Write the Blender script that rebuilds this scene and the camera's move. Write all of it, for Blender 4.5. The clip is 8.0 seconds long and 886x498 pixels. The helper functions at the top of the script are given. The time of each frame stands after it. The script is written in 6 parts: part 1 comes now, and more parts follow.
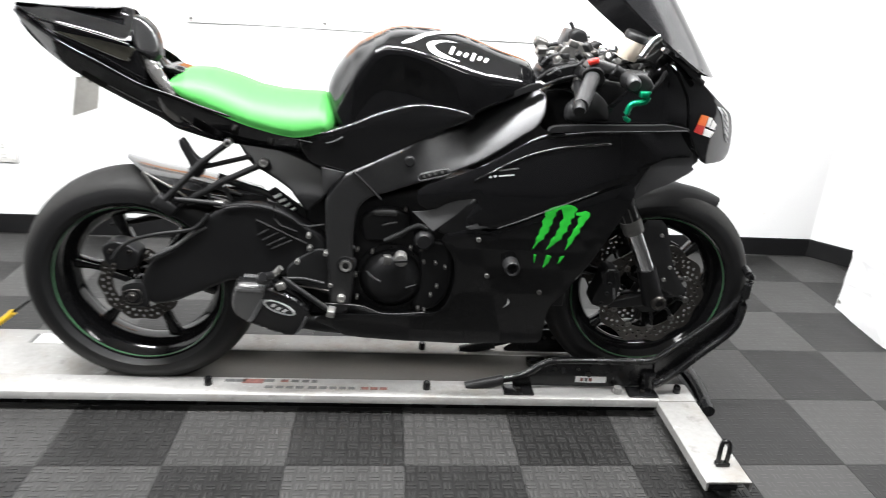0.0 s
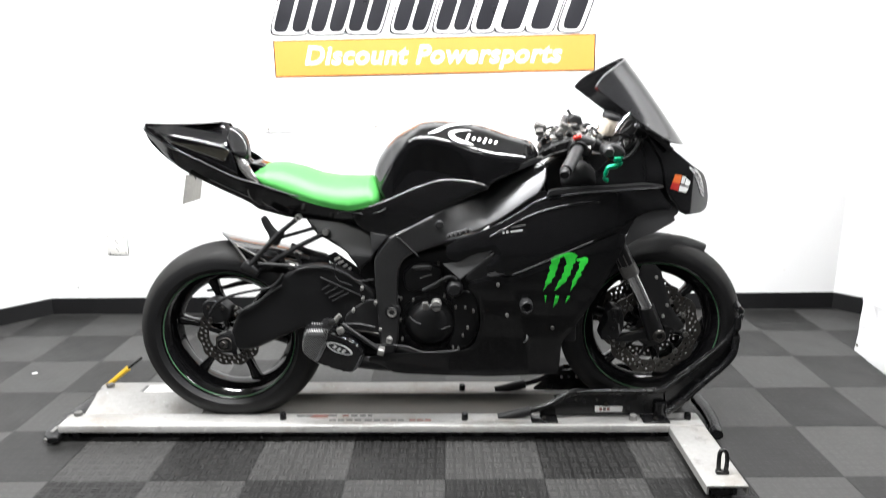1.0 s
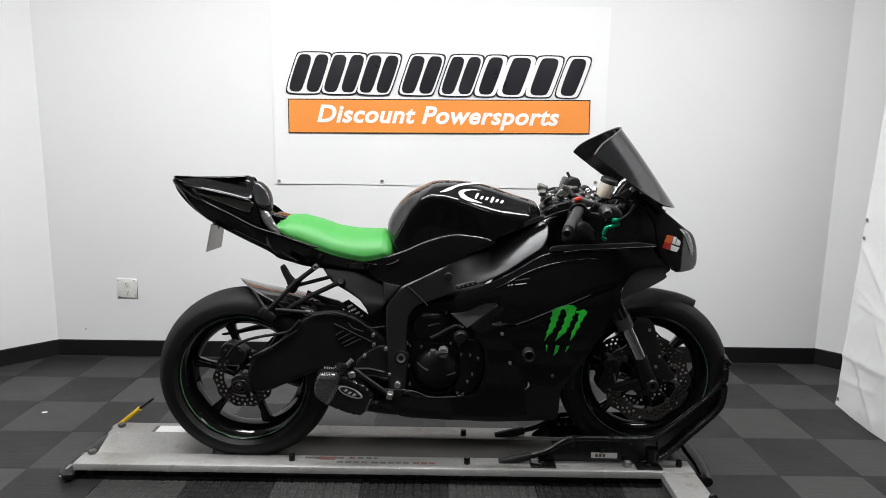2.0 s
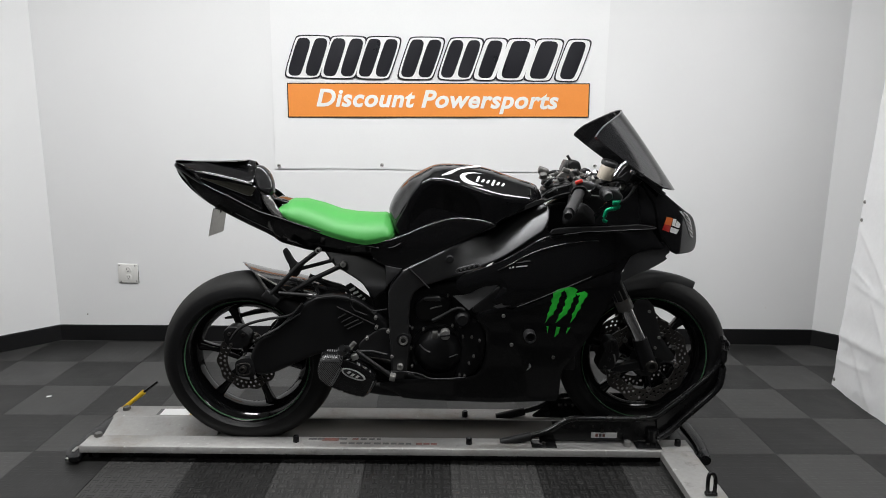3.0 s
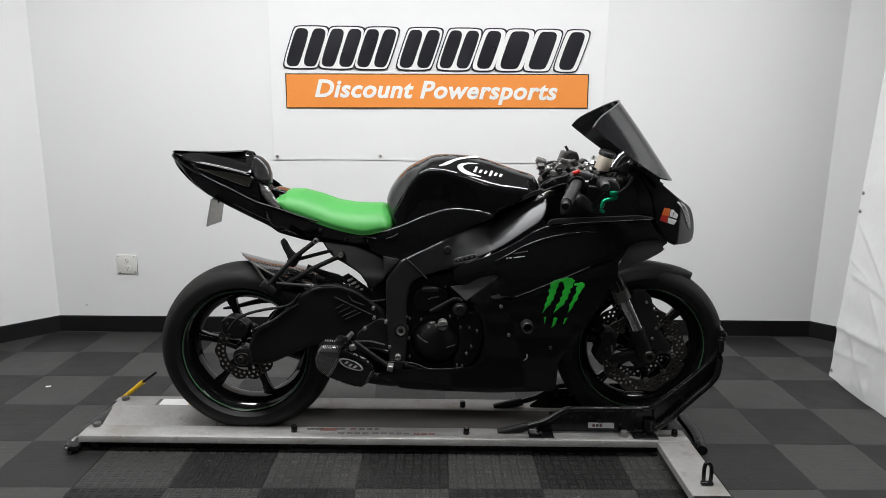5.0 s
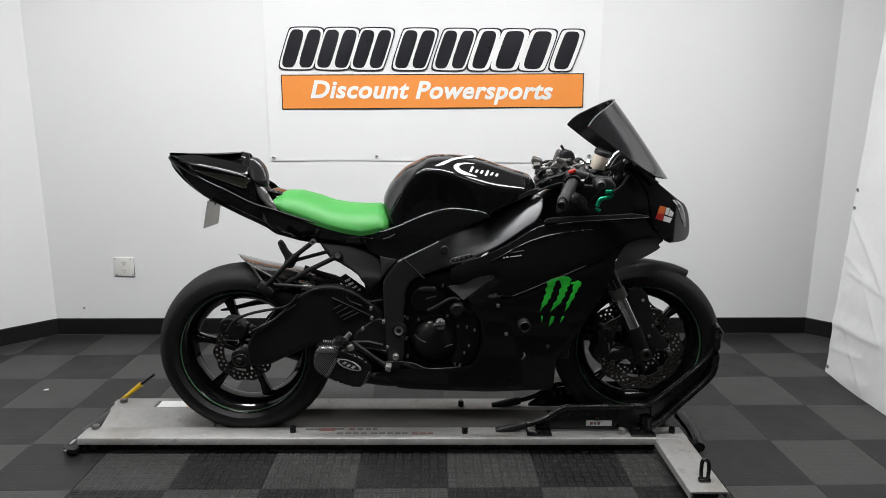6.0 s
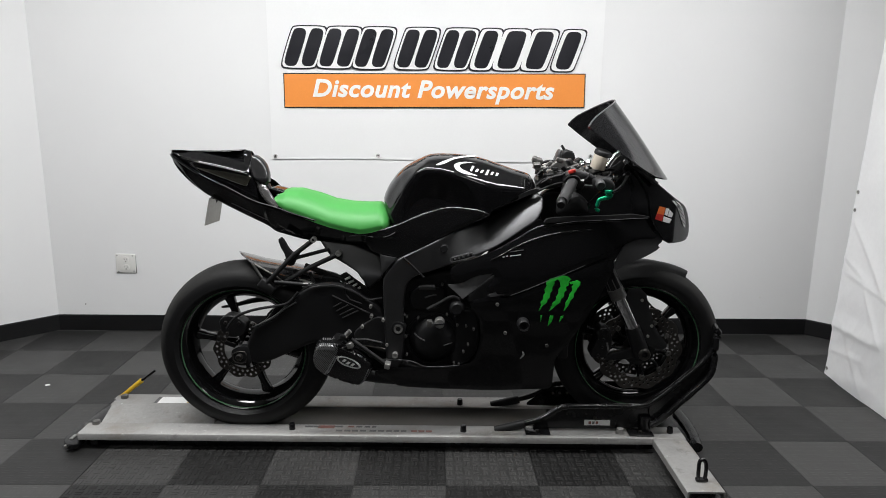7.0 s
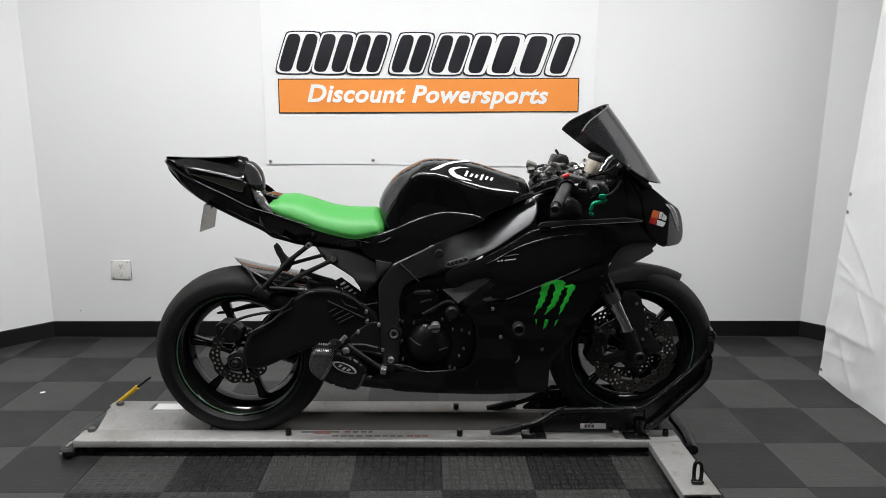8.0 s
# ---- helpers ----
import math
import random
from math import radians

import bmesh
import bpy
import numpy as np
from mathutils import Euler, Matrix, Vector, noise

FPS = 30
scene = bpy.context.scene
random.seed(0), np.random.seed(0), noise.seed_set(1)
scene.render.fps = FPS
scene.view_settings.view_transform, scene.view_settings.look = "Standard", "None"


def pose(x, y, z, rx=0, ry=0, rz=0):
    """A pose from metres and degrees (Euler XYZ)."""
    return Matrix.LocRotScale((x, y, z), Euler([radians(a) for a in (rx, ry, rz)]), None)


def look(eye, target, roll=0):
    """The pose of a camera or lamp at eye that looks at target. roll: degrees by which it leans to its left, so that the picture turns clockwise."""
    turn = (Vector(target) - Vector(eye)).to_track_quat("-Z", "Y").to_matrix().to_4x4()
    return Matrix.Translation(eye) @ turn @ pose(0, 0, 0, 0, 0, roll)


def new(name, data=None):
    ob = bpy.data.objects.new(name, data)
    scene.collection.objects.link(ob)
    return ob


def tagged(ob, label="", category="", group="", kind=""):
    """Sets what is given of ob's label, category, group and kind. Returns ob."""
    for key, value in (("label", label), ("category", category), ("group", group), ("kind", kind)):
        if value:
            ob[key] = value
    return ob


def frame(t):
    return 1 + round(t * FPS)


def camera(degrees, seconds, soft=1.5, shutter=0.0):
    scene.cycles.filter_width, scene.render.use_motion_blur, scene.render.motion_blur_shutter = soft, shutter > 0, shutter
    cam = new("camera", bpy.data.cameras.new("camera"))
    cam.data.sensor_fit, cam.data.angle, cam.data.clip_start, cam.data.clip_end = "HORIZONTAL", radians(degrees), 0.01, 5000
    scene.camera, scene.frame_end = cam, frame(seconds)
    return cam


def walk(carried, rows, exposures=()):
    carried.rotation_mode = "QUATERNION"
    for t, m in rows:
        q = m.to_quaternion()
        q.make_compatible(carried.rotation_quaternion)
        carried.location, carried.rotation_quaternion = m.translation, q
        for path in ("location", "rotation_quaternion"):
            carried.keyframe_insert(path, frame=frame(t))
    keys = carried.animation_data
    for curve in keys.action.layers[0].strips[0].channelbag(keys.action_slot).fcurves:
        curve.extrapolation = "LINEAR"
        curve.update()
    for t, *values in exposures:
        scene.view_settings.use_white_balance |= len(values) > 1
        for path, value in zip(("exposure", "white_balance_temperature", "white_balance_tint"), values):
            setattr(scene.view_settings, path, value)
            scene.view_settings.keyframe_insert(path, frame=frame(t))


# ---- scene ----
cam = camera(67.5, 8.0, soft=0.9, shutter=0.5)
PATH = [
    (0, (-0.074, -1.686, 1.174), (0.109, 0.157, 0.421), 3.8),
    (0.2, (-0.058, -1.751, 1.197), (0.031, 0.097, 0.443), 2.7),
    (0.5, (-0.011, -1.924, 1.172), (-0.018, -0.01, 0.591), 0.3),
    (0.8, (0.019, -2.053, 1.176), (0.018, -0.12, 0.661), -0.2),
    (1, (0.015, -2.105, 1.178), (0.0, -0.165, 0.692), -0.6),
    (1.2, (-0.027, -2.168, 1.176), (-0.007, -0.196, 0.836), 0.6),
    (1.5, (-0.062, -2.229, 1.184), (-0.038, -0.259, 0.837), 1.5),
    (2, (-0.058, -2.247, 1.216), (-0.033, -0.277, 0.876), 0.9),
    (3.3, (-0.075, -2.265, 1.209), (-0.041, -0.305, 0.813), 0.7),
    (3.5, (-0.072, -2.264, 1.208), (-0.045, -0.304, 0.808), 0.8),
    (4, (-0.067, -2.268, 1.207), (-0.042, -0.309, 0.802), 0.8),
    (4.5, (-0.063, -2.265, 1.205), (-0.034, -0.307, 0.799), 0.9),
    (6, (-0.063, -2.272, 1.207), (-0.021, -0.314, 0.8), 0.3),
    (6.5, (-0.057, -2.28, 1.207), (-0.012, -0.321, 0.806), 0.5),
    (7, (-0.056, -2.281, 1.206), (-0.02, -0.324, 0.798), 0.7),
    (7.5, (-0.055, -2.282, 1.207), (-0.015, -0.325, 0.796), 0.4),
    (8, (-0.053, -2.286, 1.212), (-0.005, -0.327, 0.814), 0.4),
]
EXPOSURES = [(0.0, 1.66), (0.5, 1.92), (1.0, 1.63), (1.5, 0.90), (2.0, 0.31), (3.3, 0.14), (4.0, 0.12), (6.0, 0.19), (8.0, 0.21)]
walk(cam, [(t, look(e, a, r)) for t, e, a, r in PATH], EXPOSURES)

# ---- light: a lit room with ceiling fixtures, a faint grey world outside ----
world = bpy.data.worlds.new("room_world")
scene.world = world
world.use_nodes = True
world.node_tree.nodes["Background"].inputs[0].default_value = (0.8, 0.85, 0.9, 1)
world.node_tree.nodes["Background"].inputs[1].default_value = 0.05
CEIL = 2.75
LAMPS = [(-1.35, -0.35, 33), (0.0, -0.35, 36), (1.35, -0.35, 20), (-1.35, -2.6, 8), (1.35, -2.6, 8)]
for lx, ly, watts in LAMPS:
    lamp = bpy.data.lights.new("ceiling_lamp", "AREA")
    lamp.shape, lamp.size, lamp.size_y, lamp.energy, lamp.color = "RECTANGLE", 1.15, 0.28, watts, (0.985, 0.99, 1.0)
    new("ceiling_lamp", lamp).matrix_world = pose(lx, ly, CEIL - 0.08)


# ---- materials ----
def mat(name, color, rough=0.5, metal=0.0, vary=0.15, scale=6.0, bump=0.0, fine=120.0, coat=0.0, spread=0.12, emit=0.0, alpha=1.0, trans=0.0, spec=0.5):
    """A surface with large stains and fine grain: colour, gloss and relief vary at both sizes."""
    m = bpy.data.materials.new(name)
    m.use_nodes = True
    nt = m.node_tree
    b = nt.nodes["Principled BSDF"]
    co = nt.nodes.new("ShaderNodeTexCoord")
    big, small = nt.nodes.new("ShaderNodeTexNoise"), nt.nodes.new("ShaderNodeTexNoise")
    for n, s in ((big, scale), (small, fine)):
        n.inputs["Scale"].default_value, n.inputs["Detail"].default_value = s, 5
        nt.links.new(co.outputs["Object"], n.inputs["Vector"])
    mix = nt.nodes.new("ShaderNodeMath")
    mix.operation = "MULTIPLY_ADD"
    mix.inputs[1].default_value = 0.4
    nt.links.new(small.outputs["Fac"], mix.inputs[0])
    half = nt.nodes.new("ShaderNodeMath")
    half.operation, half.inputs[1].default_value = "MULTIPLY", 0.6
    nt.links.new(big.outputs["Fac"], half.inputs[0])
    nt.links.new(half.outputs[0], mix.inputs[2])
    ramp = nt.nodes.new("ShaderNodeMapRange")
    for i, v in enumerate((0.3, 0.7, 1 - vary, 1 + vary)):
        ramp.inputs[i + 1].default_value = v
    nt.links.new(mix.outputs[0], ramp.inputs[0])
    tint = nt.nodes.new("ShaderNodeMix")
    tint.data_type, tint.blend_type = "RGBA", "MULTIPLY"
    tint.inputs[0].default_value = 1.0
    tint.inputs[6].default_value = (*color, 1)
    nt.links.new(ramp.outputs[0], tint.inputs[7])
    nt.links.new(tint.outputs[2], b.inputs["Base Color"])
    gl = nt.nodes.new("ShaderNodeMapRange")
    for i, v in enumerate((0.3, 0.7, max(0.02, rough - spread * rough), min(1.0, rough + spread * rough))):
        gl.inputs[i + 1].default_value = v
    nt.links.new(big.outputs["Fac"], gl.inputs[0])
    nt.links.new(gl.outputs[0], b.inputs["Roughness"])
    b.inputs["Metallic"].default_value = metal
    b.inputs["Specular IOR Level"].default_value = spec
    b.inputs["Coat Weight"].default_value = coat
    b.inputs["Coat Roughness"].default_value = 0.04
    b.inputs["Transmission Weight"].default_value = trans
    b.inputs["Alpha"].default_value = alpha
    if emit:
        b.inputs["Emission Color"].default_value = (*color, 1)
        b.inputs["Emission Strength"].default_value = emit
    if bump:
        bp = nt.nodes.new("ShaderNodeBump")
        bp.inputs["Strength"].default_value, bp.inputs["Distance"].default_value = bump, 0.002
        nt.links.new(mix.outputs[0], bp.inputs["Height"])
        nt.links.new(bp.outputs[0], b.inputs["Normal"])
    return m


def carbon(name, dark, light, rough, size):
    """Twill weave under clear lacquer."""
    m = mat(name, (1, 1, 1), rough, coat=0.6)
    nt = m.node_tree
    co, mp, ch = nt.nodes.new("ShaderNodeTexCoord"), nt.nodes.new("ShaderNodeMapping"), nt.nodes.new("ShaderNodeTexWave")
    mp.inputs["Rotation"].default_value = (0, radians(40), 0)
    nt.links.new(co.outputs["Object"], mp.inputs[0])
    nt.links.new(mp.outputs[0], ch.inputs["Vector"])
    ch.inputs["Scale"].default_value = 0.314 / size
    ch.bands_direction = "X"
    cr = nt.nodes.new("ShaderNodeMix")
    cr.data_type = "RGBA"
    cr.inputs[6].default_value, cr.inputs[7].default_value = (*dark, 1), (*light, 1)
    nt.links.new(ch.outputs["Fac"], cr.inputs[0])
    nt.links.new(cr.outputs[2], nt.nodes["Principled BSDF"].inputs["Base Color"])
    return m


def tile_material(name, color, moulded=True):
    """Moulded floor tile: a checker of cells, each with two raised bars, turned from cell to cell; scuffed bar tops. Not moulded: the bars are built."""
    m = mat(name, color, 0.46, vary=0.22, scale=3.0, fine=60, spread=0.25, spec=0.38)
    nt = m.node_tree
    b = nt.nodes["Principled BSDF"]

    def op(kind, a, c, d=None):
        n = nt.nodes.new("ShaderNodeMath")
        n.operation = kind
        for i, v in enumerate((a, c, d)):
            if v is None:
                continue
            if isinstance(v, (int, float)):
                n.inputs[i].default_value = v
            else:
                nt.links.new(v, n.inputs[i])
        return n.outputs[0]
    co, sp = nt.nodes.new("ShaderNodeTexCoord"), nt.nodes.new("ShaderNodeSeparateXYZ")
    nt.links.new(co.outputs["Object"], sp.inputs[0])
    u, v = op("MULTIPLY", sp.outputs[0], 10 / 0.3048), op("MULTIPLY", sp.outputs[1], 10 / 0.3048)
    fu, fv = op("SUBTRACT", op("FRACT", u, 0), 0.5), op("SUBTRACT", op("FRACT", v, 0), 0.5)
    turn = op("MODULO", op("ABSOLUTE", op("ADD", op("FLOOR", u, 0), op("FLOOR", v, 0)), 0), 2.0)
    anti = op("SUBTRACT", 1.0, turn)
    along = op("ADD", op("MULTIPLY", fu, turn), op("MULTIPLY", fv, anti))
    across = op("ADD", op("MULTIPLY", fv, turn), op("MULTIPLY", fu, anti))
    off = op("ABSOLUTE", op("SUBTRACT", op("ABSOLUTE", across, 0), 0.19), 0)
    bar = op("MULTIPLY", op("LESS_THAN", off, 0.105), op("LESS_THAN", op("ABSOLUTE", along, 0), 0.31))
    soft = op("MULTIPLY", op("SMOOTH_MIN", op("SUBTRACT", 0.17, off), op("SUBTRACT", 0.40, op("ABSOLUTE", along, 0)), 0.05), bar)
    bp = nt.nodes.new("ShaderNodeBump")
    bp.inputs["Strength"].default_value, bp.inputs["Distance"].default_value = 0.22, 0.012
    if moulded:
        nt.links.new(soft, bp.inputs["Height"])
        nt.links.new(bp.outputs[0], b.inputs["Normal"])
    worn = nt.nodes.new("ShaderNodeMix")
    worn.data_type, worn.blend_type = "RGBA", "ADD"
    patch = nt.nodes.new("ShaderNodeTexNoise")
    patch.inputs["Scale"].default_value, patch.inputs["Detail"].default_value = 7.0, 4
    where = nt.nodes.new("ShaderNodeNewGeometry")
    nt.links.new(where.outputs["Position"], patch.inputs["Vector"])
    rub = nt.nodes.new("ShaderNodeMapRange")
    for i, v in enumerate((0.35, 0.65, 0.3, 0.95)):
        rub.inputs[i + 1].default_value = v
    nt.links.new(patch.outputs["Fac"], rub.inputs[0])
    nt.links.new(op("MULTIPLY", bar if moulded else 0.0, rub.outputs[0]), worn.inputs[0])
    src = b.inputs["Base Color"].links[0].from_socket
    nt.links.new(src, worn.inputs[6])
    worn.inputs[7].default_value = tuple(0.18 * c + 0.002 for c in color) + (1,)
    rnd = nt.nodes.new("ShaderNodeObjectInfo")
    k = nt.nodes.new("ShaderNodeMapRange")
    k.inputs[3].default_value, k.inputs[4].default_value = 0.88, 1.12
    nt.links.new(rnd.outputs["Random"], k.inputs[0])
    last = nt.nodes.new("ShaderNodeMix")
    last.data_type, last.blend_type = "RGBA", "MULTIPLY"
    last.inputs[0].default_value = 1
    nt.links.new(worn.outputs[2], last.inputs[6])
    nt.links.new(k.outputs[0], last.inputs[7])
    nt.links.new(last.outputs[2], b.inputs["Base Color"])
    return m


WALL = mat("wall_paint", (0.80, 0.80, 0.80), 0.75, vary=0.03, scale=1.2, fine=220, bump=0.12)
# Dark colour for unseen walls, added so gloss paint mirrors a dark room.
DARKWALL = mat("unseen_dark_wall", (0.05, 0.05, 0.052), 0.8, vary=0.05, scale=2)
BASEB = mat("black_vinyl", (0.006, 0.006, 0.0065), 0.5, spec=0.3, vary=0.2, scale=4)
CEILM = mat("ceiling_paint", (0.78, 0.78, 0.76), 0.85, vary=0.03, scale=2)
TILE_D = tile_material("tile_charcoal", (0.0115, 0.0113, 0.0110))
TILE_L = tile_material("tile_grey", (0.0385, 0.0379, 0.0370))
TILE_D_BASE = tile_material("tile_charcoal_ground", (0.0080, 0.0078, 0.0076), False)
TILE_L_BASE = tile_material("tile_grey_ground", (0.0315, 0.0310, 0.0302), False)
TILE_D_BAR = mat("tile_charcoal_bar", (0.0165, 0.0162, 0.0158), 0.55, vary=0.35, scale=14, spec=0.35)
TILE_L_BAR = mat("tile_grey_bar", (0.0460, 0.0452, 0.0440), 0.55, vary=0.3, scale=14, spec=0.35)
SUBFLOOR = mat("subfloor", (0.02, 0.02, 0.02), 0.9)
VINYL = mat("banner_vinyl", (0.84, 0.84, 0.84), 0.35, vary=0.02, scale=2, bump=0.05)
INK = mat("banner_black", (0.014, 0.014, 0.018), 0.3, vary=0.3, scale=5)
ORANGE = mat("banner_orange", (0.87, 0.30, 0.065), 0.35, vary=0.04, scale=3)
WHITEINK = mat("white_print", (0.85, 0.85, 0.84), 0.4, vary=0.03)
CLOTH = mat("white_sheet", (0.80, 0.80, 0.805), 0.55, vary=0.04, scale=5, bump=0.12, fine=60)
ALU = mat("brushed_aluminium", (0.325, 0.32, 0.31), 0.45, metal=0.3, vary=0.14, scale=7, bump=0.1, fine=90, spread=0.3)


def stain(m, color, scale, lo, hi, amount, seed):
    """Blotches of old dirt over a metal, dull where they lie."""
    nt = m.node_tree
    b = nt.nodes["Principled BSDF"]
    co, mp, nz, mr = [nt.nodes.new(k) for k in ("ShaderNodeTexCoord", "ShaderNodeMapping", "ShaderNodeTexNoise", "ShaderNodeMapRange")]
    mp.inputs["Location"].default_value = (seed, seed * 0.7, 0)
    nz.inputs["Scale"].default_value, nz.inputs["Detail"].default_value, nz.inputs["Roughness"].default_value = scale, 7, 0.65
    nt.links.new(co.outputs["Object"], mp.inputs[0])
    nt.links.new(mp.outputs[0], nz.inputs["Vector"])
    for i, v in enumerate((lo, hi, 0.0, amount)):
        mr.inputs[i + 1].default_value = v
    nt.links.new(nz.outputs["Fac"], mr.inputs[0])
    mix = nt.nodes.new("ShaderNodeMix")
    mix.data_type = "RGBA"
    nt.links.new(mr.outputs[0], mix.inputs[0])
    nt.links.new(b.inputs["Base Color"].links[0].from_socket, mix.inputs[6])
    mix.inputs[7].default_value = (*color, 1)
    nt.links.new(mix.outputs[2], b.inputs["Base Color"])


stain(ALU, (0.19, 0.155, 0.11), 6.0, 0.52, 0.68, 0.45, 2.3)
stain(ALU, (0.07, 0.065, 0.06), 17.0, 0.60, 0.72, 0.45, 5.1)
stain(ALU, (0.62, 0.62, 0.61), 40.0, 0.62, 0.70, 0.5, 9.4)
STEEL = mat("steel", (0.38, 0.375, 0.36), 0.36, metal=0.8, vary=0.2, scale=25)
CHROME = mat("chrome", (0.75, 0.75, 0.76), 0.12, metal=1.0, vary=0.1)
RUST = mat("dull_disc_steel", (0.066, 0.062, 0.058), 0.36, metal=0.85, vary=0.3, scale=14, fine=160)
BLACKSTEEL = mat("black_powder_coat", (0.0065, 0.0065, 0.007), 0.24, spec=0.46, vary=0.25, scale=12, bump=0.1, spread=0.3)
CHANNEL = mat("dull_channel_metal", (0.085, 0.081, 0.074), 0.5, metal=0.3, vary=0.12, scale=4, bump=0.1, fine=150)
SIDEWALL = mat("tyre_sidewall", (0.0062, 0.0062, 0.0066), 0.5, spec=0.3, vary=0.2, scale=9, bump=0.1, fine=120)
RUBBER = mat("tyre_tread", (0.0175, 0.0172, 0.0168), 0.75, spec=0.25, vary=0.25, scale=9, bump=0.25, fine=90, spread=0.2)
RIM = mat("rim_gloss_black", (0.0048, 0.0048, 0.0052), 0.09, vary=0.2, spec=0.4)
GREEN = mat("green_tape", (0.048, 0.112, 0.060), 0.16, vary=0.15)
SEATG = mat("green_seat_vinyl", (0.048, 0.275, 0.052), 0.52, vary=0.05, scale=8, bump=0.15, fine=400)
CLAW = mat("green_decal", (0.028, 0.56, 0.048), 0.35, vary=0.12, scale=30)
LEVER = mat("green_anodised", (0.0, 0.26, 0.12), 0.28, metal=0.6, vary=0.1)
GLOSS = mat("gloss_black_paint", (0.0045, 0.0045, 0.0049), 0.06, vary=0.15, scale=5, spread=0.3, spec=0.5)
SATIN = mat("satin_black_frame", (0.0085, 0.0085, 0.009), 0.38, spec=0.4, vary=0.12, scale=6, bump=0.06, fine=200)
SPAR = mat("anodised_frame", (0.095, 0.095, 0.097), 0.42, metal=1.0, vary=0.1, scale=6, bump=0.05, fine=200)
SWINGM = mat("black_swingarm_coat", (0.0068, 0.0068, 0.0073), 0.42, spec=0.28, vary=0.2, scale=8, bump=0.1, fine=220)
MATTE = mat("matte_black_plastic", (0.0130, 0.0130, 0.0135), 0.47, spec=0.26, vary=0.2, scale=10, bump=0.15, fine=220)
ENGINE = mat("engine_black", (0.0092, 0.0092, 0.0097), 0.38, spec=0.26, vary=0.3, scale=18, bump=0.3, fine=160)
CAST = mat("grey_cast_alloy", (0.16, 0.157, 0.15), 0.42, metal=0.8, vary=0.25, scale=30, bump=0.15)
HUG = mat("gloss_grey_carbon", (0.022, 0.022, 0.023), 0.14, vary=0.3, scale=30, coat=0.5)
# Pale line colour: real seams and rims, plus highlights painted along panel edges.
SEAM_GLINT = mat("pale_seam_and_glint", (0.10, 0.10, 0.103), 0.4, vary=0.3, scale=30)
GREYPL = mat("grey_satin_plastic", (0.035, 0.035, 0.036), 0.38, vary=0.1)
PAD = mat("grey_pad", (0.012, 0.012, 0.0125), 0.22, vary=0.12, bump=0.1)
FOOT = mat("pale_cowl_foot", (0.028, 0.027, 0.026), 0.26, vary=0.1, scale=30, coat=0.4, spec=0.8)
MARK = mat("white_tank_print", (0.60, 0.60, 0.60), 0.3, vary=0.05)
WEDGE = mat("grey_vent_plastic", (0.058, 0.058, 0.059), 0.4, vary=0.12)
SMOKE = mat("smoked_screen", (0.016, 0.016, 0.017), 0.14, vary=0.05, spec=0.8)
LENS = mat("clear_lens", (0.55, 0.55, 0.55), 0.1, vary=0.3, scale=30, coat=0.6)
OLIVE = mat("smoked_lamp_lens", (0.045, 0.043, 0.034), 0.12, vary=0.3, scale=12, coat=0.8)
RESERV = mat("reservoir_plastic", (0.44, 0.39, 0.32), 0.35, vary=0.06)
RED = mat("red_switch", (0.55, 0.03, 0.02), 0.4)
REDINK = mat("red_print", (0.45, 0.02, 0.015), 0.4, vary=0.2, scale=40)
ORINK = mat("orange_print", (0.75, 0.16, 0.03), 0.4, vary=0.1)
FADED = mat("faded_red_print", (0.20, 0.075, 0.06), 0.5, vary=0.5, scale=60)
GREYINK = mat("grey_print", (0.10, 0.10, 0.10), 0.45, vary=0.3, scale=60)
YELLOW = mat("yellow_handle", (0.72, 0.46, 0.02), 0.4, vary=0.1)
PLATE = mat("bare_sheet_metal", (0.33, 0.32, 0.29), 0.35, metal=0.7, vary=0.25, scale=14)
OUTLETM = mat("outlet_plastic", (0.74, 0.73, 0.70), 0.4, vary=0.04)
DARKHOLE = mat("dark_slot", (0.01, 0.01, 0.01), 0.7)
CARBON = carbon("carbon_fibre", (0.010, 0.010, 0.0105), (0.12, 0.12, 0.12), 0.22, 0.0058)
CARBOND = carbon("carbon_dark", (0.0032, 0.0032, 0.0034), (0.0066, 0.0066, 0.007), 0.16, 0.004)
GLOW = mat("lamp_diffuser", (1, 1, 0.97), 0.5, emit=4.0)


# ---- mesh helpers ----
def part(name, mesh, material, parent=None, label="", shade=True):
    """Links one mesh (bmesh or data) as one object, under a thing or a part."""
    if isinstance(mesh, bmesh.types.BMesh):
        me = bpy.data.meshes.new(name)
        bmesh.ops.recalc_face_normals(mesh, faces=mesh.faces)
        mesh.to_mesh(me)
        mesh.free()
    else:
        me = mesh
    me.materials.append(material)
    if shade:
        me.polygons.foreach_set("use_smooth", [True] * len(me.polygons))
        sharp_edges(me, 50)
    ob = new(name, me)
    ob.parent = parent
    return tagged(ob, label)


def sharp_edges(me, degrees):
    b = bmesh.new()
    b.from_mesh(me)
    lim = radians(degrees)
    for e in b.edges:
        e.smooth = len(e.link_faces) != 2 or e.calc_face_angle(0) < lim
    b.to_mesh(me)
    b.free()


def thing(name, x, y, z, label, category, rz=0.0, group="", kind=""):
    ob = new(name)
    ob.empty_display_size = 0.05
    ob.matrix_world = pose(x, y, z, 0, 0, rz)
    return tagged(ob, label, category, group, kind)


def from_lists(verts, faces):
    b = bmesh.new()
    vs = [b.verts.new(v) for v in verts]
    for f in faces:
        try:
            b.faces.new([vs[i] for i in f])
        except ValueError:
            pass
    b.normal_update()
    return b


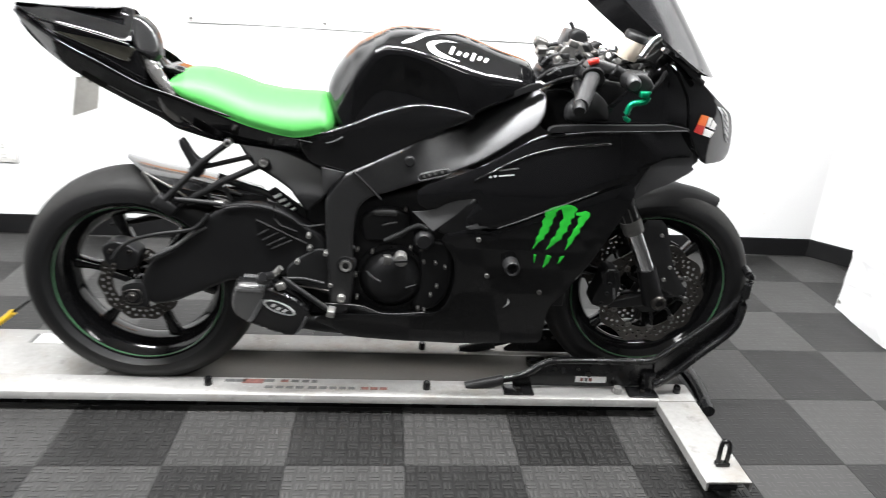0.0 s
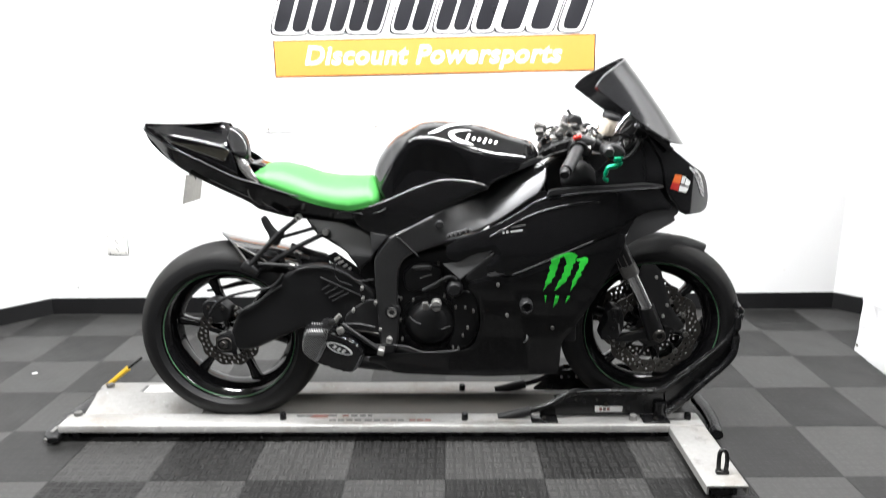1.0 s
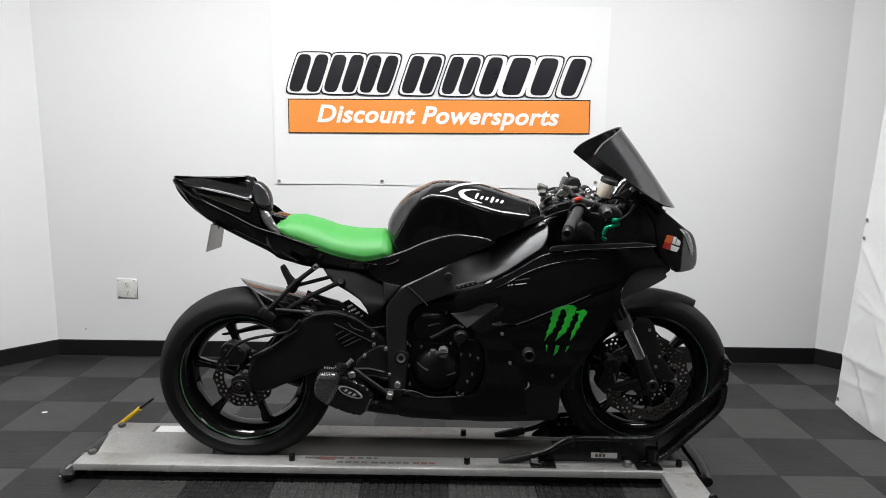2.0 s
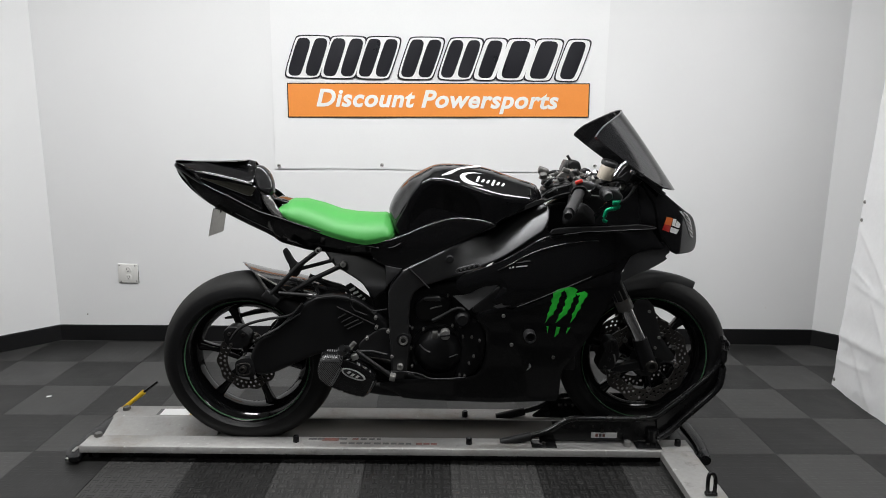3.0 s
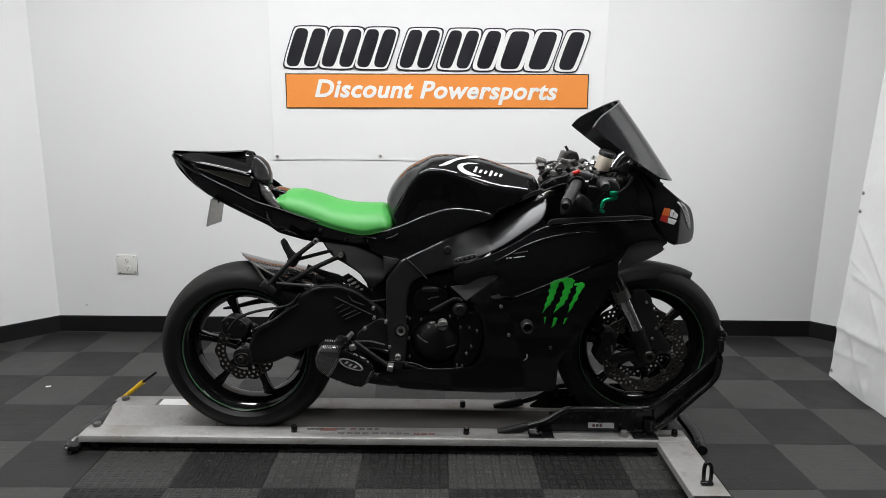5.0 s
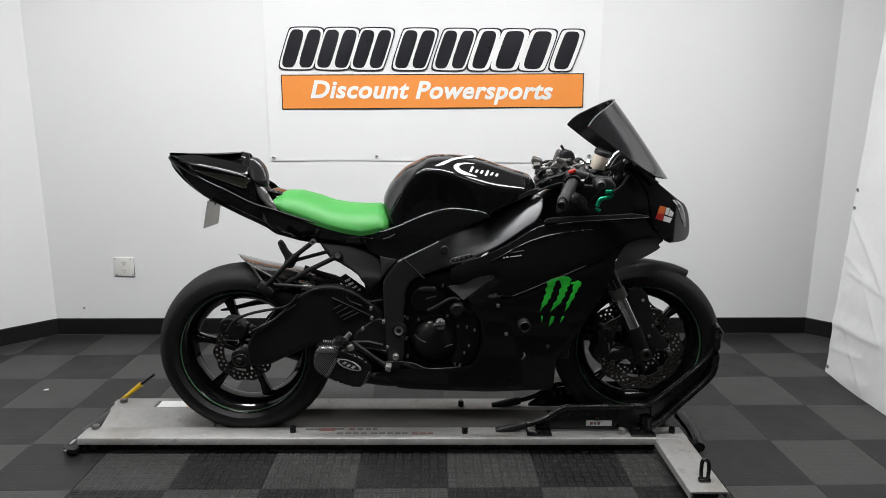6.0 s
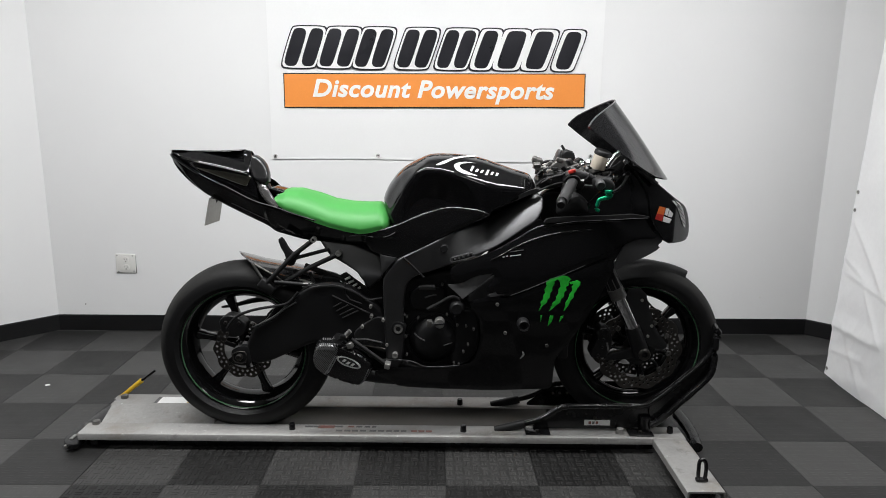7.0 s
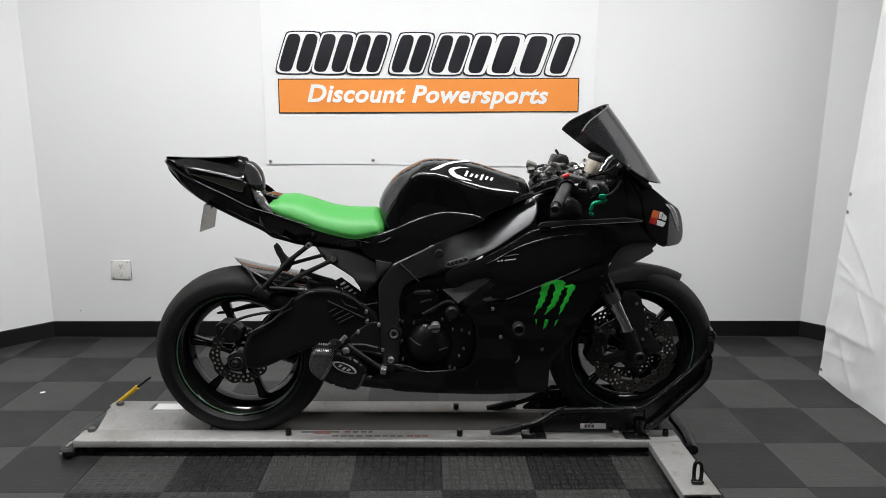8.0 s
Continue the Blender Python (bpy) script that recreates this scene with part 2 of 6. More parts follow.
def block(x0, x1, y0, y1, z0, z1, bevel=0.0, m=None, seg=2):
    b = bmesh.new()
    bmesh.ops.create_cube(b, size=1, matrix=Matrix.LocRotScale(((x0 + x1) / 2, (y0 + y1) / 2, (z0 + z1) / 2), None, (abs(x1 - x0), abs(y1 - y0), abs(z1 - z0))))
    if bevel:
        bmesh.ops.bevel(b, geom=list(b.edges), offset=bevel, segments=seg, affect="EDGES", profile=0.5)
    if m is not None:
        b.transform(m)
    return b


def soften(pts, times=2, cut=0.2):
    """Rounds the corners of a closed outline."""
    p = np.array(pts, float)
    for _ in range(times):
        q = np.roll(p, -1, 0)
        p = np.stack([p + (q - p) * cut, q - (q - p) * cut], 1).reshape(-1, 2)
    return p


def resample(p, step):
    q = np.roll(p, -1, 0)
    out = []
    for a, c in zip(p, q):
        n = max(1, int(np.hypot(*(c - a)) / step + 0.5))
        out += [a + (c - a) * k / n for k in range(n)]
    out = np.array(out)
    keep = np.hypot(*(out - np.roll(out, 1, 0)).T) > step * 0.12
    return out[keep]


def inside(loops, pts):
    r = np.zeros(len(pts), bool)
    for lp in loops:
        for (x0, z0), (x1, z1) in zip(lp, np.roll(lp, -1, 0)):
            if z0 == z1:
                continue
            r ^= ((pts[:, 1] < z0) != (pts[:, 1] < z1)) & (pts[:, 0] < (x1 - x0) * (pts[:, 1] - z0) / (z1 - z0) + x0)
    return r


def edge_distance(loops, pts):
    d = np.full(len(pts), 9.0)
    for lp in loops:
        for a, c in zip(lp, np.roll(lp, -1, 0)):
            ab = c - a
            t = np.clip(((pts - a) @ ab) / max(ab @ ab, 1e-12), 0, 1)
            d = np.minimum(d, np.hypot(*(pts - a - t[:, None] * ab).T))
    return d


def fill(loops, step, rings=()):
    """Triangles over the area of closed outlines (inner ones are holes): points, triangles, distance to the rim, outline index runs."""
    pts = np.concatenate(loops)
    lo, hi = pts.min(0), pts.max(0)
    gx, gz = np.meshgrid(np.arange(lo[0], hi[0], step), np.arange(lo[1], hi[1], step * 0.87))
    gx = gx + (np.arange(gx.shape[0]) % 2)[:, None] * step / 2
    g = np.stack([gx.ravel(), gz.ravel()], 1)
    if len(g):
        g = g[inside(loops, g)]
        g = g[edge_distance(loops, g) > step * 0.6] if len(g) else g
    extra = []
    for off in rings:
        for lp in loops:
            t = np.roll(lp, -1, 0) - np.roll(lp, 1, 0)
            t = t / np.maximum(np.hypot(*t.T), 1e-9)[:, None]
            for sign in (-1, 1):
                q = lp + sign * off * np.stack([-t[:, 1], t[:, 0]], 1)
                q = q[inside(loops, q)]
                extra.append(q[edge_distance(loops, q) > 0.93 * off] if len(q) else q)
    if extra:
        ex = np.concatenate(extra)
        if len(g) and len(ex):
            reach = max(rings) + step * 0.45
            g = g[edge_distance(loops, g) > reach]
        g = np.concatenate([ex, g]) if len(g) else ex
    every = np.concatenate([pts, g]) if len(g) else pts
    edges, runs, k = [], [], 0
    for lp in loops:
        n = len(lp)
        edges += [(k + i, k + (i + 1) % n) for i in range(n)]
        runs.append(range(k, k + n))
        k += n
    from mathutils import geometry
    vs, _, fs, *_ = geometry.delaunay_2d_cdt([Vector(map(float, p)) for p in every], edges, [], 0, 1e-6)
    v = np.array([tuple(a) for a in vs])
    f = np.array([tuple(t) for t in fs if len(t) == 3])
    f = f[inside(loops, v[f].mean(1))]
    return v, f, edge_distance(loops, v)


def shell(v, f, front, back):
    """Closes a front and a back sheet over the same triangles with a wall along every open rim."""
    n = len(v)
    verts = [(p[0], front[i], p[1]) for i, p in enumerate(v)] + [(p[0], back[i], p[1]) for i, p in enumerate(v)]
    seen = {}
    for t in f:
        for a, c in ((t[0], t[1]), (t[1], t[2]), (t[2], t[0])):
            key = (min(a, c), max(a, c))
            seen[key] = None if key in seen else (a, c)
    faces = [tuple(int(i) for i in t) for t in f] + [tuple(int(i) + n for i in t[::-1]) for t in f]
    faces += [(int(e[1]), int(e[0]), int(e[0]) + n, int(e[1]) + n) for e in seen.values() if e]
    b = from_lists(verts, faces)
    bmesh.ops.remove_doubles(b, verts=b.verts, dist=2e-5)
    return b


def loops_of(outline, round_times, step, holes=()):
    return [resample(soften(outline, round_times), step)] + [resample(np.array(h, float), step) for h in holes]


def inflate(outline, half, r, step=0.011, y0=0.0, taper=None, power=2.0, times=2):
    """A closed body about the plane y = y0: as wide as half on each side, rounded off towards its outline over r."""
    v, f, d = fill(loops_of(outline, times, step * 0.7), step, [r * k for k in (0.02, 0.07, 0.16, 0.3) if r * k > 0.0008])
    h = half * (1 - (1 - np.minimum(d / r, 1)) ** power) ** (1 / power)
    if taper is not None:
        h = h * taper(v[:, 0], v[:, 1])
    return shell(v, f, y0 - h, y0 + h)


def body(outline, half_width, step=0.010, times=2, rings=(0.0008, 0.003, 0.008, 0.016)):
    """A closed symmetric body whose half-width over its side outline is a function of place."""
    v, f, d = fill(loops_of(outline, times, step * 0.7), step, rings)
    h = np.maximum(half_width(v[:, 0], v[:, 1], d), 0)
    h[d < 1e-6] = 0
    return shell(v, f, -h, h)


def sheet(outline, surface, thick=0.005, roll=0.008, step=0.012, holes=(), times=2, side=-1):
    """A panel over an outline: its outer face follows surface(x, z) and rolls in at the rim."""
    v, f, d = fill(loops_of(outline, times, step * 0.7, holes), step, [roll * k for k in (0.12, 0.38, 0.7, 1.05)] if roll > 0.003 else ())
    y = surface(v[:, 0], v[:, 1]) if callable(surface) else np.full(len(v), float(surface))
    k = 1 - np.minimum(d / max(roll, 1e-6), 1)
    outer = y + roll * (1 - np.sqrt(np.maximum(0, 1 - k * k)))
    inner = np.maximum(y + thick, outer + min(thick, 0.003))
    return shell(v, f, outer * -side, inner * -side)


def tube(points, r, n=10, rounds=2, cap=True):
    """A round bar along points; corners are rounded."""
    p = [Vector(q) for q in points]
    for _ in range(rounds):
        q = [p[0]]
        for a, c in zip(p, p[1:]):
            q += [a.lerp(c, 0.25), a.lerp(c, 0.75)]
        p = q + [p[-1]]
    b, rings = bmesh.new(), []
    up = Vector((0, 0, 1))
    for i, c in enumerate(p):
        t = (p[min(i + 1, len(p) - 1)] - p[max(i - 1, 0)]).normalized()
        s = t.cross(up)
        if s.length < 1e-3:
            s = t.cross(Vector((1, 0, 0)))
        s.normalize()
        w = s.cross(t)
        rr = r[0] + (r[1] - r[0]) * i / (len(p) - 1) if isinstance(r, tuple) else r
        rings.append([b.verts.new(c + rr * (s * math.cos(2 * math.pi * k / n) + w * math.sin(2 * math.pi * k / n))) for k in range(n)])
    for a, c in zip(rings, rings[1:]):
        for k in range(n):
            b.faces.new((a[k], a[(k + 1) % n], c[(k + 1) % n], c[k]))
    if cap:
        b.faces.new(rings[0][::-1])
        b.faces.new(rings[-1])
    return b


def lathe(profile, n=64, m=None, closed=False):
    """Turns (radius, y) pairs about the y axis."""
    b, rings = bmesh.new(), []
    for k in range(n):
        c, s = math.cos(2 * math.pi * k / n), math.sin(2 * math.pi * k / n)
        rings.append([b.verts.new((r * c, y, r * s)) for r, y in profile])
    last = len(profile) if closed else len(profile) - 1
    for i in range(n):
        a, c = rings[i], rings[(i + 1) % n]
        for j in range(last):
            q = (j + 1) % len(profile)
            b.faces.new((a[j], a[q], c[q], c[j]))
    bmesh.ops.remove_doubles(b, verts=b.verts, dist=1e-5)
    if m is not None:
        b.transform(m)
    return b


def bolt(x, y, z, r=0.006, depth=0.008, n=12):
    """A cap-head screw facing the camera's side, with a socket."""
    return lathe([(0, -depth * 0.4), (r * 0.45, -depth * 0.4), (r * 0.5, -depth), (r * 0.9, -depth), (r, -depth * 0.8), (r, depth * 2), (0, depth * 2)], n, Matrix.Translation((x, y, z)))


def hexagon(r, m=None, h=0.006):
    b = bmesh.new()
    bmesh.ops.create_cone(b, cap_ends=True, segments=6, radius1=r, radius2=r * 0.94, depth=h, matrix=Matrix.Translation((0, 0, h / 2)))
    if m is not None:
        b.transform(m)
    return b


# ---- the room ----
T = 0.3048
DARK = 0
BACK = 1.24
EAST, WEST, SOUTH = 2.85, -2.95, -3.9


def wall(name, x0, y0, x1, y1, label, thick=0.12, z1=CEIL, paint=None):
    """A wall whose room face runs from one point to the other; its thickness lies to the left of that way."""
    a, c = Vector((x0, y0, 0)), Vector((x1, y1, 0))
    n = Vector((-(c - a).y, (c - a).x, 0)).normalized() * thick
    pts = [a, c, c + n, a + n]
    b = from_lists([(*p.xy, z) for z in (0, z1) for p in pts], [(3, 2, 1, 0), (4, 5, 6, 7), (0, 1, 5, 4), (1, 2, 6, 5), (2, 3, 7, 6), (3, 0, 4, 7)])
    tagged(part(name, b, paint or WALL, shade=False), label, "wall", kind="structure")
    d, e = (c - a).normalized(), n.normalized()
    length = (c - a).length
    prof = [(0, 0), (-0.005, 0), (-0.004, 0.082), (-0.002, 0.088), (0, 0.088)]
    vs, k = [], len(prof)
    for s in (0, length):
        vs += [tuple(a + d * s + e * (o - 0.0004) + Vector((0, 0, z + 0.0005))) for o, z in prof]
    fs = [(i, (i + 1) % k, (i + 1) % k + k, i + k) for i in range(k)] + [tuple(range(k))[::-1], tuple(range(k, 2 * k))]
    tagged(part("baseboard", from_lists(vs, fs), BASEB, shade=False), "black vinyl baseboard along the white wall", "baseboard", kind="structure")


wall("wall_north", -2.095, BACK, 2.045, BACK, "smooth white painted back wall")
wall("wall_northeast", 2.045, BACK, EAST, BACK - (EAST - 2.045), "white painted wall across the corner")
wall("wall_east", EAST, BACK - (EAST - 2.045), EAST, 0.25, "white painted side wall")
# The three dark walls are out of view, added to darken reflections.
wall("wall_southeast", EAST, 0.25, EAST, SOUTH, "unseen dark side wall added to darken gloss reflections", paint=DARKWALL)
wall("wall_south", EAST, SOUTH, WEST, SOUTH, "unseen dark wall added to darken gloss reflections", paint=DARKWALL)
wall("wall_southwest", WEST, SOUTH, WEST, -0.6, "unseen dark side wall added to darken gloss reflections", paint=DARKWALL)
wall("wall_west", WEST, -0.6, WEST, BACK - (-2.095 - WEST), "white painted side wall")
wall("wall_northwest", WEST, BACK - (-2.095 - WEST), -2.095, BACK, "white painted wall across the corner")
tagged(part("ceiling", block(WEST - 0.1, EAST + 0.1, SOUTH - 0.1, BACK + 0.1, CEIL, CEIL + 0.1), CEILM, shade=False), "plain white painted ceiling", "ceiling", kind="structure")
floor = tagged(part("floor", block(WEST - 0.1, EAST + 0.1, SOUTH - 0.1, BACK + 0.1, -0.1, -0.008), SUBFLOOR, shade=False), "grey and charcoal checkered interlocking plastic floor tiles", "floor", kind="structure")

for lx, ly, watts in LAMPS:
    fix = thing("ceiling_light", lx, ly, CEIL, "white surface mounted ceiling light with a glowing diffuser", "ceiling light", group="ceiling lights")
    part("housing", block(-0.62, 0.62, -0.17, 0.17, -0.04, -0.001, 0.004), CEILM, fix)
    part("diffuser", block(-0.59, 0.59, -0.15, 0.15, -0.055, -0.041, 0.004), GLOW, fix, "glowing white diffuser")

# ---- the motorcycle ----
bike = thing("motorcycle", 0, 0.068, 0, "black sport motorcycle with a bright green seat on an aluminium dolly", "motorcycle", rz=-1.2)
REAR, FRONT = (-0.733, 0.347), (0.701, 0.369)


def wheel(name, cx, cz, r, half, rimhalf, phase, label):
    """Cast wheel with tyre, rim, hub, six spokes and a stripe of tape on each rim edge."""
    w = part(name, lathe([(0.030, -0.055), (0.036, -0.055), (0.040, -0.050), (0.040, 0.050), (0.036, 0.055), (0.030, 0.055)], 32, closed=True), RIM, bike, label)
    w.location = (cx, 0, cz)
    rr = 0.232
    prof = []
    for k in range(25):
        a = math.pi * k / 24 - math.pi / 2
        prof.append((r - (r - rr - 0.012) * (1 - math.cos(a) ** 0.75) if abs(math.cos(a)) > 1e-6 else rr + 0.012, half * math.sin(a) * (1.0 if abs(math.sin(a)) < 0.9 else 0.985)))
    prof = [(rr - 0.006, -rimhalf + 0.004), (rr + 0.002, -rimhalf - 0.004)] + prof + [(rr + 0.002, rimhalf + 0.004), (rr - 0.006, rimhalf - 0.004)]
    tyre = part("tyre", lathe(prof, 96, closed=True), RUBBER, w, "worn black rubber road tyre")
    tyre.data.materials.append(SIDEWALL)
    for p in tyre.data.polygons:
        p.material_index = 1 if math.hypot(p.center.x, p.center.z) < rr + 0.56 * (r - rr) else 0
    e = rimhalf
    rim = [(rr + 0.003, -e), (rr - 0.001, -e - 0.003), (rr - 0.006, -e), (rr - 0.012, -e + 0.006), (rr - 0.022, -e + 0.016), (rr - 0.040, -e * 0.35), (rr - 0.046, 0),
           (rr - 0.040, e * 0.35), (rr - 0.022, e - 0.016), (rr - 0.012, e - 0.006), (rr - 0.006, e), (rr - 0.001, e + 0.003), (rr + 0.003, e), (rr - 0.02, 0.3 * e), (rr - 0.02, -0.3 * e)]
    part("rim", lathe(rim, 96, closed=True), RIM, w)
    for s in (-1, 1):
        part("rim_stripe", lathe([(rr - 0.0092, s * (e - 0.0020)), (rr - 0.0064, s * (e + 0.0012)), (rr - 0.0054, s * (e + 0.0004)), (rr - 0.0082, s * (e - 0.0028))], 96, closed=True), GREEN, w, "thin green rim tape")
    for k in range(6):
        b = bmesh.new()
        for r0, hw, hy in ((0.030, 0.021, 0.030), (0.085, 0.013, 0.022), (0.150, 0.012, 0.016), (0.192, 0.018, 0.017)):
            for dx, dy in ((-hw, -hy * 0.6), (-hw * 0.6, -hy), (hw * 0.6, -hy), (hw, -hy * 0.6), (hw, hy * 0.6), (hw * 0.6, hy), (-hw * 0.6, hy), (-hw, hy * 0.6)):
                b.verts.new((r0, dy, dx))
        b.verts.ensure_lookup_table()
        for q in range(3):
            for j in range(8):
                b.faces.new([b.verts[q * 8 + j], b.verts[q * 8 + (j + 1) % 8], b.verts[q * 8 + 8 + (j + 1) % 8], b.verts[q * 8 + 8 + j]])
        b.transform(pose(0, 0, 0, 0, -(phase + 60 * k), 0))
        part("spoke", b, RIM, w)
    return w


def disc(parent, y, r, inner, label, waves=10, rows=2):
    """Petal brake disc with drilled holes."""
    a = np.linspace(0, 2 * np.pi, 120, endpoint=False)
    outer = np.stack([np.cos(a), np.sin(a)], 1) * (r * (1 + 0.035 * np.cos(waves * a)))[:, None]
    hole = np.stack([np.cos(a[::3]), np.sin(a[::3])], 1) * inner
    holes = [hole]
    for j in range(rows):
        q = inner + (r - inner) * (0.30 + 0.42 * j / max(1, rows - 1))
        for i in range(3 * waves):
            t = 2 * np.pi * (i + 0.5 * (j % 2)) / (3 * waves)
            h = np.linspace(0, 2 * np.pi, 8, endpoint=False)
            holes.append(np.array((math.cos(t), math.sin(t))) * q + 0.0046 * np.stack([np.cos(h), np.sin(h)], 1))
    loops = [outer] + holes
    v, f, d = fill(loops, 0.012)
    n = np.full(len(v), y)
    return part("brake_disc", shell(v, f, n - 0.0025, n + 0.0025), RUST, parent, label)


rear = wheel("rear_wheel", *REAR, 0.318, 0.092, 0.072, 49, "gloss black six-spoke rear wheel")
front = wheel("front_wheel", *FRONT, 0.307, 0.061, 0.046, 45, "gloss black six-spoke front wheel")
disc(rear, -0.062, 0.108, 0.072, "weathered petal rear brake disc", 10, 2)
for k in range(6):
    part("disc_carrier", block(0.03, 0.075, -0.064, -0.056, -0.008, 0.008, 0.002, pose(0, 0, 0, 0, 60 * k + 20, 0)), ENGINE, rear)
for s in (-1, 1):
    disc(front, s * 0.066, 0.153, 0.109, "weathered petal front brake disc", 10, 3)
    carrier = part("disc_carrier", lathe([(0.040, s * 0.058), (0.058, s * 0.060), (0.060, s * 0.066), (0.040, s * 0.068)], 32, closed=True), ENGINE, front, "black brake disc carrier")
    for k in range(10):
        m = Matrix.Rotation(radians(36 * k + 8), 4, "Y")
        part("carrier_arm", tube([m @ Vector(p) for p in ((0.054, s * 0.063, 0.0), (0.084, s * 0.064, 0.010), (0.109, s * 0.066, 0.0))], 0.0048, 6), ENGINE, carrier)
        part("disc_bobbin", lathe([(0.003, -0.005), (0.0085, -0.005), (0.0095, -0.003), (0.0095, 0.005), (0.003, 0.005)], 14, m @ Matrix.Translation((0.110, s * 0.066, 0)), True), CAST, carrier, "round steel disc bobbin")


def fair(x, z):
    """Half-width of the fairing's skin."""
    w = 0.205 - 0.36 * (z - 0.60) ** 2 - 0.75 * np.maximum(0, x - 0.42) ** 2 - 0.12 * np.maximum(0, 0.0 - x)
    return -np.maximum(w, 0.03)


def both(name, outline, surface, material, label="", **kw):
    """The same panel on the two sides of the bike; returns the one on the seen side."""
    a = part(name, sheet(outline, surface, **kw), material, bike, label)
    part(name, sheet(outline, surface, side=1, **kw), material, bike, label)
    return a


# engine and dark inner mass
core = [(-0.199, 0.610), (-0.109, 0.642), (0.020, 0.665), (0.219, 0.677), (0.342, 0.576), (0.354, 0.407), (0.345, 0.278), (0.233, 0.232), (-0.139, 0.223), (-0.196, 0.314)]
part("engine_block", sheet(core, -0.095, thick=0.19, roll=0.02), ENGINE, bike, "black painted four-cylinder engine")
part("radiator", block(0.395, 0.43, -0.15, 0.15, 0.36, 0.72, 0.006), MATTE, bike)

# fairing
UPPER = [(0.015, 0.698), (0.113, 0.734), (0.207, 0.774), (0.289, 0.829), (0.373, 0.849), (0.503, 0.860), (0.667, 0.873), (0.689, 0.832), (0.726, 0.788), (0.639, 0.791), (0.570, 0.763), (0.552, 0.740), (0.465, 0.710), (0.212, 0.598), (0.158, 0.603), (0.131, 0.617), (0.172, 0.679), (0.099, 0.668), (0.048, 0.640), (0.012, 0.659)]
LOWER = [(0.213, 0.589), (0.467, 0.701), (0.555, 0.730), (0.565, 0.695), (0.534, 0.633), (0.503, 0.573), (0.465, 0.502), (0.414, 0.419), (0.379, 0.373), (0.378, 0.315), (0.377, 0.250), (0.324, 0.247), (0.264, 0.244), (0.155, 0.238), (0.026, 0.243), (-0.161, 0.240), (-0.193, 0.261), (-0.262, 0.290), (-0.193, 0.318), (-0.074, 0.326), (0.024, 0.331), (0.099, 0.353), (0.121, 0.436), (0.115, 0.514), (0.071, 0.576), (0.152, 0.597)]
both("upper_fairing", UPPER, fair, GLOSS, "gloss black upper side fairing", roll=0.003, times=1)
both("lower_fairing", LOWER, lambda x, z: fair(x, z) + 0.004, GLOSS, "gloss black lower side fairing", roll=0.0022, times=1)
part("fairing_edge", tube([(x, float(fair(np.array([x]), np.array([z]))[0]) + 0.0072, z) for x, z in [(0.169, 0.756), (0.216, 0.780), (0.253, 0.802), (0.290, 0.825), (0.327, 0.837), (0.373, 0.845), (0.414, 0.849)]], (0.003, 0.0085), 14, 1), GLOSS, bike)
part("fairing_crease", tube([(x, float(fair(np.array([x]), np.array([z]))[0]) + 0.0022, z) for x, z in [(0.150, 0.722), (0.188, 0.740), (0.229, 0.766), (0.295, 0.795), (0.369, 0.813), (0.430, 0.822), (0.480, 0.826)]], 0.0045, 12, 2), GLOSS, bike, "raised crease of the fairing")
part("seam_edge", tube([(x, float(fair(np.array([x]), np.array([z]))[0]) - 0.0005, z) for x, z in [(0.217, 0.603), (0.268, 0.623), (0.333, 0.652), (0.398, 0.680), (0.461, 0.708)]], 0.0009, 6, 0), SEAM_GLINT, bike)
both("fairing_liner", [(0.152, 0.684), (0.300, 0.789), (0.505, 0.839), (0.673, 0.849), (0.639, 0.793), (0.569, 0.721), (0.517, 0.636), (0.328, 0.584), (0.184, 0.572)], lambda x, z: fair(x, z) + 0.022, MATTE, roll=0.001, times=1)
both("vent_wedge", [(0.004, 0.634), (0.050, 0.639), (0.086, 0.669), (0.168, 0.684), (0.115, 0.634), (0.056, 0.589)], lambda x, z: -0.212 + 0.25 * np.maximum(0, z - 0.57), WEDGE, "grey satin air vent inner panel", roll=0.0015, times=0)
both("vent_fin", [(0.139, 0.602), (0.180, 0.620), (0.196, 0.605), (0.150, 0.596)], -0.205, WEDGE, roll=0.001, times=0)
both("vent_inner", [(0.057, 0.564), (0.174, 0.666), (0.226, 0.629), (0.218, 0.568), (0.120, 0.536)], -0.125, MATTE)
both("air_duct", [(0.560, 0.681), (0.573, 0.729), (0.597, 0.769), (0.645, 0.809), (0.729, 0.810), (0.747, 0.775), (0.725, 0.763), (0.736, 0.751), (0.662, 0.720), (0.613, 0.708)], lambda x, z: fair(x, z) + 0.012, GREYPL, "grey satin duct panel under the nose", roll=0.001, times=1)

# nose, cockpit sides and screen
def nose_side(x, z):
    return -(0.172 * (1 - np.clip((x - 0.52) / 0.37, 0, 0.985) ** 2.2) - 0.25 * np.maximum(0, z - 0.90))


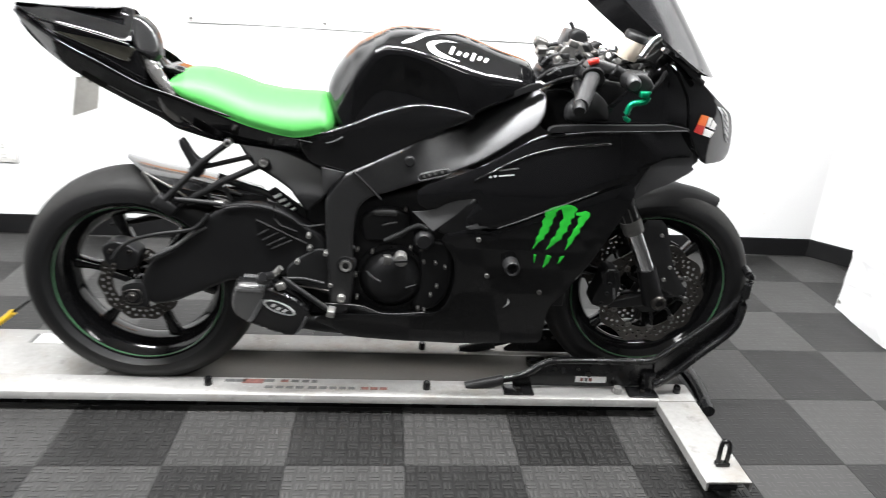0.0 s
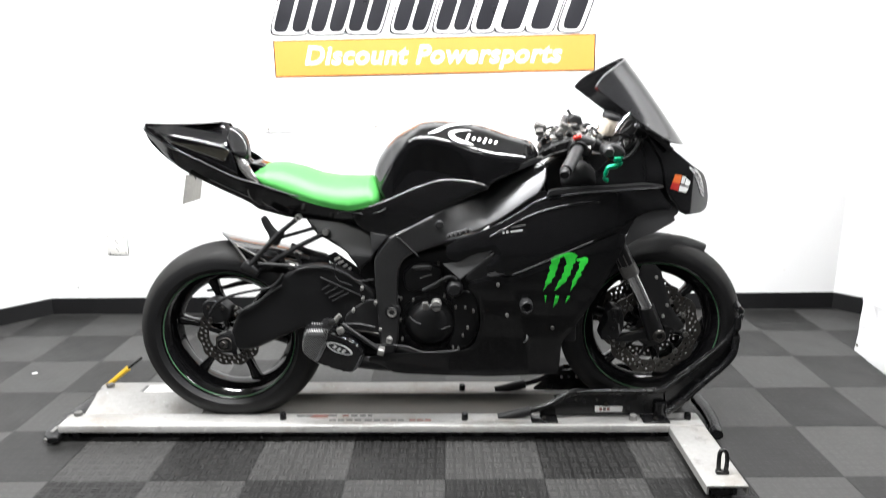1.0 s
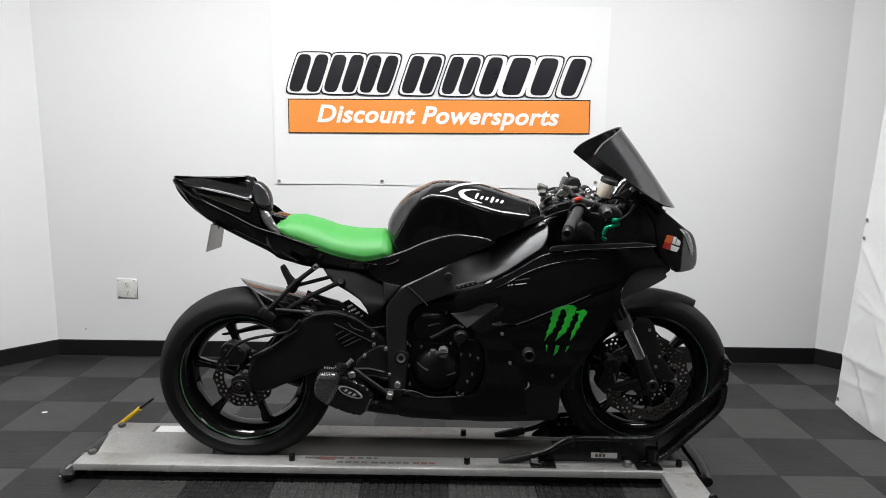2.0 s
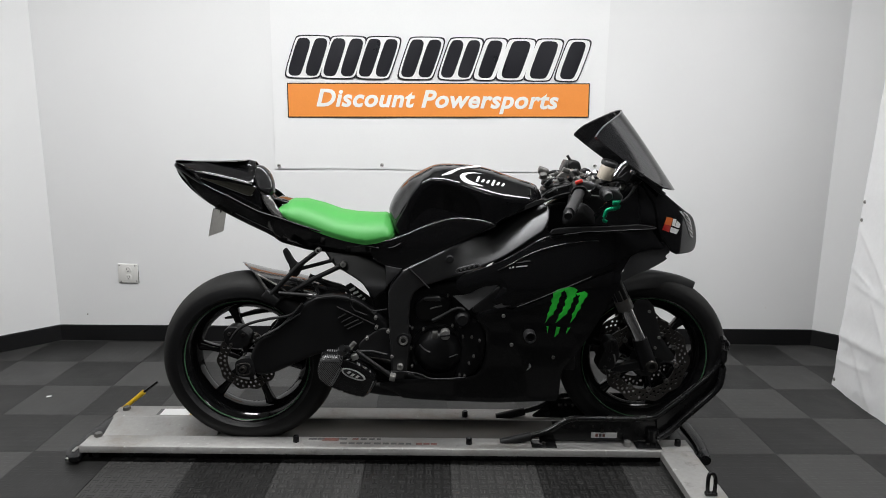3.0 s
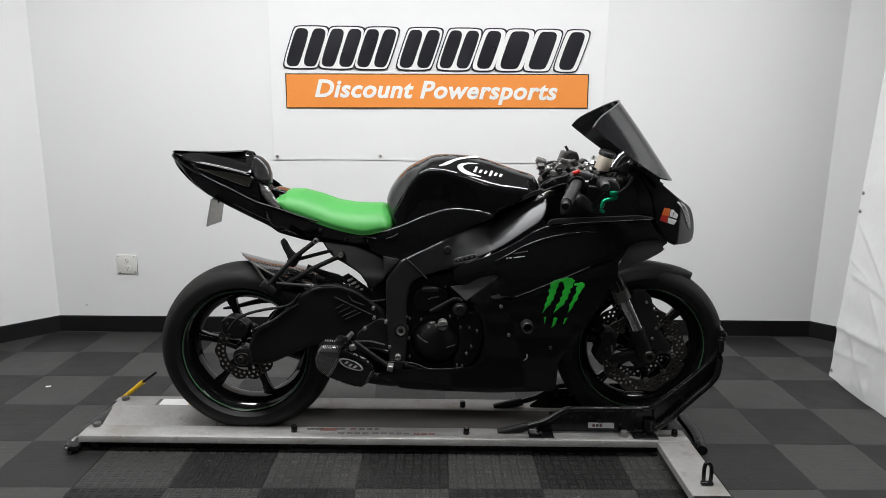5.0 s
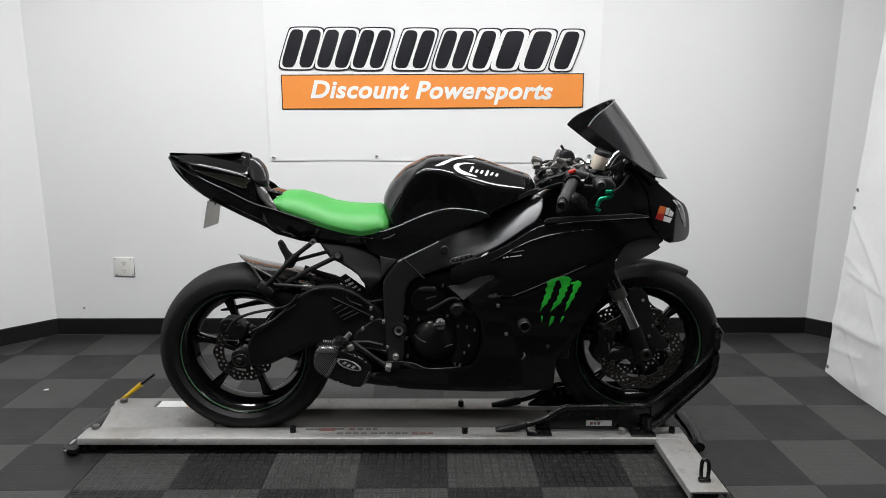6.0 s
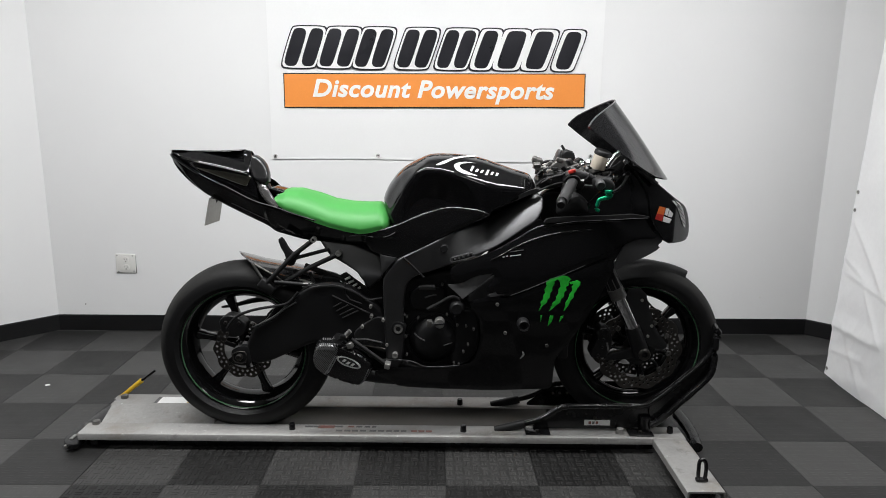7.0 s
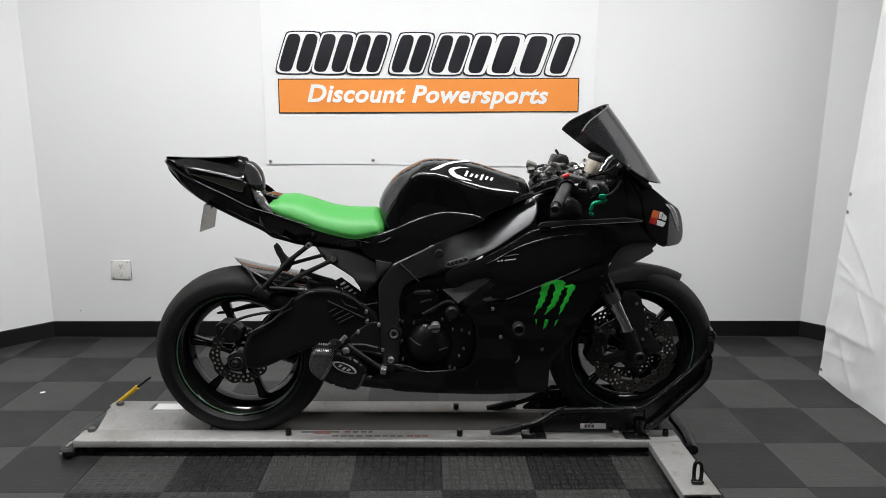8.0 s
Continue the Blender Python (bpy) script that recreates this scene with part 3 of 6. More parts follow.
NOSE = [(0.606, 1.050), (0.640, 1.030), (0.676, 0.998), (0.726, 0.963), (0.785, 0.920), (0.829, 0.893), (0.850, 0.855), (0.861, 0.804), (0.854, 0.769), (0.818, 0.764), (0.754, 0.767), (0.711, 0.817), (0.684, 0.861), (0.670, 0.940), (0.641, 0.983)]
both("nose_cowl", NOSE, nose_side, GLOSS, "gloss black nose cowl", roll=0.004, times=1)
part("nose_core", inflate([(0.605, 0.922), (0.645, 1.018), (0.708, 0.970), (0.756, 0.946), (0.803, 0.908), (0.835, 0.882), (0.852, 0.849), (0.858, 0.802), (0.853, 0.771), (0.787, 0.756), (0.672, 0.769), (0.603, 0.826)], 0.05, 0.04, taper=lambda x, z: np.interp(x, [0.6, 0.8, 0.9], [1.0, 0.4, 0.1])), GLOSS, bike)
both("cockpit_panel", [(0.413, 0.861), (0.503, 0.946), (0.604, 1.020), (0.619, 0.868)], lambda x, z: -0.165 + 0.20 * np.maximum(0, z - 0.88), GLOSS, "black inner fairing panel", roll=0.002, times=0)
both("cockpit_panel", [(0.602, 1.022), (0.638, 0.987), (0.670, 0.942), (0.683, 0.868), (0.613, 0.868)], lambda x, z: nose_side(x, z) + 0.004, GLOSS, "black inner fairing panel", roll=0.002, times=0)
both("fairing_ledge", [(0.319, 0.848), (0.326, 0.861), (0.361, 0.867), (0.574, 0.877), (0.607, 0.881), (0.666, 0.873), (0.664, 0.869), (0.501, 0.862), (0.362, 0.850)], -0.194, MATTE, "black ledge strip along the top of the fairing", thick=0.02, roll=0.002, times=1)


SCREEN_RIM = []


def screen():
    """Tinted arch of plastic, open to the rear, leaning back to a point."""
    b, rows = bmesh.new(), []
    top = [(0.570, 1.249), (0.662, 1.138), (0.769, 0.982)]
    side = [(0.440, 1.172), (0.568, 1.068), (0.690, 1.000)]
    n = 28
    for i in range(17):
        row = []
        for lay in (0, 1):
            for k in range(n + 1):
                u = -1 + 2 * k / n
                cut = 0.045 * max(0.0, (abs(u) - 0.80) / 0.20) ** 2.0
                s = cut + (1 - cut) * i / 16
                blend = lambda p: [(1 - s) ** 2 * p[0][j] + 2 * s * (1 - s) * p[1][j] + s * s * p[2][j] for j in (0, 1)]
                (ax, az), (nx, nz) = blend(top), blend(side)
                w = 0.185 - 0.035 * s
                h = 1 - abs(u) ** 2.2
                if i == 0 and lay == 0:
                    SCREEN_RIM.append((nx + (ax - nx) * h, u * w, nz + (az - nz) * h))
                row.append(b.verts.new((nx + (ax - nx) * h - lay * 0.004, u * (w - lay * 0.004), nz + (az - nz) * h - lay * 0.003)))
        rows.append(row)
    for a, c in zip(rows, rows[1:]):
        for k in range(n):
            b.faces.new((a[k], a[k + 1], c[k + 1], c[k]))
            b.faces.new((c[n + 1 + k], c[n + 2 + k], a[n + 2 + k], a[n + 1 + k]))
        for q in (0, n):
            b.faces.new((a[q], c[q], c[n + 1 + q], a[n + 1 + q]))
    for r in (rows[0], rows[-1]):
        for k in range(n):
            b.faces.new((r[k], r[n + 1 + k], r[n + 2 + k], r[k + 1]))
    return b


shield = part("windscreen", screen(), SMOKE, bike, "dark smoked arched windscreen")
part("screen_rim", tube(SCREEN_RIM, 0.0024, 6, 0), SEAM_GLINT, shield, "rounded grey edge of the windscreen")

# tank, seat, tail
TANK = [(-0.194, 0.805), (-0.216, 0.861), (-0.226, 0.895), (-0.222, 0.912), (-0.207, 0.947), (-0.181, 0.984), (-0.154, 1.011), (-0.115, 1.034), (-0.070, 1.056), (-0.028, 1.061), (0.064, 1.057), (0.133, 1.043), (0.213, 1.014), (0.283, 0.994), (0.298, 0.980), (0.312, 0.948), (0.290, 0.920), (0.246, 0.903), (0.157, 0.868), (0.154, 0.846), (0.019, 0.807), (-0.102, 0.796)]
TANK_TOP = [(-0.227, 0.893), (-0.207, 0.944), (-0.181, 0.982), (-0.154, 1.009), (-0.115, 1.032), (-0.070, 1.054), (-0.028, 1.059), (0.064, 1.055), (0.135, 1.041), (0.216, 1.011), (0.280, 0.990), (0.309, 0.968)]
TANK_CREASE = [(-0.226, 0.800), (-0.195, 0.862), (-0.171, 0.910), (-0.139, 0.961), (-0.104, 1.006), (-0.077, 1.020), (-0.027, 1.017), (0.024, 1.003), (0.074, 0.986), (0.112, 0.973), (0.176, 0.957), (0.293, 0.945)]


def tank_half(x, z, d):
    """Upright knee sides, a crease, then flat slanting facets that round over at the top and the back."""
    zc = np.interp(x, [p[0] for p in TANK_CREASE], [p[1] for p in TANK_CREASE])
    zt = np.interp(x, [p[0] for p in TANK_TOP], [p[1] for p in TANK_TOP]) + 0.004
    up = z - zc
    t = np.clip(0.5 * (up + np.sqrt(up * up + 0.007 ** 2)) / np.maximum(zt - zc, 0.004), 0, 1)
    w = np.interp(x, [-0.245, -0.150, -0.03, 0.12, 0.26, 0.34], [0.070, 0.128, 0.145, 0.140, 0.105, 0.060])
    knee = 0.018 * np.exp(-((x + 0.02) / 0.10) ** 2) * np.clip((zc - z) / 0.10, 0, 1)
    rim = np.sqrt(np.clip(1 - (1 - np.minimum(d / 0.014, 1)) ** 2, 0, 1))
    return (w - knee) * (1 - 0.60 * t) * np.sqrt(1 - np.clip((t - 0.72) / 0.28, 0, 1) ** 2.4) * rim


part("fuel_tank", body(TANK, tank_half, 0.0065), GLOSS, bike, "gloss black fuel tank with white markings")
COVER = [(-0.289, 0.776), (-0.251, 0.798), (-0.166, 0.828), (-0.094, 0.863), (-0.025, 0.886), (0.019, 0.892), (0.076, 0.887), (0.120, 0.880), (0.149, 0.865), (0.115, 0.850), (0.018, 0.800), (-0.078, 0.750), (-0.151, 0.716), (-0.174, 0.706), (-0.228, 0.719), (-0.261, 0.729)]
# Two thin pale tubes paint the highlight streaks on the cover.
for o in ([(-0.333, 0.782), (-0.301, 0.788), (-0.251, 0.781)], [(-0.216, 0.782), (-0.194, 0.788), (-0.176, 0.800)]):
    part("cover_edge", tube([(x, -0.1425 + 0.10 * max(0, -0.1 - x), z) for x, z in o], (0.0010, 0.0016), 6, 2), SEAM_GLINT, bike, "pale highlight streak painted on the cover's edge")
both("side_cover", COVER, lambda x, z: -0.140 + 0.10 * np.maximum(0, -0.1 - x), CARBOND, "carbon-look black cover below the tank", roll=0.007, thick=0.03)
SEAT = [(-0.599, 0.907), (-0.583, 0.921), (-0.562, 0.932), (-0.515, 0.932), (-0.456, 0.917), (-0.398, 0.896), (-0.339, 0.887), (-0.279, 0.885), (-0.236, 0.886), (-0.216, 0.872), (-0.200, 0.852), (-0.188, 0.832), (-0.190, 0.820), (-0.212, 0.810), (-0.252, 0.797), (-0.290, 0.791), (-0.340, 0.798), (-0.419, 0.818), (-0.498, 0.843), (-0.567, 0.872), (-0.592, 0.892)]


SEAT_TOP = [(-0.599, 0.907), (-0.583, 0.921), (-0.562, 0.932), (-0.515, 0.932), (-0.456, 0.917), (-0.398, 0.896), (-0.339, 0.887), (-0.279, 0.885), (-0.236, 0.886), (-0.216, 0.872), (-0.200, 0.852), (-0.186, 0.828)]
SEAT_LOW = [(-0.599, 0.903), (-0.592, 0.892), (-0.567, 0.872), (-0.498, 0.843), (-0.419, 0.818), (-0.340, 0.798), (-0.290, 0.791), (-0.252, 0.797), (-0.212, 0.810), (-0.186, 0.824)]


def seat_half(x, z, d):
    """Wide cushion with a crisp lower edge and a domed top, rounded in plan at both ends."""
    zt, zb = [np.interp(x, [p[0] for p in q], [p[1] for p in q]) for q in (SEAT_TOP, SEAT_LOW)]
    t = np.clip((z - zb) / np.maximum(zt - zb, 0.003), 0, 1)
    w = np.interp(x, [-0.62, -0.56, -0.40, -0.30, -0.20], [0.084, 0.110, 0.137, 0.139, 0.124])
    end = np.clip((-0.196 - x) / 0.026, 0.0, 1)
    roll = np.sqrt(np.clip(1 - np.clip((t - 0.10) / 0.90, 0, 1) ** 2.0, 0, 1)) * np.sqrt(np.clip(t / 0.12, 0.96, 1))
    return w * roll * (0.55 + 0.45 * np.sqrt(1 - (1 - end) ** 2))


part("seat", body(SEAT, seat_half, 0.0055), SEATG, bike, "bright green vinyl rider seat")
TAIL = [(-0.984, 1.058), (-0.887, 1.059), (-0.780, 1.058), (-0.695, 1.065), (-0.674, 1.002), (-0.634, 0.952), (-0.593, 0.885), (-0.535, 0.852), (-0.457, 0.825), (-0.378, 0.804), (-0.289, 0.787), (-0.200, 0.808), (-0.184, 0.794), (-0.236, 0.728), (-0.300, 0.740), (-0.399, 0.745), (-0.500, 0.751), (-0.569, 0.768), (-0.603, 0.777), (-0.628, 0.800), (-0.721, 0.839), (-0.800, 0.875), (-0.871, 0.914), (-0.916, 0.950), (-0.959, 1.001)]


TAIL_CHINE = [(-0.982, 1.056), (-0.900, 1.008), (-0.840, 0.978), (-0.775, 0.950), (-0.688, 0.909), (-0.650, 0.893), (-0.574, 0.873), (-0.511, 0.850), (-0.409, 0.823), (-0.294, 0.797), (-0.196, 0.813)]
TAIL_SHOULDER = [(-0.982, 1.056), (-0.930, 1.034), (-0.889, 1.026), (-0.766, 1.005), (-0.677, 0.985), (-0.619, 0.948), (-0.570, 0.887), (-0.449, 0.831), (-0.294, 0.796)]


def tail_width(x):
    return np.interp(x, [-0.97, -0.86, -0.62, -0.35, -0.10], [0.022, 0.070, 0.112, 0.128, 0.135])


def line_at(line, x):
    return np.interp(x, [p[0] for p in line], [p[1] for p in line])


def tail_low(x, z):
    c = np.polyfit([p[0] for p in TAIL_CHINE], [p[1] for p in TAIL_CHINE], 3)
    return -(tail_width(x) - 0.60 * np.maximum(-0.01, np.polyval(c, x) - z))


def tail_mid(x, z):
    return -(tail_width(x) - 0.016)


def tail_high(x, z):
    return -(tail_width(x) - 0.010 - 1.1 * np.maximum(0, z - line_at(TAIL_SHOULDER, x)))


part("tail_core", inflate(TAIL, 0.050, 0.03, step=0.012, taper=lambda x, z: tail_width(x) / 0.13), GLOSS, bike)
both("tail_fairing", TAIL_CHINE + [(-0.181, 0.799), (-0.231, 0.739), (-0.293, 0.748), (-0.392, 0.751), (-0.500, 0.755), (-0.569, 0.773), (-0.603, 0.781), (-0.628, 0.804), (-0.721, 0.843), (-0.800, 0.879), (-0.871, 0.917), (-0.916, 0.953), (-0.959, 1.004)], tail_low, GLOSS, "gloss black lower tail panel", roll=0.011, times=1)
both("tail_cowl", [(-0.984, 1.061), (-0.899, 1.059), (-0.802, 1.059), (-0.692, 1.067), (-0.681, 1.027), (-0.679, 0.985), (-0.766, 1.006), (-0.889, 1.027), (-0.930, 1.035)], tail_high, GLOSS, "gloss black upper tail cowl", roll=0.005, times=1)
both("tail_duct", [(-0.927, 1.031), (-0.889, 1.024), (-0.766, 1.003), (-0.678, 0.983), (-0.664, 0.970), (-0.652, 0.930), (-0.648, 0.891), (-0.688, 0.906), (-0.775, 0.947), (-0.840, 0.975), (-0.900, 1.005)], tail_mid, GLOSS, "recessed side duct of the tail", roll=0.003, times=1)
both("cowl_foot", [(-0.668, 0.974), (-0.629, 0.949), (-0.604, 0.920), (-0.571, 0.874), (-0.606, 0.883), (-0.640, 0.916), (-0.658, 0.950)], lambda x, z: -(0.114 - 0.50 * (z - 0.875)), FOOT, "sloping pale grey foot of the seat cowl", roll=0.003, step=0.007, times=1)
part("tail_deck", from_lists([(x, y, z + 0.0005 * (1 - abs(u))) for x, z in [(-0.974, 1.057), (-0.910, 1.057), (-0.801, 1.057), (-0.713, 1.064)] for u in (-1, -0.5, 0, 0.5, 1) for y in (u * max(0.012, float(tail_width(x)) - 0.045),)],
                             [(i * 5 + k, i * 5 + k + 1, i * 5 + k + 6, i * 5 + k + 5) for i in range(3) for k in range(4)]), GLOSS, bike)
part("seat_cowl_pad", sheet([(-0.682, 1.040), (-0.676, 1.050), (-0.658, 1.045), (-0.640, 1.030), (-0.627, 1.012), (-0.617, 0.984), (-0.616, 0.958), (-0.626, 0.944), (-0.648, 0.955), (-0.673, 0.978), (-0.683, 1.010)], lambda x, z: -0.086 + 0.45 * np.maximum(0, z - 0.97) + 0.35 * np.maximum(0, x + 0.66), thick=0.03, roll=0.010, step=0.007), PAD, bike, "grey pad of the solo seat cowl")

# frame, subframe, swingarm
SPAR_LOW = [(0.019, 0.693), (0.135, 0.730), (0.220, 0.786), (0.266, 0.820), (0.304, 0.845), (0.322, 0.859)]
FRAME = [(-0.219, 0.642), (-0.174, 0.704), (-0.151, 0.716), (-0.078, 0.753), (0.018, 0.803), (0.115, 0.852), (0.213, 0.899), (0.300, 0.939), (0.330, 0.920), (0.324, 0.880), (0.304, 0.845), (0.266, 0.820), (0.220, 0.786), (0.172, 0.754), (0.115, 0.726), (0.019, 0.693), (-0.058, 0.664), (-0.100, 0.651), (-0.128, 0.631), (-0.143, 0.591), (-0.149, 0.505), (-0.143, 0.443), (-0.151, 0.338), (-0.175, 0.295), (-0.207, 0.316), (-0.211, 0.421), (-0.216, 0.504), (-0.218, 0.586)]


def spar_face(x, z):
    """Flat plate at the pivot; the front half leans in, gently at its lower edge and more towards its top."""
    d = np.maximum(0, z - np.interp(x, [p[0] for p in SPAR_LOW], [p[1] for p in SPAR_LOW]))
    return -0.142 + np.clip((x + 0.03) / 0.16, 0, 1) * (0.58 * d + 2.0 * d * d)


both("frame_spar", FRAME, spar_face, SPAR, "satin black aluminium frame spar", thick=0.04, roll=0.008)
part("spar_edge", tube([(x, float(spar_face(np.array([x]), np.array([z]))[0]) - 0.0002, z) for x, z in [(-0.150, 0.711), (-0.078, 0.749), (0.018, 0.799), (0.115, 0.848), (0.213, 0.895), (0.292, 0.931)]], 0.0014, 6, 1), SEAM_GLINT, bike, "thin pale line along the top edge of the frame spar")
both("subframe", [(-0.459, 0.774), (-0.422, 0.766), (-0.349, 0.755), (-0.265, 0.726), (-0.228, 0.711), (-0.219, 0.677), (-0.223, 0.632), (-0.249, 0.615), (-0.265, 0.594), (-0.296, 0.635), (-0.308, 0.653), (-0.374, 0.691), (-0.407, 0.704)], lambda x, z: -0.125 + 0.45 * np.maximum(0, z - 0.64), SATIN, "satin black subframe", thick=0.03, roll=0.008)
SWING = [(-0.707, 0.387), (-0.677, 0.450), (-0.614, 0.480), (-0.573, 0.520), (-0.511, 0.584), (-0.471, 0.605), (-0.428, 0.614), (-0.373, 0.611), (-0.318, 0.591), (-0.251, 0.545), (-0.216, 0.514), (-0.208, 0.431), (-0.247, 0.414), (-0.377, 0.404), (-0.473, 0.394), (-0.518, 0.372), (-0.580, 0.344), (-0.625, 0.322), (-0.682, 0.313), (-0.705, 0.340)]
for side_sign, outline in ((-1, SWING), (1, [(x, min(z, 0.5 + 0.45 * (z - 0.5)) if z > 0.5 else z) for x, z in SWING])):
    part("swingarm", sheet(outline, lambda x, z: -0.125 + 0 * x, thick=0.045, roll=0.014, side=side_sign), SWINGM, bike, "thick matte black swingarm")

# ---- motorcycle: smaller parts ----
def inflated_skin(outline, half, r, taper=None, power=2.0):
    """The seen side's face of a body made by inflate, as a function for decals and fittings."""
    loops = loops_of(outline, 2, 0.011)

    def at(x, z):
        p = np.stack([np.atleast_1d(np.asarray(x, float)), np.atleast_1d(np.asarray(z, float))], 1)
        d = np.where(inside(loops, p), edge_distance(loops, p), 0)
        h = half * (1 - (1 - np.minimum(d / r, 1)) ** power) ** (1 / power)
        return -(h * taper(p[:, 0], p[:, 1]) if taper else h)
    return at


def decal(name, outline, skin, material, parent, label="", times=1, lift=0.0012):
    return part(name, sheet(outline, lambda x, z: skin(x, z) - lift, thick=0.001, roll=0.0004, step=0.006, times=times), material, parent, label)


def flat(y):
    return lambda x, z: np.full(np.shape(x), float(y))


def bar_decal(name, x, z, w, h, skin, material, parent, tilt=0.0, lean=0.0, label=""):
    c, s = math.cos(radians(tilt)), math.sin(radians(tilt))
    pts = [(-w / 2, -h / 2), (w / 2, -h / 2), (w / 2 + lean, h / 2), (-w / 2 + lean, h / 2)]
    return decal(name, [(x + a * c - b * s, z + a * s + b * c) for a, b in pts], skin, material, parent, label, times=0)


def studs(y, spots, r=0.006, material=STEEL):
    for x, z in spots:
        part("bolt", bolt(x, y, z, r), material, bike)


tank_skin = lambda x, z: -tank_half(x, z, np.full(np.shape(x), 1.0))
tail_skin = tail_mid

# plain marks on tank and fairing
tank = bpy.data.objects["fuel_tank"]
decal("sweep_mark", [(-0.046, 1.027), (-0.016, 1.040), (0.022, 1.052), (0.083, 1.057), (0.102, 1.051), (0.056, 1.051), (0.018, 1.045), (-0.012, 1.031)], tank_skin, MARK, tank, "white sweeping stripe")
decal("crescent_mark", [(0.102, 1.032), (0.064, 1.038), (0.030, 1.035), (0.019, 1.026), (0.030, 1.011), (0.057, 1.000), (0.107, 0.992), (0.072, 1.005), (0.046, 1.016), (0.038, 1.026), (0.049, 1.032), (0.072, 1.034)], tank_skin, MARK, tank, "white crescent mark")
for i, (x, z) in enumerate([(0.080, 1.017), (0.097, 1.011), (0.114, 1.008), (0.132, 1.004), (0.149, 1.001), (0.166, 0.997)]):
    bar_decal("mark_bar", x, z, 0.008, 0.018 if i in (0, 3) else 0.010, tank_skin, MARK, tank, -14, 0.005)
upper = bpy.data.objects["upper_fairing"]
lower = bpy.data.objects["lower_fairing"]
low_skin = lambda x, z: fair(x, z) + 0.004
decal("claw_mark", [(0.333, 0.654), (0.348, 0.664), (0.367, 0.668), (0.380, 0.665), (0.371, 0.659), (0.362, 0.653), (0.362, 0.643), (0.355, 0.631), (0.356, 0.621), (0.349, 0.611), (0.349, 0.598), (0.340, 0.588), (0.339, 0.578), (0.326, 0.568), (0.313, 0.548), (0.320, 0.570), (0.318, 0.578), (0.325, 0.589), (0.326, 0.603), (0.333, 0.613), (0.329, 0.625), (0.336, 0.637)], low_skin, CLAW, lower, "bright green slanted strip", lift=0.002, times=0)
decal("claw_mark", [(0.367, 0.668), (0.385, 0.673), (0.406, 0.669), (0.416, 0.661), (0.409, 0.651), (0.410, 0.640), (0.401, 0.634), (0.403, 0.622), (0.396, 0.616), (0.396, 0.602), (0.386, 0.592), (0.384, 0.580), (0.371, 0.570), (0.364, 0.562), (0.348, 0.548), (0.356, 0.566), (0.358, 0.578), (0.369, 0.588), (0.370, 0.602), (0.377, 0.610), (0.375, 0.624), (0.383, 0.635), (0.379, 0.651)], low_skin, CLAW, lower, "bright green slanted strip", lift=0.002, times=0)
decal("claw_mark", [(0.411, 0.651), (0.428, 0.654), (0.437, 0.658), (0.449, 0.652), (0.448, 0.640), (0.439, 0.630), (0.435, 0.618), (0.428, 0.611), (0.429, 0.599), (0.418, 0.587), (0.413, 0.571), (0.406, 0.561), (0.397, 0.549), (0.402, 0.569), (0.401, 0.579), (0.410, 0.593), (0.413, 0.608), (0.422, 0.620), (0.420, 0.634), (0.425, 0.644), (0.415, 0.644)], low_skin, CLAW, lower, "bright green slanted strip", lift=0.002, times=0)
for o in ([(0.318, 0.534), (0.325, 0.534), (0.322, 0.510)], [(0.352, 0.534), (0.364, 0.532), (0.359, 0.510), (0.346, 0.496)], [(0.388, 0.531), (0.398, 0.533), (0.391, 0.519), (0.384, 0.509)]):
    decal("claw_drip", o, low_skin, CLAW, lower, "small green strip", lift=0.002, times=0)
up_skin = lambda x, z: fair(x, z)
for x, z in [(0.189, 0.734), (0.200, 0.736)]:
    bar_decal("caution_mark", x, z, 0.007, 0.005, up_skin, LENS, upper, 12)
for x, z in [(0.221, 0.738), (0.236, 0.740)]:
    bar_decal("caution_mark", x, z, 0.022, 0.003, up_skin, LENS, upper, 8)
for x, z in [(0.221, 0.752), (0.243, 0.756)]:
    bar_decal("caution_mark", x, z, 0.026, 0.003, up_skin, GREYINK, upper, 8)
for x, z, m in [(0.173, 0.570, STEEL), (0.203, 0.468, STEEL), (0.347, 0.423, CAST)]:
    part("bolt", bolt(x, float(low_skin(np.array([x]), np.array([z]))[0]) + 0.001, z, 0.006), m, bike)
# Pale decal painted where a small gap shows the bright background.
decal("panel_tab", [(0.257, 0.370), (0.266, 0.384), (0.265, 0.400), (0.270, 0.396), (0.273, 0.387), (0.268, 0.380)], low_skin, LENS, bike, "small pale decal in place of a see-through gap in the fairing", times=0, lift=0.003)
part("frame_slider", lathe([(0, -0.012), (0.011, -0.012), (0.012, -0.030), (0.017, -0.032), (0.020, -0.028), (0.021, 0.02), (0.030, 0.022), (0.030, 0.03), (0, 0.03)], 24, Matrix.Translation((0.261, -0.205, 0.505))), MATTE, bike, "black plastic frame slider")

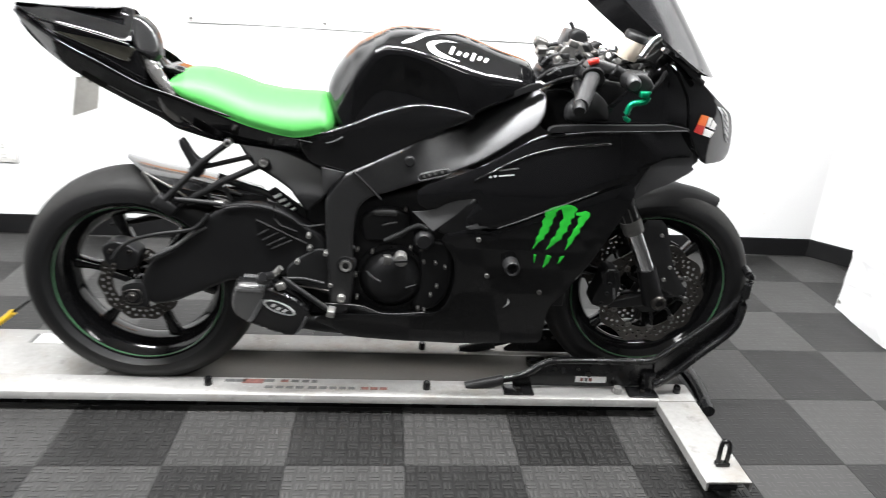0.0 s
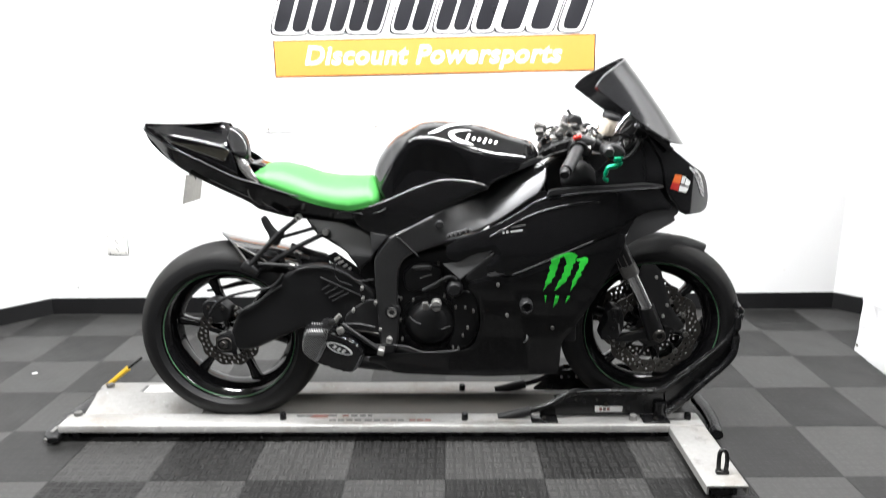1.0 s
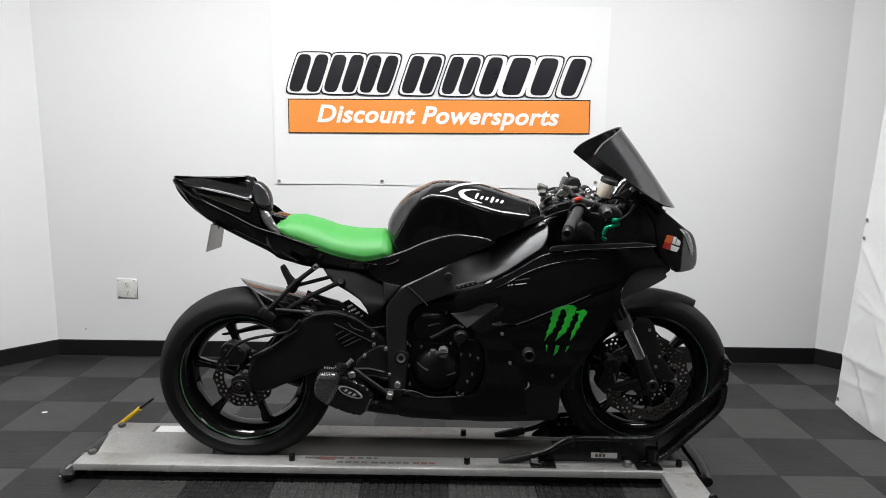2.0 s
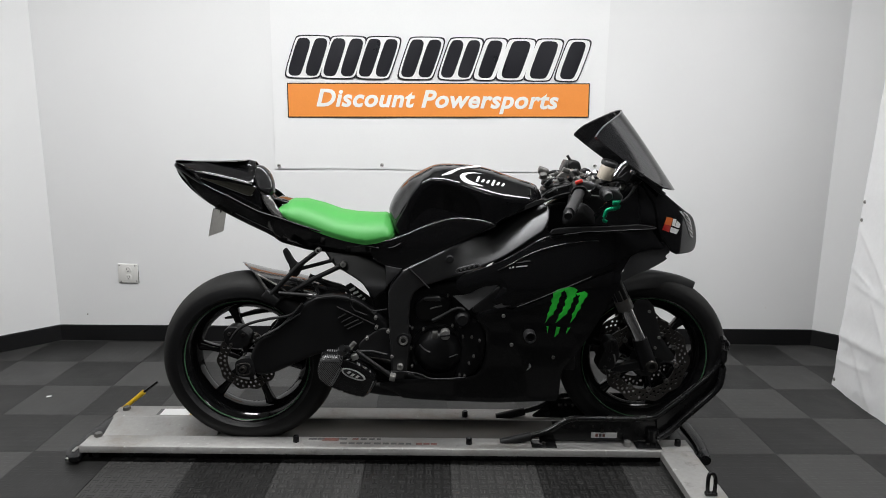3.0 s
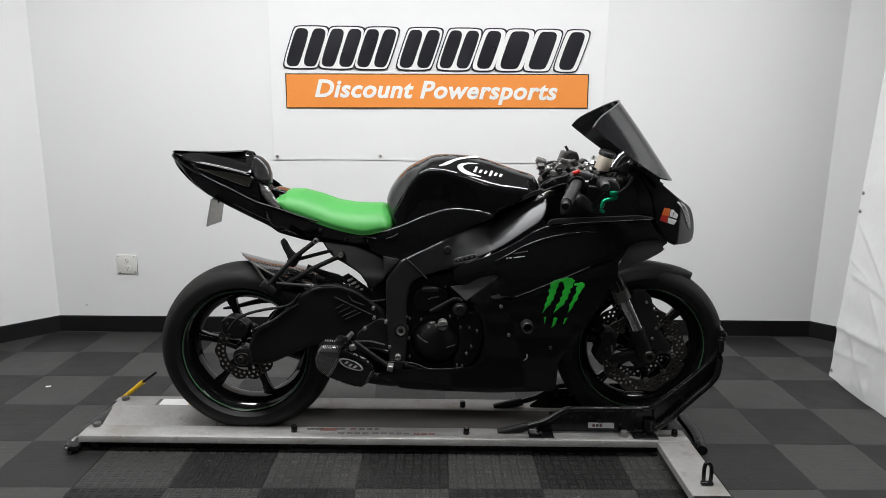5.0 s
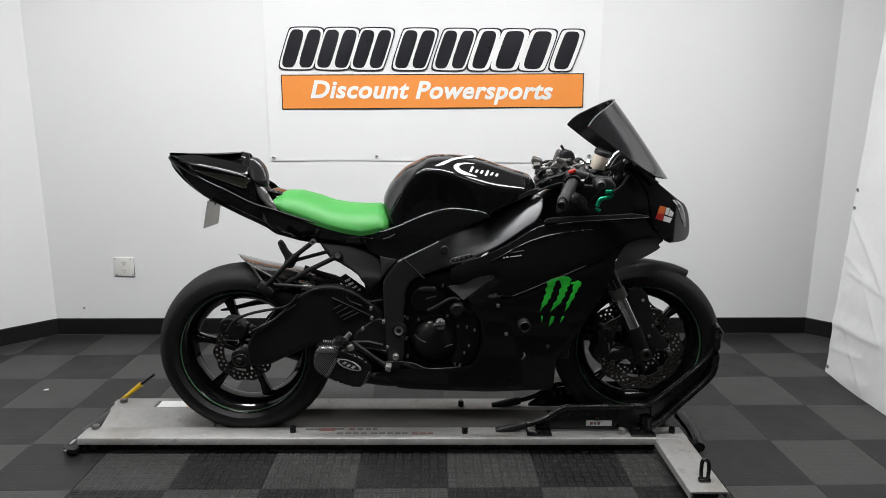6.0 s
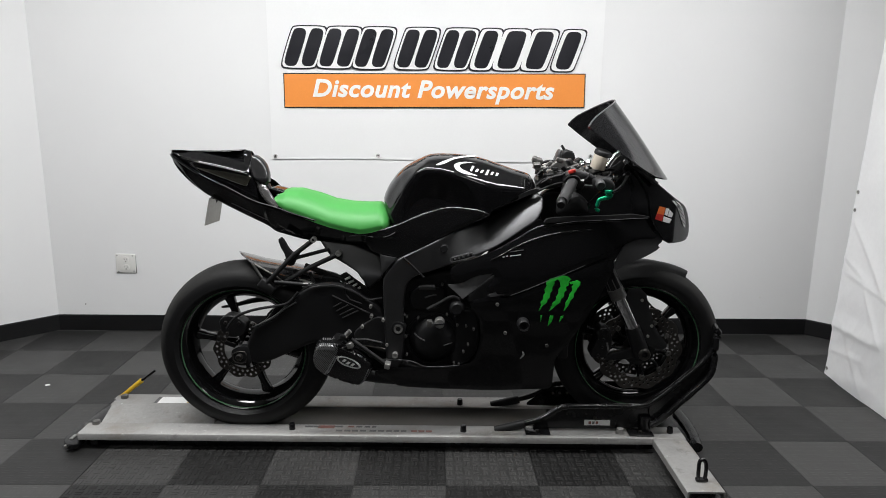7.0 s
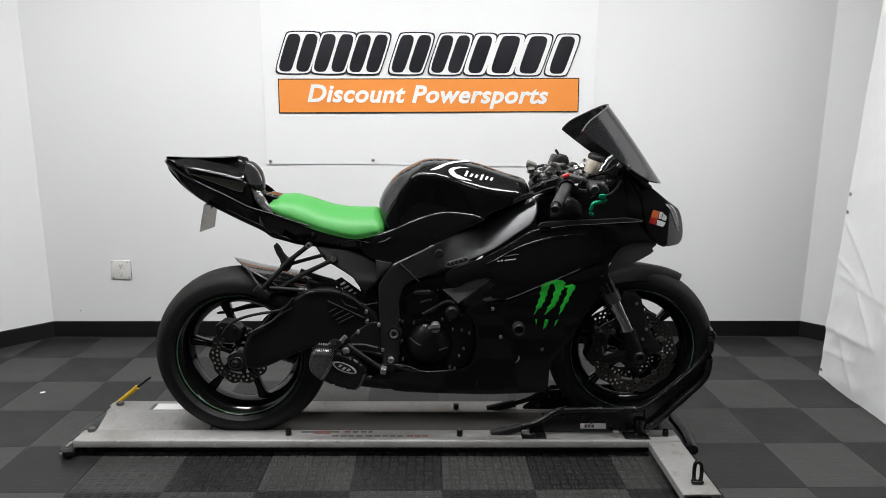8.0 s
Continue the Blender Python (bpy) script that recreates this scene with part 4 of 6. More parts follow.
# nose fittings
part("seam_edge", tube([(x, -0.1965, z) for x, z in [(0.361, 0.847), (0.426, 0.856), (0.500, 0.860), (0.574, 0.865), (0.659, 0.870)]], 0.0009, 6, 0), SEAM_GLINT, bike)
nose = bpy.data.objects["nose_cowl"]
decal("sticker", [(0.715, 0.900), (0.740, 0.894), (0.735, 0.869), (0.707, 0.876)], nose_side, ORINK, nose, "orange sticker half", times=0, lift=0.002)
decal("sticker", [(0.707, 0.876), (0.735, 0.869), (0.729, 0.847), (0.701, 0.857)], nose_side, REDINK, nose, "red sticker half", times=0, lift=0.002)
for o in ([(0.742, 0.892), (0.756, 0.889), (0.750, 0.865), (0.738, 0.869)], [(0.758, 0.885), (0.775, 0.871), (0.770, 0.858), (0.752, 0.863)], [(0.735, 0.865), (0.771, 0.852), (0.760, 0.838), (0.732, 0.847)]):
    decal("sticker_bar", o, nose_side, WHITEINK, nose, times=0, lift=0.002)
decal("headlight", [(0.762, 0.919), (0.795, 0.908), (0.816, 0.886), (0.834, 0.842), (0.838, 0.814), (0.823, 0.826), (0.806, 0.862), (0.788, 0.894)], nose_side, LENS, nose, "clear ribbed headlight lens", lift=0.003)
for k in range(5):
    x, z = [(0.791, 0.902), (0.802, 0.886), (0.812, 0.868), (0.821, 0.850), (0.828, 0.832)][k]
    bar_decal("lens_rib", x, z, 0.034, 0.003, lambda a, b: nose_side(a, b) - 0.003, GREYPL, nose, -42)
studs(-0.15, [(0.585, 1.049), (0.615, 1.043)], 0.008, CHROME)
part("screen_bracket", tube([(0.599, -0.140, 1.046), (0.634, -0.140, 1.024), (0.674, -0.140, 0.991), (0.698, -0.140, 0.976)], 0.007), MATTE, bike)
part("screen_bolt", block(-0.012, 0.012, -0.01, 0.01, -0.012, 0.012, 0.004, Matrix.Translation((0.680, -0.130, 0.999))), MATTE, bike)

# cockpit
both("tank_trim", [(0.129, 0.878), (0.209, 0.914), (0.275, 0.944), (0.304, 0.952), (0.316, 0.945), (0.267, 0.925), (0.210, 0.898), (0.146, 0.867)], -0.112, MATTE, "black trim strip below the tank", thick=0.02, roll=0.003, times=1)
part("handlebar_grip", tube([(0.407, -0.200, 0.990), (0.350, -0.335, 0.938)], 0.0175, 16, 0), GREYPL, bike, "ribbed dark grey rubber grip")
part("bar_end", lathe([(0, -0.012), (0.012, -0.012), (0.014, -0.008), (0.014, 0.012), (0, 0.012)], 16, Matrix.Translation((0.345, -0.345, 0.935)) @ pose(0, 0, 0, 25, 0, -8)), ENGINE, bike, "black bar end")
part("grip_flange", lathe([(0.016, -0.004), (0.026, -0.004), (0.026, 0.004), (0.016, 0.004)], 20, Matrix.Translation((0.403, -0.210, 0.987)) @ pose(0, 0, 0, 30, 0, -8), True), MATTE, bike)
sw = part("switch_housing", sheet([(0.382, 1.003), (0.391, 1.020), (0.414, 1.028), (0.444, 1.019), (0.470, 1.012), (0.464, 0.997), (0.420, 0.993)], -0.215, thick=0.045, roll=0.010, step=0.006), GREYPL, bike, "grey switch housing with a red switch")
part("switch", block(-0.012, 0.012, -0.006, 0.006, -0.006, 0.006, 0.003, Matrix.Translation((0.398, -0.218, 1.021)) @ pose(0, 0, 0, 0, -20, 0)), RED, sw, "red engine stop switch")
part("brake_lever", tube([(0.506, -0.300, 0.972), (0.507, -0.300, 0.956), (0.503, -0.300, 0.949), (0.478, -0.300, 0.945), (0.470, -0.300, 0.940), (0.466, -0.300, 0.924), (0.463, -0.300, 0.911), (0.474, -0.300, 0.906)], (0.0075, 0.0055), 10, 1), LEVER, bike, "green anodised folding brake lever")
part("lever_knob", block(-0.010, 0.010, -0.008, 0.008, -0.007, 0.007, 0.003, Matrix.Translation((0.498, -0.300, 0.965))), LEVER, bike)
part("lever_clamp", sheet([(0.459, 1.000), (0.487, 1.011), (0.513, 1.001), (0.528, 0.980), (0.512, 0.958), (0.483, 0.961), (0.460, 0.979)], -0.285, thick=0.05, roll=0.010, step=0.006), MATTE, bike, "black brake master cylinder")
part("master_cylinder", tube([(0.447, -0.200, 0.994), (0.522, -0.240, 0.992)], 0.016, 12, 0), ENGINE, bike)
res = part("brake_reservoir", lathe([(0, -0.024), (0.020, -0.024), (0.024, -0.018), (0.025, 0.022), (0, 0.022)], 24, Matrix.Translation((0.497, -0.160, 1.049)) @ pose(0, 0, 0, 0, 14, 0) @ pose(0, 0, 0, -78, 0, 0)), RESERV, bike, "translucent brake fluid reservoir with a black cap")
part("cap", lathe([(0, -0.008), (0.024, -0.008), (0.028, -0.004), (0.028, 0.008), (0, 0.008)], 24, Matrix.Translation((0.507, -0.160, 1.078)) @ pose(0, 0, 0, 0, 14, 0) @ pose(0, 0, 0, -78, 0, 6)), MATTE, res, "black cap")
part("reservoir_bracket", tube([(0.519, -0.180, 1.034), (0.532, -0.180, 1.056), (0.542, -0.180, 1.070), (0.556, -0.180, 1.081)], 0.009, 8), CHROME, bike, "bright metal bracket")
part("gauge_pod", block(-0.03, 0.03, -0.07, 0.07, -0.025, 0.025, 0.010, Matrix.Translation((0.623, 0.000, 1.032)) @ pose(0, 0, 0, 0, 50, 0)), MATTE, bike, "black instrument pod")
part("triple_clamp", block(-0.035, 0.035, -0.125, 0.125, -0.016, 0.016, 0.008, Matrix.Translation((0.427, 0.000, 0.974)) @ pose(0, 0, 0, 0, 24, 0)), ENGINE, bike, "black upper triple clamp")
for s in (-1, 1):
    part("fork_cap", lathe([(0, 0), (0.012, 0), (0.013, -0.012), (0.024, -0.014), (0.026, -0.05), (0, -0.05)], 20, Matrix.Translation((0.415, s * 0.105, 0.985)) @ pose(0, 0, 0, -66, 0, 0) @ pose(0, 0, 0, 180)), STEEL, bike)
part("clip_on_bar", tube([(0.40, -0.10, 0.955), (0.385, -0.20, 0.93)], 0.013, 12, 0), ENGINE, bike)
part("clip_on_bar", tube([(0.40, 0.10, 0.955), (0.37, 0.23, 0.93)], 0.013, 12, 0), ENGINE, bike)
part("handlebar_grip", tube([(0.37, 0.23, 0.93), (0.345, 0.35, 0.905)], 0.0175, 16, 0), GREYPL, bike, "ribbed dark grey rubber grip")
part("switch_housing", block(-0.03, 0.03, -0.03, 0.03, -0.025, 0.025, 0.008, Matrix.Translation((0.441, 0.200, 1.036)) @ pose(0, 0, 0, 0, 20, 0)), GREYPL, bike, "grey left switch housing")
part("switch_stalk", tube([(0.445, 0.180, 1.058), (0.435, 0.180, 1.075), (0.429, 0.180, 1.084)], 0.005, 8), MATTE, bike)
part("clutch_perch", tube([(0.336, 0.120, 0.998), (0.363, 0.120, 1.019), (0.404, 0.120, 1.024), (0.449, 0.120, 1.016)], 0.010, 8), STEEL, bike)
part("key_switch", lathe([(0, -0.02), (0.016, -0.02), (0.020, -0.016), (0.020, 0.03), (0, 0.03)], 18, Matrix.Translation((0.385, 0.000, 1.017)) @ pose(0, 0, 0, -70, 0, 0)), ENGINE, bike, "black ignition switch")
for r, o in ((0.005, [(0.303, -0.080, 0.957), (0.329, -0.080, 0.981), (0.373, -0.080, 0.993), (0.413, -0.080, 1.005)]), (0.004, [(0.286, -0.100, 0.930), (0.343, -0.100, 0.960), (0.400, -0.100, 0.976), (0.457, -0.100, 0.969)]), (0.005, [(0.310, 0.020, 1.007), (0.334, 0.020, 1.031), (0.373, 0.020, 1.039), (0.419, 0.020, 1.016)]),
             (0.004, [(0.466, -0.140, 1.003), (0.503, -0.140, 1.013), (0.540, -0.140, 1.023), (0.575, -0.140, 1.014), (0.562, -0.140, 0.976)]), (0.005, [(0.547, -0.170, 0.951), (0.574, -0.170, 0.970), (0.590, -0.170, 1.004)]), (0.004, [(0.331, -0.060, 0.926), (0.379, -0.060, 0.936), (0.429, -0.060, 0.917), (0.428, -0.060, 0.858)])):
    part("cable", tube(o, r, 8, 3), MATTE, bike)
for k, (c, m) in enumerate(zip([(0.309, -0.050, 1.020), (0.322, -0.050, 0.989), (0.338, -0.050, 0.970), (0.358, -0.050, 1.001), (0.388, -0.050, 0.998), (0.464, -0.050, 1.030), (0.484, -0.050, 1.018), (0.508, -0.050, 1.015)], (STEEL, GREYPL, ENGINE, STEEL, GREYPL, CHROME, STEEL, GREYPL))):
    part("clamp_fitting", block(-0.011, 0.011, -0.014, 0.014, -0.009, 0.009, 0.003, Matrix.Translation(c) @ pose(0, 0, 0, 10 * k, 25 + 17 * k, 20)), m, bike)
part("clutch_perch_body", sheet([(0.356, 1.019), (0.376, 1.040), (0.418, 1.047), (0.456, 1.033), (0.478, 1.021), (0.471, 1.000), (0.433, 0.993), (0.396, 0.982), (0.366, 0.990)], -0.03, thick=0.06, roll=0.006, step=0.006, times=1), CAST, bike, "grey cast clip-on clamp body")
part("clamp_face", sheet([(0.399, 1.017), (0.461, 1.035), (0.472, 1.020), (0.413, 0.999)], -0.045, thick=0.02, roll=0.006, step=0.006, times=1), RUST, bike)
part("switch_housing", sheet([(0.423, 1.058), (0.444, 1.071), (0.470, 1.063), (0.480, 1.033), (0.468, 1.016), (0.434, 1.020)], 0.14, thick=0.05, roll=0.010, step=0.006, times=1), MATTE, bike, "black left switch housing")
part("damper_strut", tube([(0.302, -0.020, 1.035), (0.317, -0.020, 1.002), (0.335, -0.020, 0.967)], 0.008, 10, 0), STEEL, bike, "bare metal strut")
part("damper_strut", tube([(0.314, -0.030, 1.038), (0.335, -0.030, 1.011), (0.349, -0.030, 0.976)], 0.006, 10, 0), ENGINE, bike)
part("strut_head", block(-0.018, 0.018, -0.016, 0.016, -0.011, 0.011, 0.005, Matrix.Translation((0.312, -0.020, 1.040)) @ pose(0, 0, 0, 10, 20, 0)), CAST, bike)
part("wedge_cover", sheet([(0.451, 1.038), (0.475, 1.050), (0.497, 1.026), (0.486, 1.006), (0.457, 1.002)], 0.02, thick=0.04, roll=0.006, step=0.006, times=1), MATTE, bike)
part("hose_union", lathe([(0, -0.012), (0.009, -0.012), (0.011, -0.008), (0.011, 0.012), (0, 0.012)], 14, Matrix.Translation((0.479, -0.100, 1.034)) @ pose(0, 0, 0, 40, 0, 20)), CHROME, bike)
part("hose_union", lathe([(0, -0.010), (0.008, -0.010), (0.009, 0.010), (0, 0.010)], 14, Matrix.Translation((0.495, -0.140, 1.026)) @ pose(0, 0, 0, 60, 0, -20)), STEEL, bike)
part("gauge_bezel", sheet([(0.542, 1.027), (0.555, 1.061), (0.569, 1.077), (0.593, 1.066), (0.602, 1.039), (0.585, 1.012), (0.559, 1.001)], -0.11, thick=0.03, roll=0.008, step=0.006, times=1), GREYPL, bike, "grey instrument bezel")
part("fork_clamp", sheet([(0.305, 0.978), (0.347, 1.002), (0.405, 1.007), (0.426, 0.976), (0.379, 0.948), (0.320, 0.943)], -0.07, thick=0.10, roll=0.010, step=0.008, times=1), ENGINE, bike, "black upper fork clamp")
rng = random.Random(11)
for k, c in enumerate([(0.303, -0.060, 1.029), (0.314, -0.060, 1.002), (0.329, -0.060, 1.018), (0.342, -0.060, 0.983), (0.351, -0.060, 1.033), (0.368, -0.060, 1.014), (0.378, -0.060, 1.047), (0.391, -0.060, 1.022), (0.403, -0.060, 0.999), (0.411, -0.060, 1.042), (0.426, -0.060, 1.019), (0.442, -0.060, 1.003), (0.457, -0.060, 1.015), (0.472, -0.060, 0.998), (0.496, -0.060, 1.010), (0.511, -0.060, 0.998), (0.529, -0.060, 1.012), (0.546, -0.060, 1.001), (0.560, -0.060, 1.012), (0.541, -0.060, 0.979), (0.577, -0.060, 0.993), (0.585, -0.060, 1.017)]):
    size = 0.005 + 0.006 * rng.random()
    part("clamp_fitting", block(-size * 1.5, size * 1.5, -0.010, 0.010, -size, size, size * 0.35, Matrix.Translation((c[0], c[1] - 0.05 * rng.random(), c[2])) @ pose(0, 0, 0, rng.uniform(-30, 30), rng.uniform(-60, 60), rng.uniform(-30, 30))), (CAST, ENGINE, STEEL, GREYPL, CAST, MATTE)[k % 6], bike)
for o in ([(0.316, -0.120, 0.973), (0.348, -0.120, 0.992), (0.387, -0.120, 1.001), (0.402, -0.120, 1.016)], [(0.433, -0.130, 1.028), (0.466, -0.130, 1.044), (0.490, -0.130, 1.029), (0.502, -0.130, 1.003)], [(0.303, -0.100, 0.998), (0.321, -0.100, 1.017), (0.344, -0.100, 1.023)], [(0.517, -0.160, 1.024), (0.546, -0.160, 1.032), (0.567, -0.160, 1.051)]):
    part("cable", tube(o, 0.0028, 6, 2), GREYPL, bike)
part("lever_pivot", lathe([(0, -0.008), (0.012, -0.008), (0.015, -0.004), (0.015, 0.02), (0, 0.02)], 18, Matrix.Translation((0.475, -0.290, 0.986)) @ pose(0, 0, 0, 20, 0, 0)), GREYPL, bike)
part("switch_cable_boot", tube([(0.449, -0.220, 1.007), (0.472, -0.220, 0.996), (0.481, -0.220, 0.971)], 0.012, 10, 1), MATTE, bike)
part("steering_head", tube([(0.417, 0.000, 0.986), (0.486, 0.000, 0.808), (0.556, 0.000, 0.663)], 0.045, 16, 0), MATTE, bike)
both("head_cover", [(0.322, 0.924), (0.409, 0.955), (0.507, 0.956), (0.587, 0.937), (0.534, 0.833), (0.386, 0.825), (0.337, 0.815)], -0.03, MATTE, thick=0.03, roll=0.01)
part("grip_rest", inflate([(0.364, 0.906), (0.391, 0.929), (0.428, 0.949), (0.467, 0.921), (0.493, 0.864), (0.366, 0.863)], 0.03, 0.03, y0=-0.14), MATTE, bike)

# front fork, brakes, mudguard
for s in (-1, 1):
    y = s * 0.105
    a, b, c, d = [(x, y, z) for x, _, z in [(0.548, -0.105, 0.690), (0.607, -0.105, 0.572), (0.660, -0.105, 0.466), (0.700, -0.105, 0.362)]]
    part("fork_tube", tube([a, b], 0.026, 18, 0), ENGINE, bike, "black upper fork tube")
    collar = part("fork_collar", tube([Vector(a).lerp(Vector(b), 0.70), Vector(a).lerp(Vector(b), 1.0)], 0.0285, 18, 0), CAST, bike, "grey fork dust collar")
    part("collar_nut", tube([Vector(a).lerp(Vector(b), 0.40), Vector(a).lerp(Vector(b), 0.70)], 0.0265, 8, 0), CAST, collar)
    part("fork_guard", sheet([(0.632, 0.600), (0.702, 0.600), (0.732, 0.500), (0.755, 0.445), (0.802, 0.388), (0.774, 0.370), (0.715, 0.396), (0.662, 0.478)], -0.088, thick=0.004, roll=0.003, step=0.008, times=1, side=s), MATTE, bike, "black fork guard plate")
    for q in [(0.693, 0.559), (0.734, 0.464), (0.723, 0.426)]:
        part("bolt", bolt(q[0], s * 0.088 + (0.002 if s < 0 else -0.002), q[1], 0.0055), STEEL, bike)
    part("fork_slider", tube([b, c], 0.0225, 18, 0), CHROME, bike, "polished fork slider")
    part("fork_leg", tube([c, d], (0.026, 0.030), 18, 0), ENGINE, bike, "black lower fork leg")
    ax = part("axle_end", lathe([(0.0105, -0.004), (0.0105, -0.016), (0.017, -0.016), (0.021, -0.012), (0.023, 0.03), (0.0105, 0.03)], 24, Matrix.Translation((FRONT[0] + 0.001, s * 0.125, FRONT[1] + 0.004)) @ pose(0, 0, 0, 0, 0, 0 if s < 0 else 180), True), RUST if s < 0 else ENGINE, bike, "round axle end")
    part("brake_caliper", sheet([(0.541, 0.467), (0.577, 0.466), (0.589, 0.430), (0.588, 0.395), (0.570, 0.355), (0.520, 0.353), (0.513, 0.370), (0.532, 0.420)], -0.125, thick=0.06, roll=0.005, step=0.007, times=1, side=s), ENGINE, bike, "black radial brake caliper")
    part("caliper_bracket", sheet([(0.552, 0.342), (0.574, 0.360), (0.667, 0.386), (0.705, 0.396), (0.705, 0.352), (0.609, 0.337)], -0.105, thick=0.02, roll=0.006, step=0.008, side=s), ENGINE, bike)
for o in ([(0.531, 0.452), (0.539, 0.457), (0.546, 0.428), (0.539, 0.423)], [(0.549, 0.457), (0.556, 0.459), (0.562, 0.430), (0.554, 0.428)], [(0.566, 0.459), (0.574, 0.459), (0.580, 0.432), (0.572, 0.430)]):
    part("caliper_fin", sheet(o, -0.131, thick=0.02, roll=0.002, step=0.006, times=0), ENGINE, bike)
for x, z in [(0.556, 0.425), (0.553, 0.395), (0.540, 0.365)]:
    part("caliper_pin", bolt(x, -0.125, z, 0.006), MATTE, bike)
bar_decal("caliper_print", *[(0.574, 0.395)][0], 0.006, 0.036, flat(-0.1255), GREYINK, bike, 12)
studs(-0.106, [(0.560, 0.350), (0.677, 0.380)], 0.005)


def arch(cx, cz, r, a0, a1, half, drop, tip):
    """A mudguard: a curved strip round a wheel, open below, narrowing to its tip."""
    b, rows = bmesh.new(), []
    for i in range(25):
        t = radians(a0 + (a1 - a0) * i / 24)
        w = half * min(1.0, 0.45 + tip * i)
        row = []
        for lay in (0, 0.0025):
            for k in range(13):
                u = -1 + k / 6
                rr = r - drop * abs(u) ** 3 - lay + 0.010 * max(0, 1 - i / 5)
                row.append(b.verts.new((cx + rr * math.cos(t), u * w, cz + rr * math.sin(t))))
        rows.append(row)
    for a, c in zip(rows, rows[1:]):
        for k in range(12):
            b.faces.new((a[k], a[k + 1], c[k + 1], c[k]))
            b.faces.new((a[13 + k], c[13 + k], c[14 + k], a[14 + k]))
        for q in (0, 12):
            b.faces.new((a[q], c[q], c[13 + q], a[13 + q]))
    for r_ in (rows[0], rows[-1]):
        for k in range(12):
            b.faces.new((r_[k], r_[k + 1], r_[k + 14], r_[k + 13]))
    return b


part("front_mudguard", arch(*FRONT, 0.319, 58, 150, 0.070, 0.050, 0.06), MATTE, bike, "satin black front mudguard")

# rear end
hug_far = [(-0.785, 0.668), (-0.734, 0.662), (-0.682, 0.652), (-0.575, 0.635), (-0.508, 0.621), (-0.423, 0.593)]
hug_near = [(-0.711, 0.687), (-0.669, 0.666), (-0.614, 0.644), (-0.535, 0.629), (-0.472, 0.619), (-0.369, 0.608)]
hug = from_lists([(fx + (nx - fx) * u, 0.085 - 0.18 * u, fz + (nz - fz) * u + 0.022 * (1 - (2 * u - 1) ** 2)) for (fx, fz), (nx, nz) in zip(hug_far, hug_near) for u in [(0.5 + (v - 0.5) * (0.4 if fx < -0.78 else 1.0)) for v in (0, 0.12, 0.3, 0.5, 0.7, 0.88, 1)]],
                 [(i * 7 + k, i * 7 + k + 1, i * 7 + k + 8, i * 7 + k + 7) for i in range(5) for k in range(6)])
bmesh.ops.solidify(hug, geom=list(hug.faces), thickness=0.003)
part("rear_mudguard", hug, HUG, bike, "carbon fibre rear hugger")
part("hugger_side", sheet([(-0.668, 0.666), (-0.613, 0.644), (-0.535, 0.629), (-0.471, 0.620), (-0.368, 0.609), (-0.396, 0.600), (-0.456, 0.610), (-0.527, 0.617), (-0.568, 0.588), (-0.611, 0.610), (-0.641, 0.642)], -0.099, thick=0.004, roll=0.002), CARBOND, bike)
part("stay", tube([(-0.456, -0.112, 0.768), (-0.528, -0.112, 0.712), (-0.627, -0.112, 0.609)], 0.0085, 10, 0), MATTE, bike, "black rear stay")
part("stay", tube([(-0.369, -0.105, 0.718), (-0.476, -0.105, 0.666), (-0.610, -0.105, 0.587)], 0.0085, 10, 0), MATTE, bike, "black rear stay")
part("stay", tube([(-0.409, -0.100, 0.731), (-0.562, -0.100, 0.688)], 0.0065, 10, 0), MATTE, bike)
part("passenger_peg", sheet([(-0.584, 0.762), (-0.574, 0.771), (-0.563, 0.759), (-0.550, 0.733), (-0.533, 0.715), (-0.507, 0.721), (-0.520, 0.697), (-0.535, 0.669), (-0.556, 0.672), (-0.561, 0.709), (-0.574, 0.733)], -0.105, thick=0.02, roll=0.004, step=0.006, times=1), MATTE, bike, "folded passenger peg")
part("stay_clamp", block(-0.03, 0.03, -0.02, 0.02, -0.018, 0.018, 0.006, Matrix.Translation((-0.627, -0.100, 0.596)) @ pose(0, 0, 0, 0, 40, 0)), MATTE, bike)
part("stay", tube([(-0.678, -0.100, 0.679), (-0.649, -0.100, 0.630), (-0.626, -0.100, 0.600)], 0.0055, 8), CAST, bike, "grey hugger strut")
part("stay", tube([(-0.671, -0.100, 0.675), (-0.601, -0.100, 0.635), (-0.574, -0.100, 0.615)], 0.0035, 8), CAST, bike, "grey hugger strut")
part("chain_guard", tube([(-0.862, 0.100, 0.456), (-0.813, 0.100, 0.464), (-0.732, 0.100, 0.487), (-0.671, 0.100, 0.495)], (0.004, 0.014), 8, 1), MATTE, bike, "pointed black chain guard")
studs(-0.115, [(-0.458, 0.767), (-0.373, 0.720)], 0.010)
studs(-0.112, [(-0.217, 0.713), (-0.259, 0.622)], 0.008)
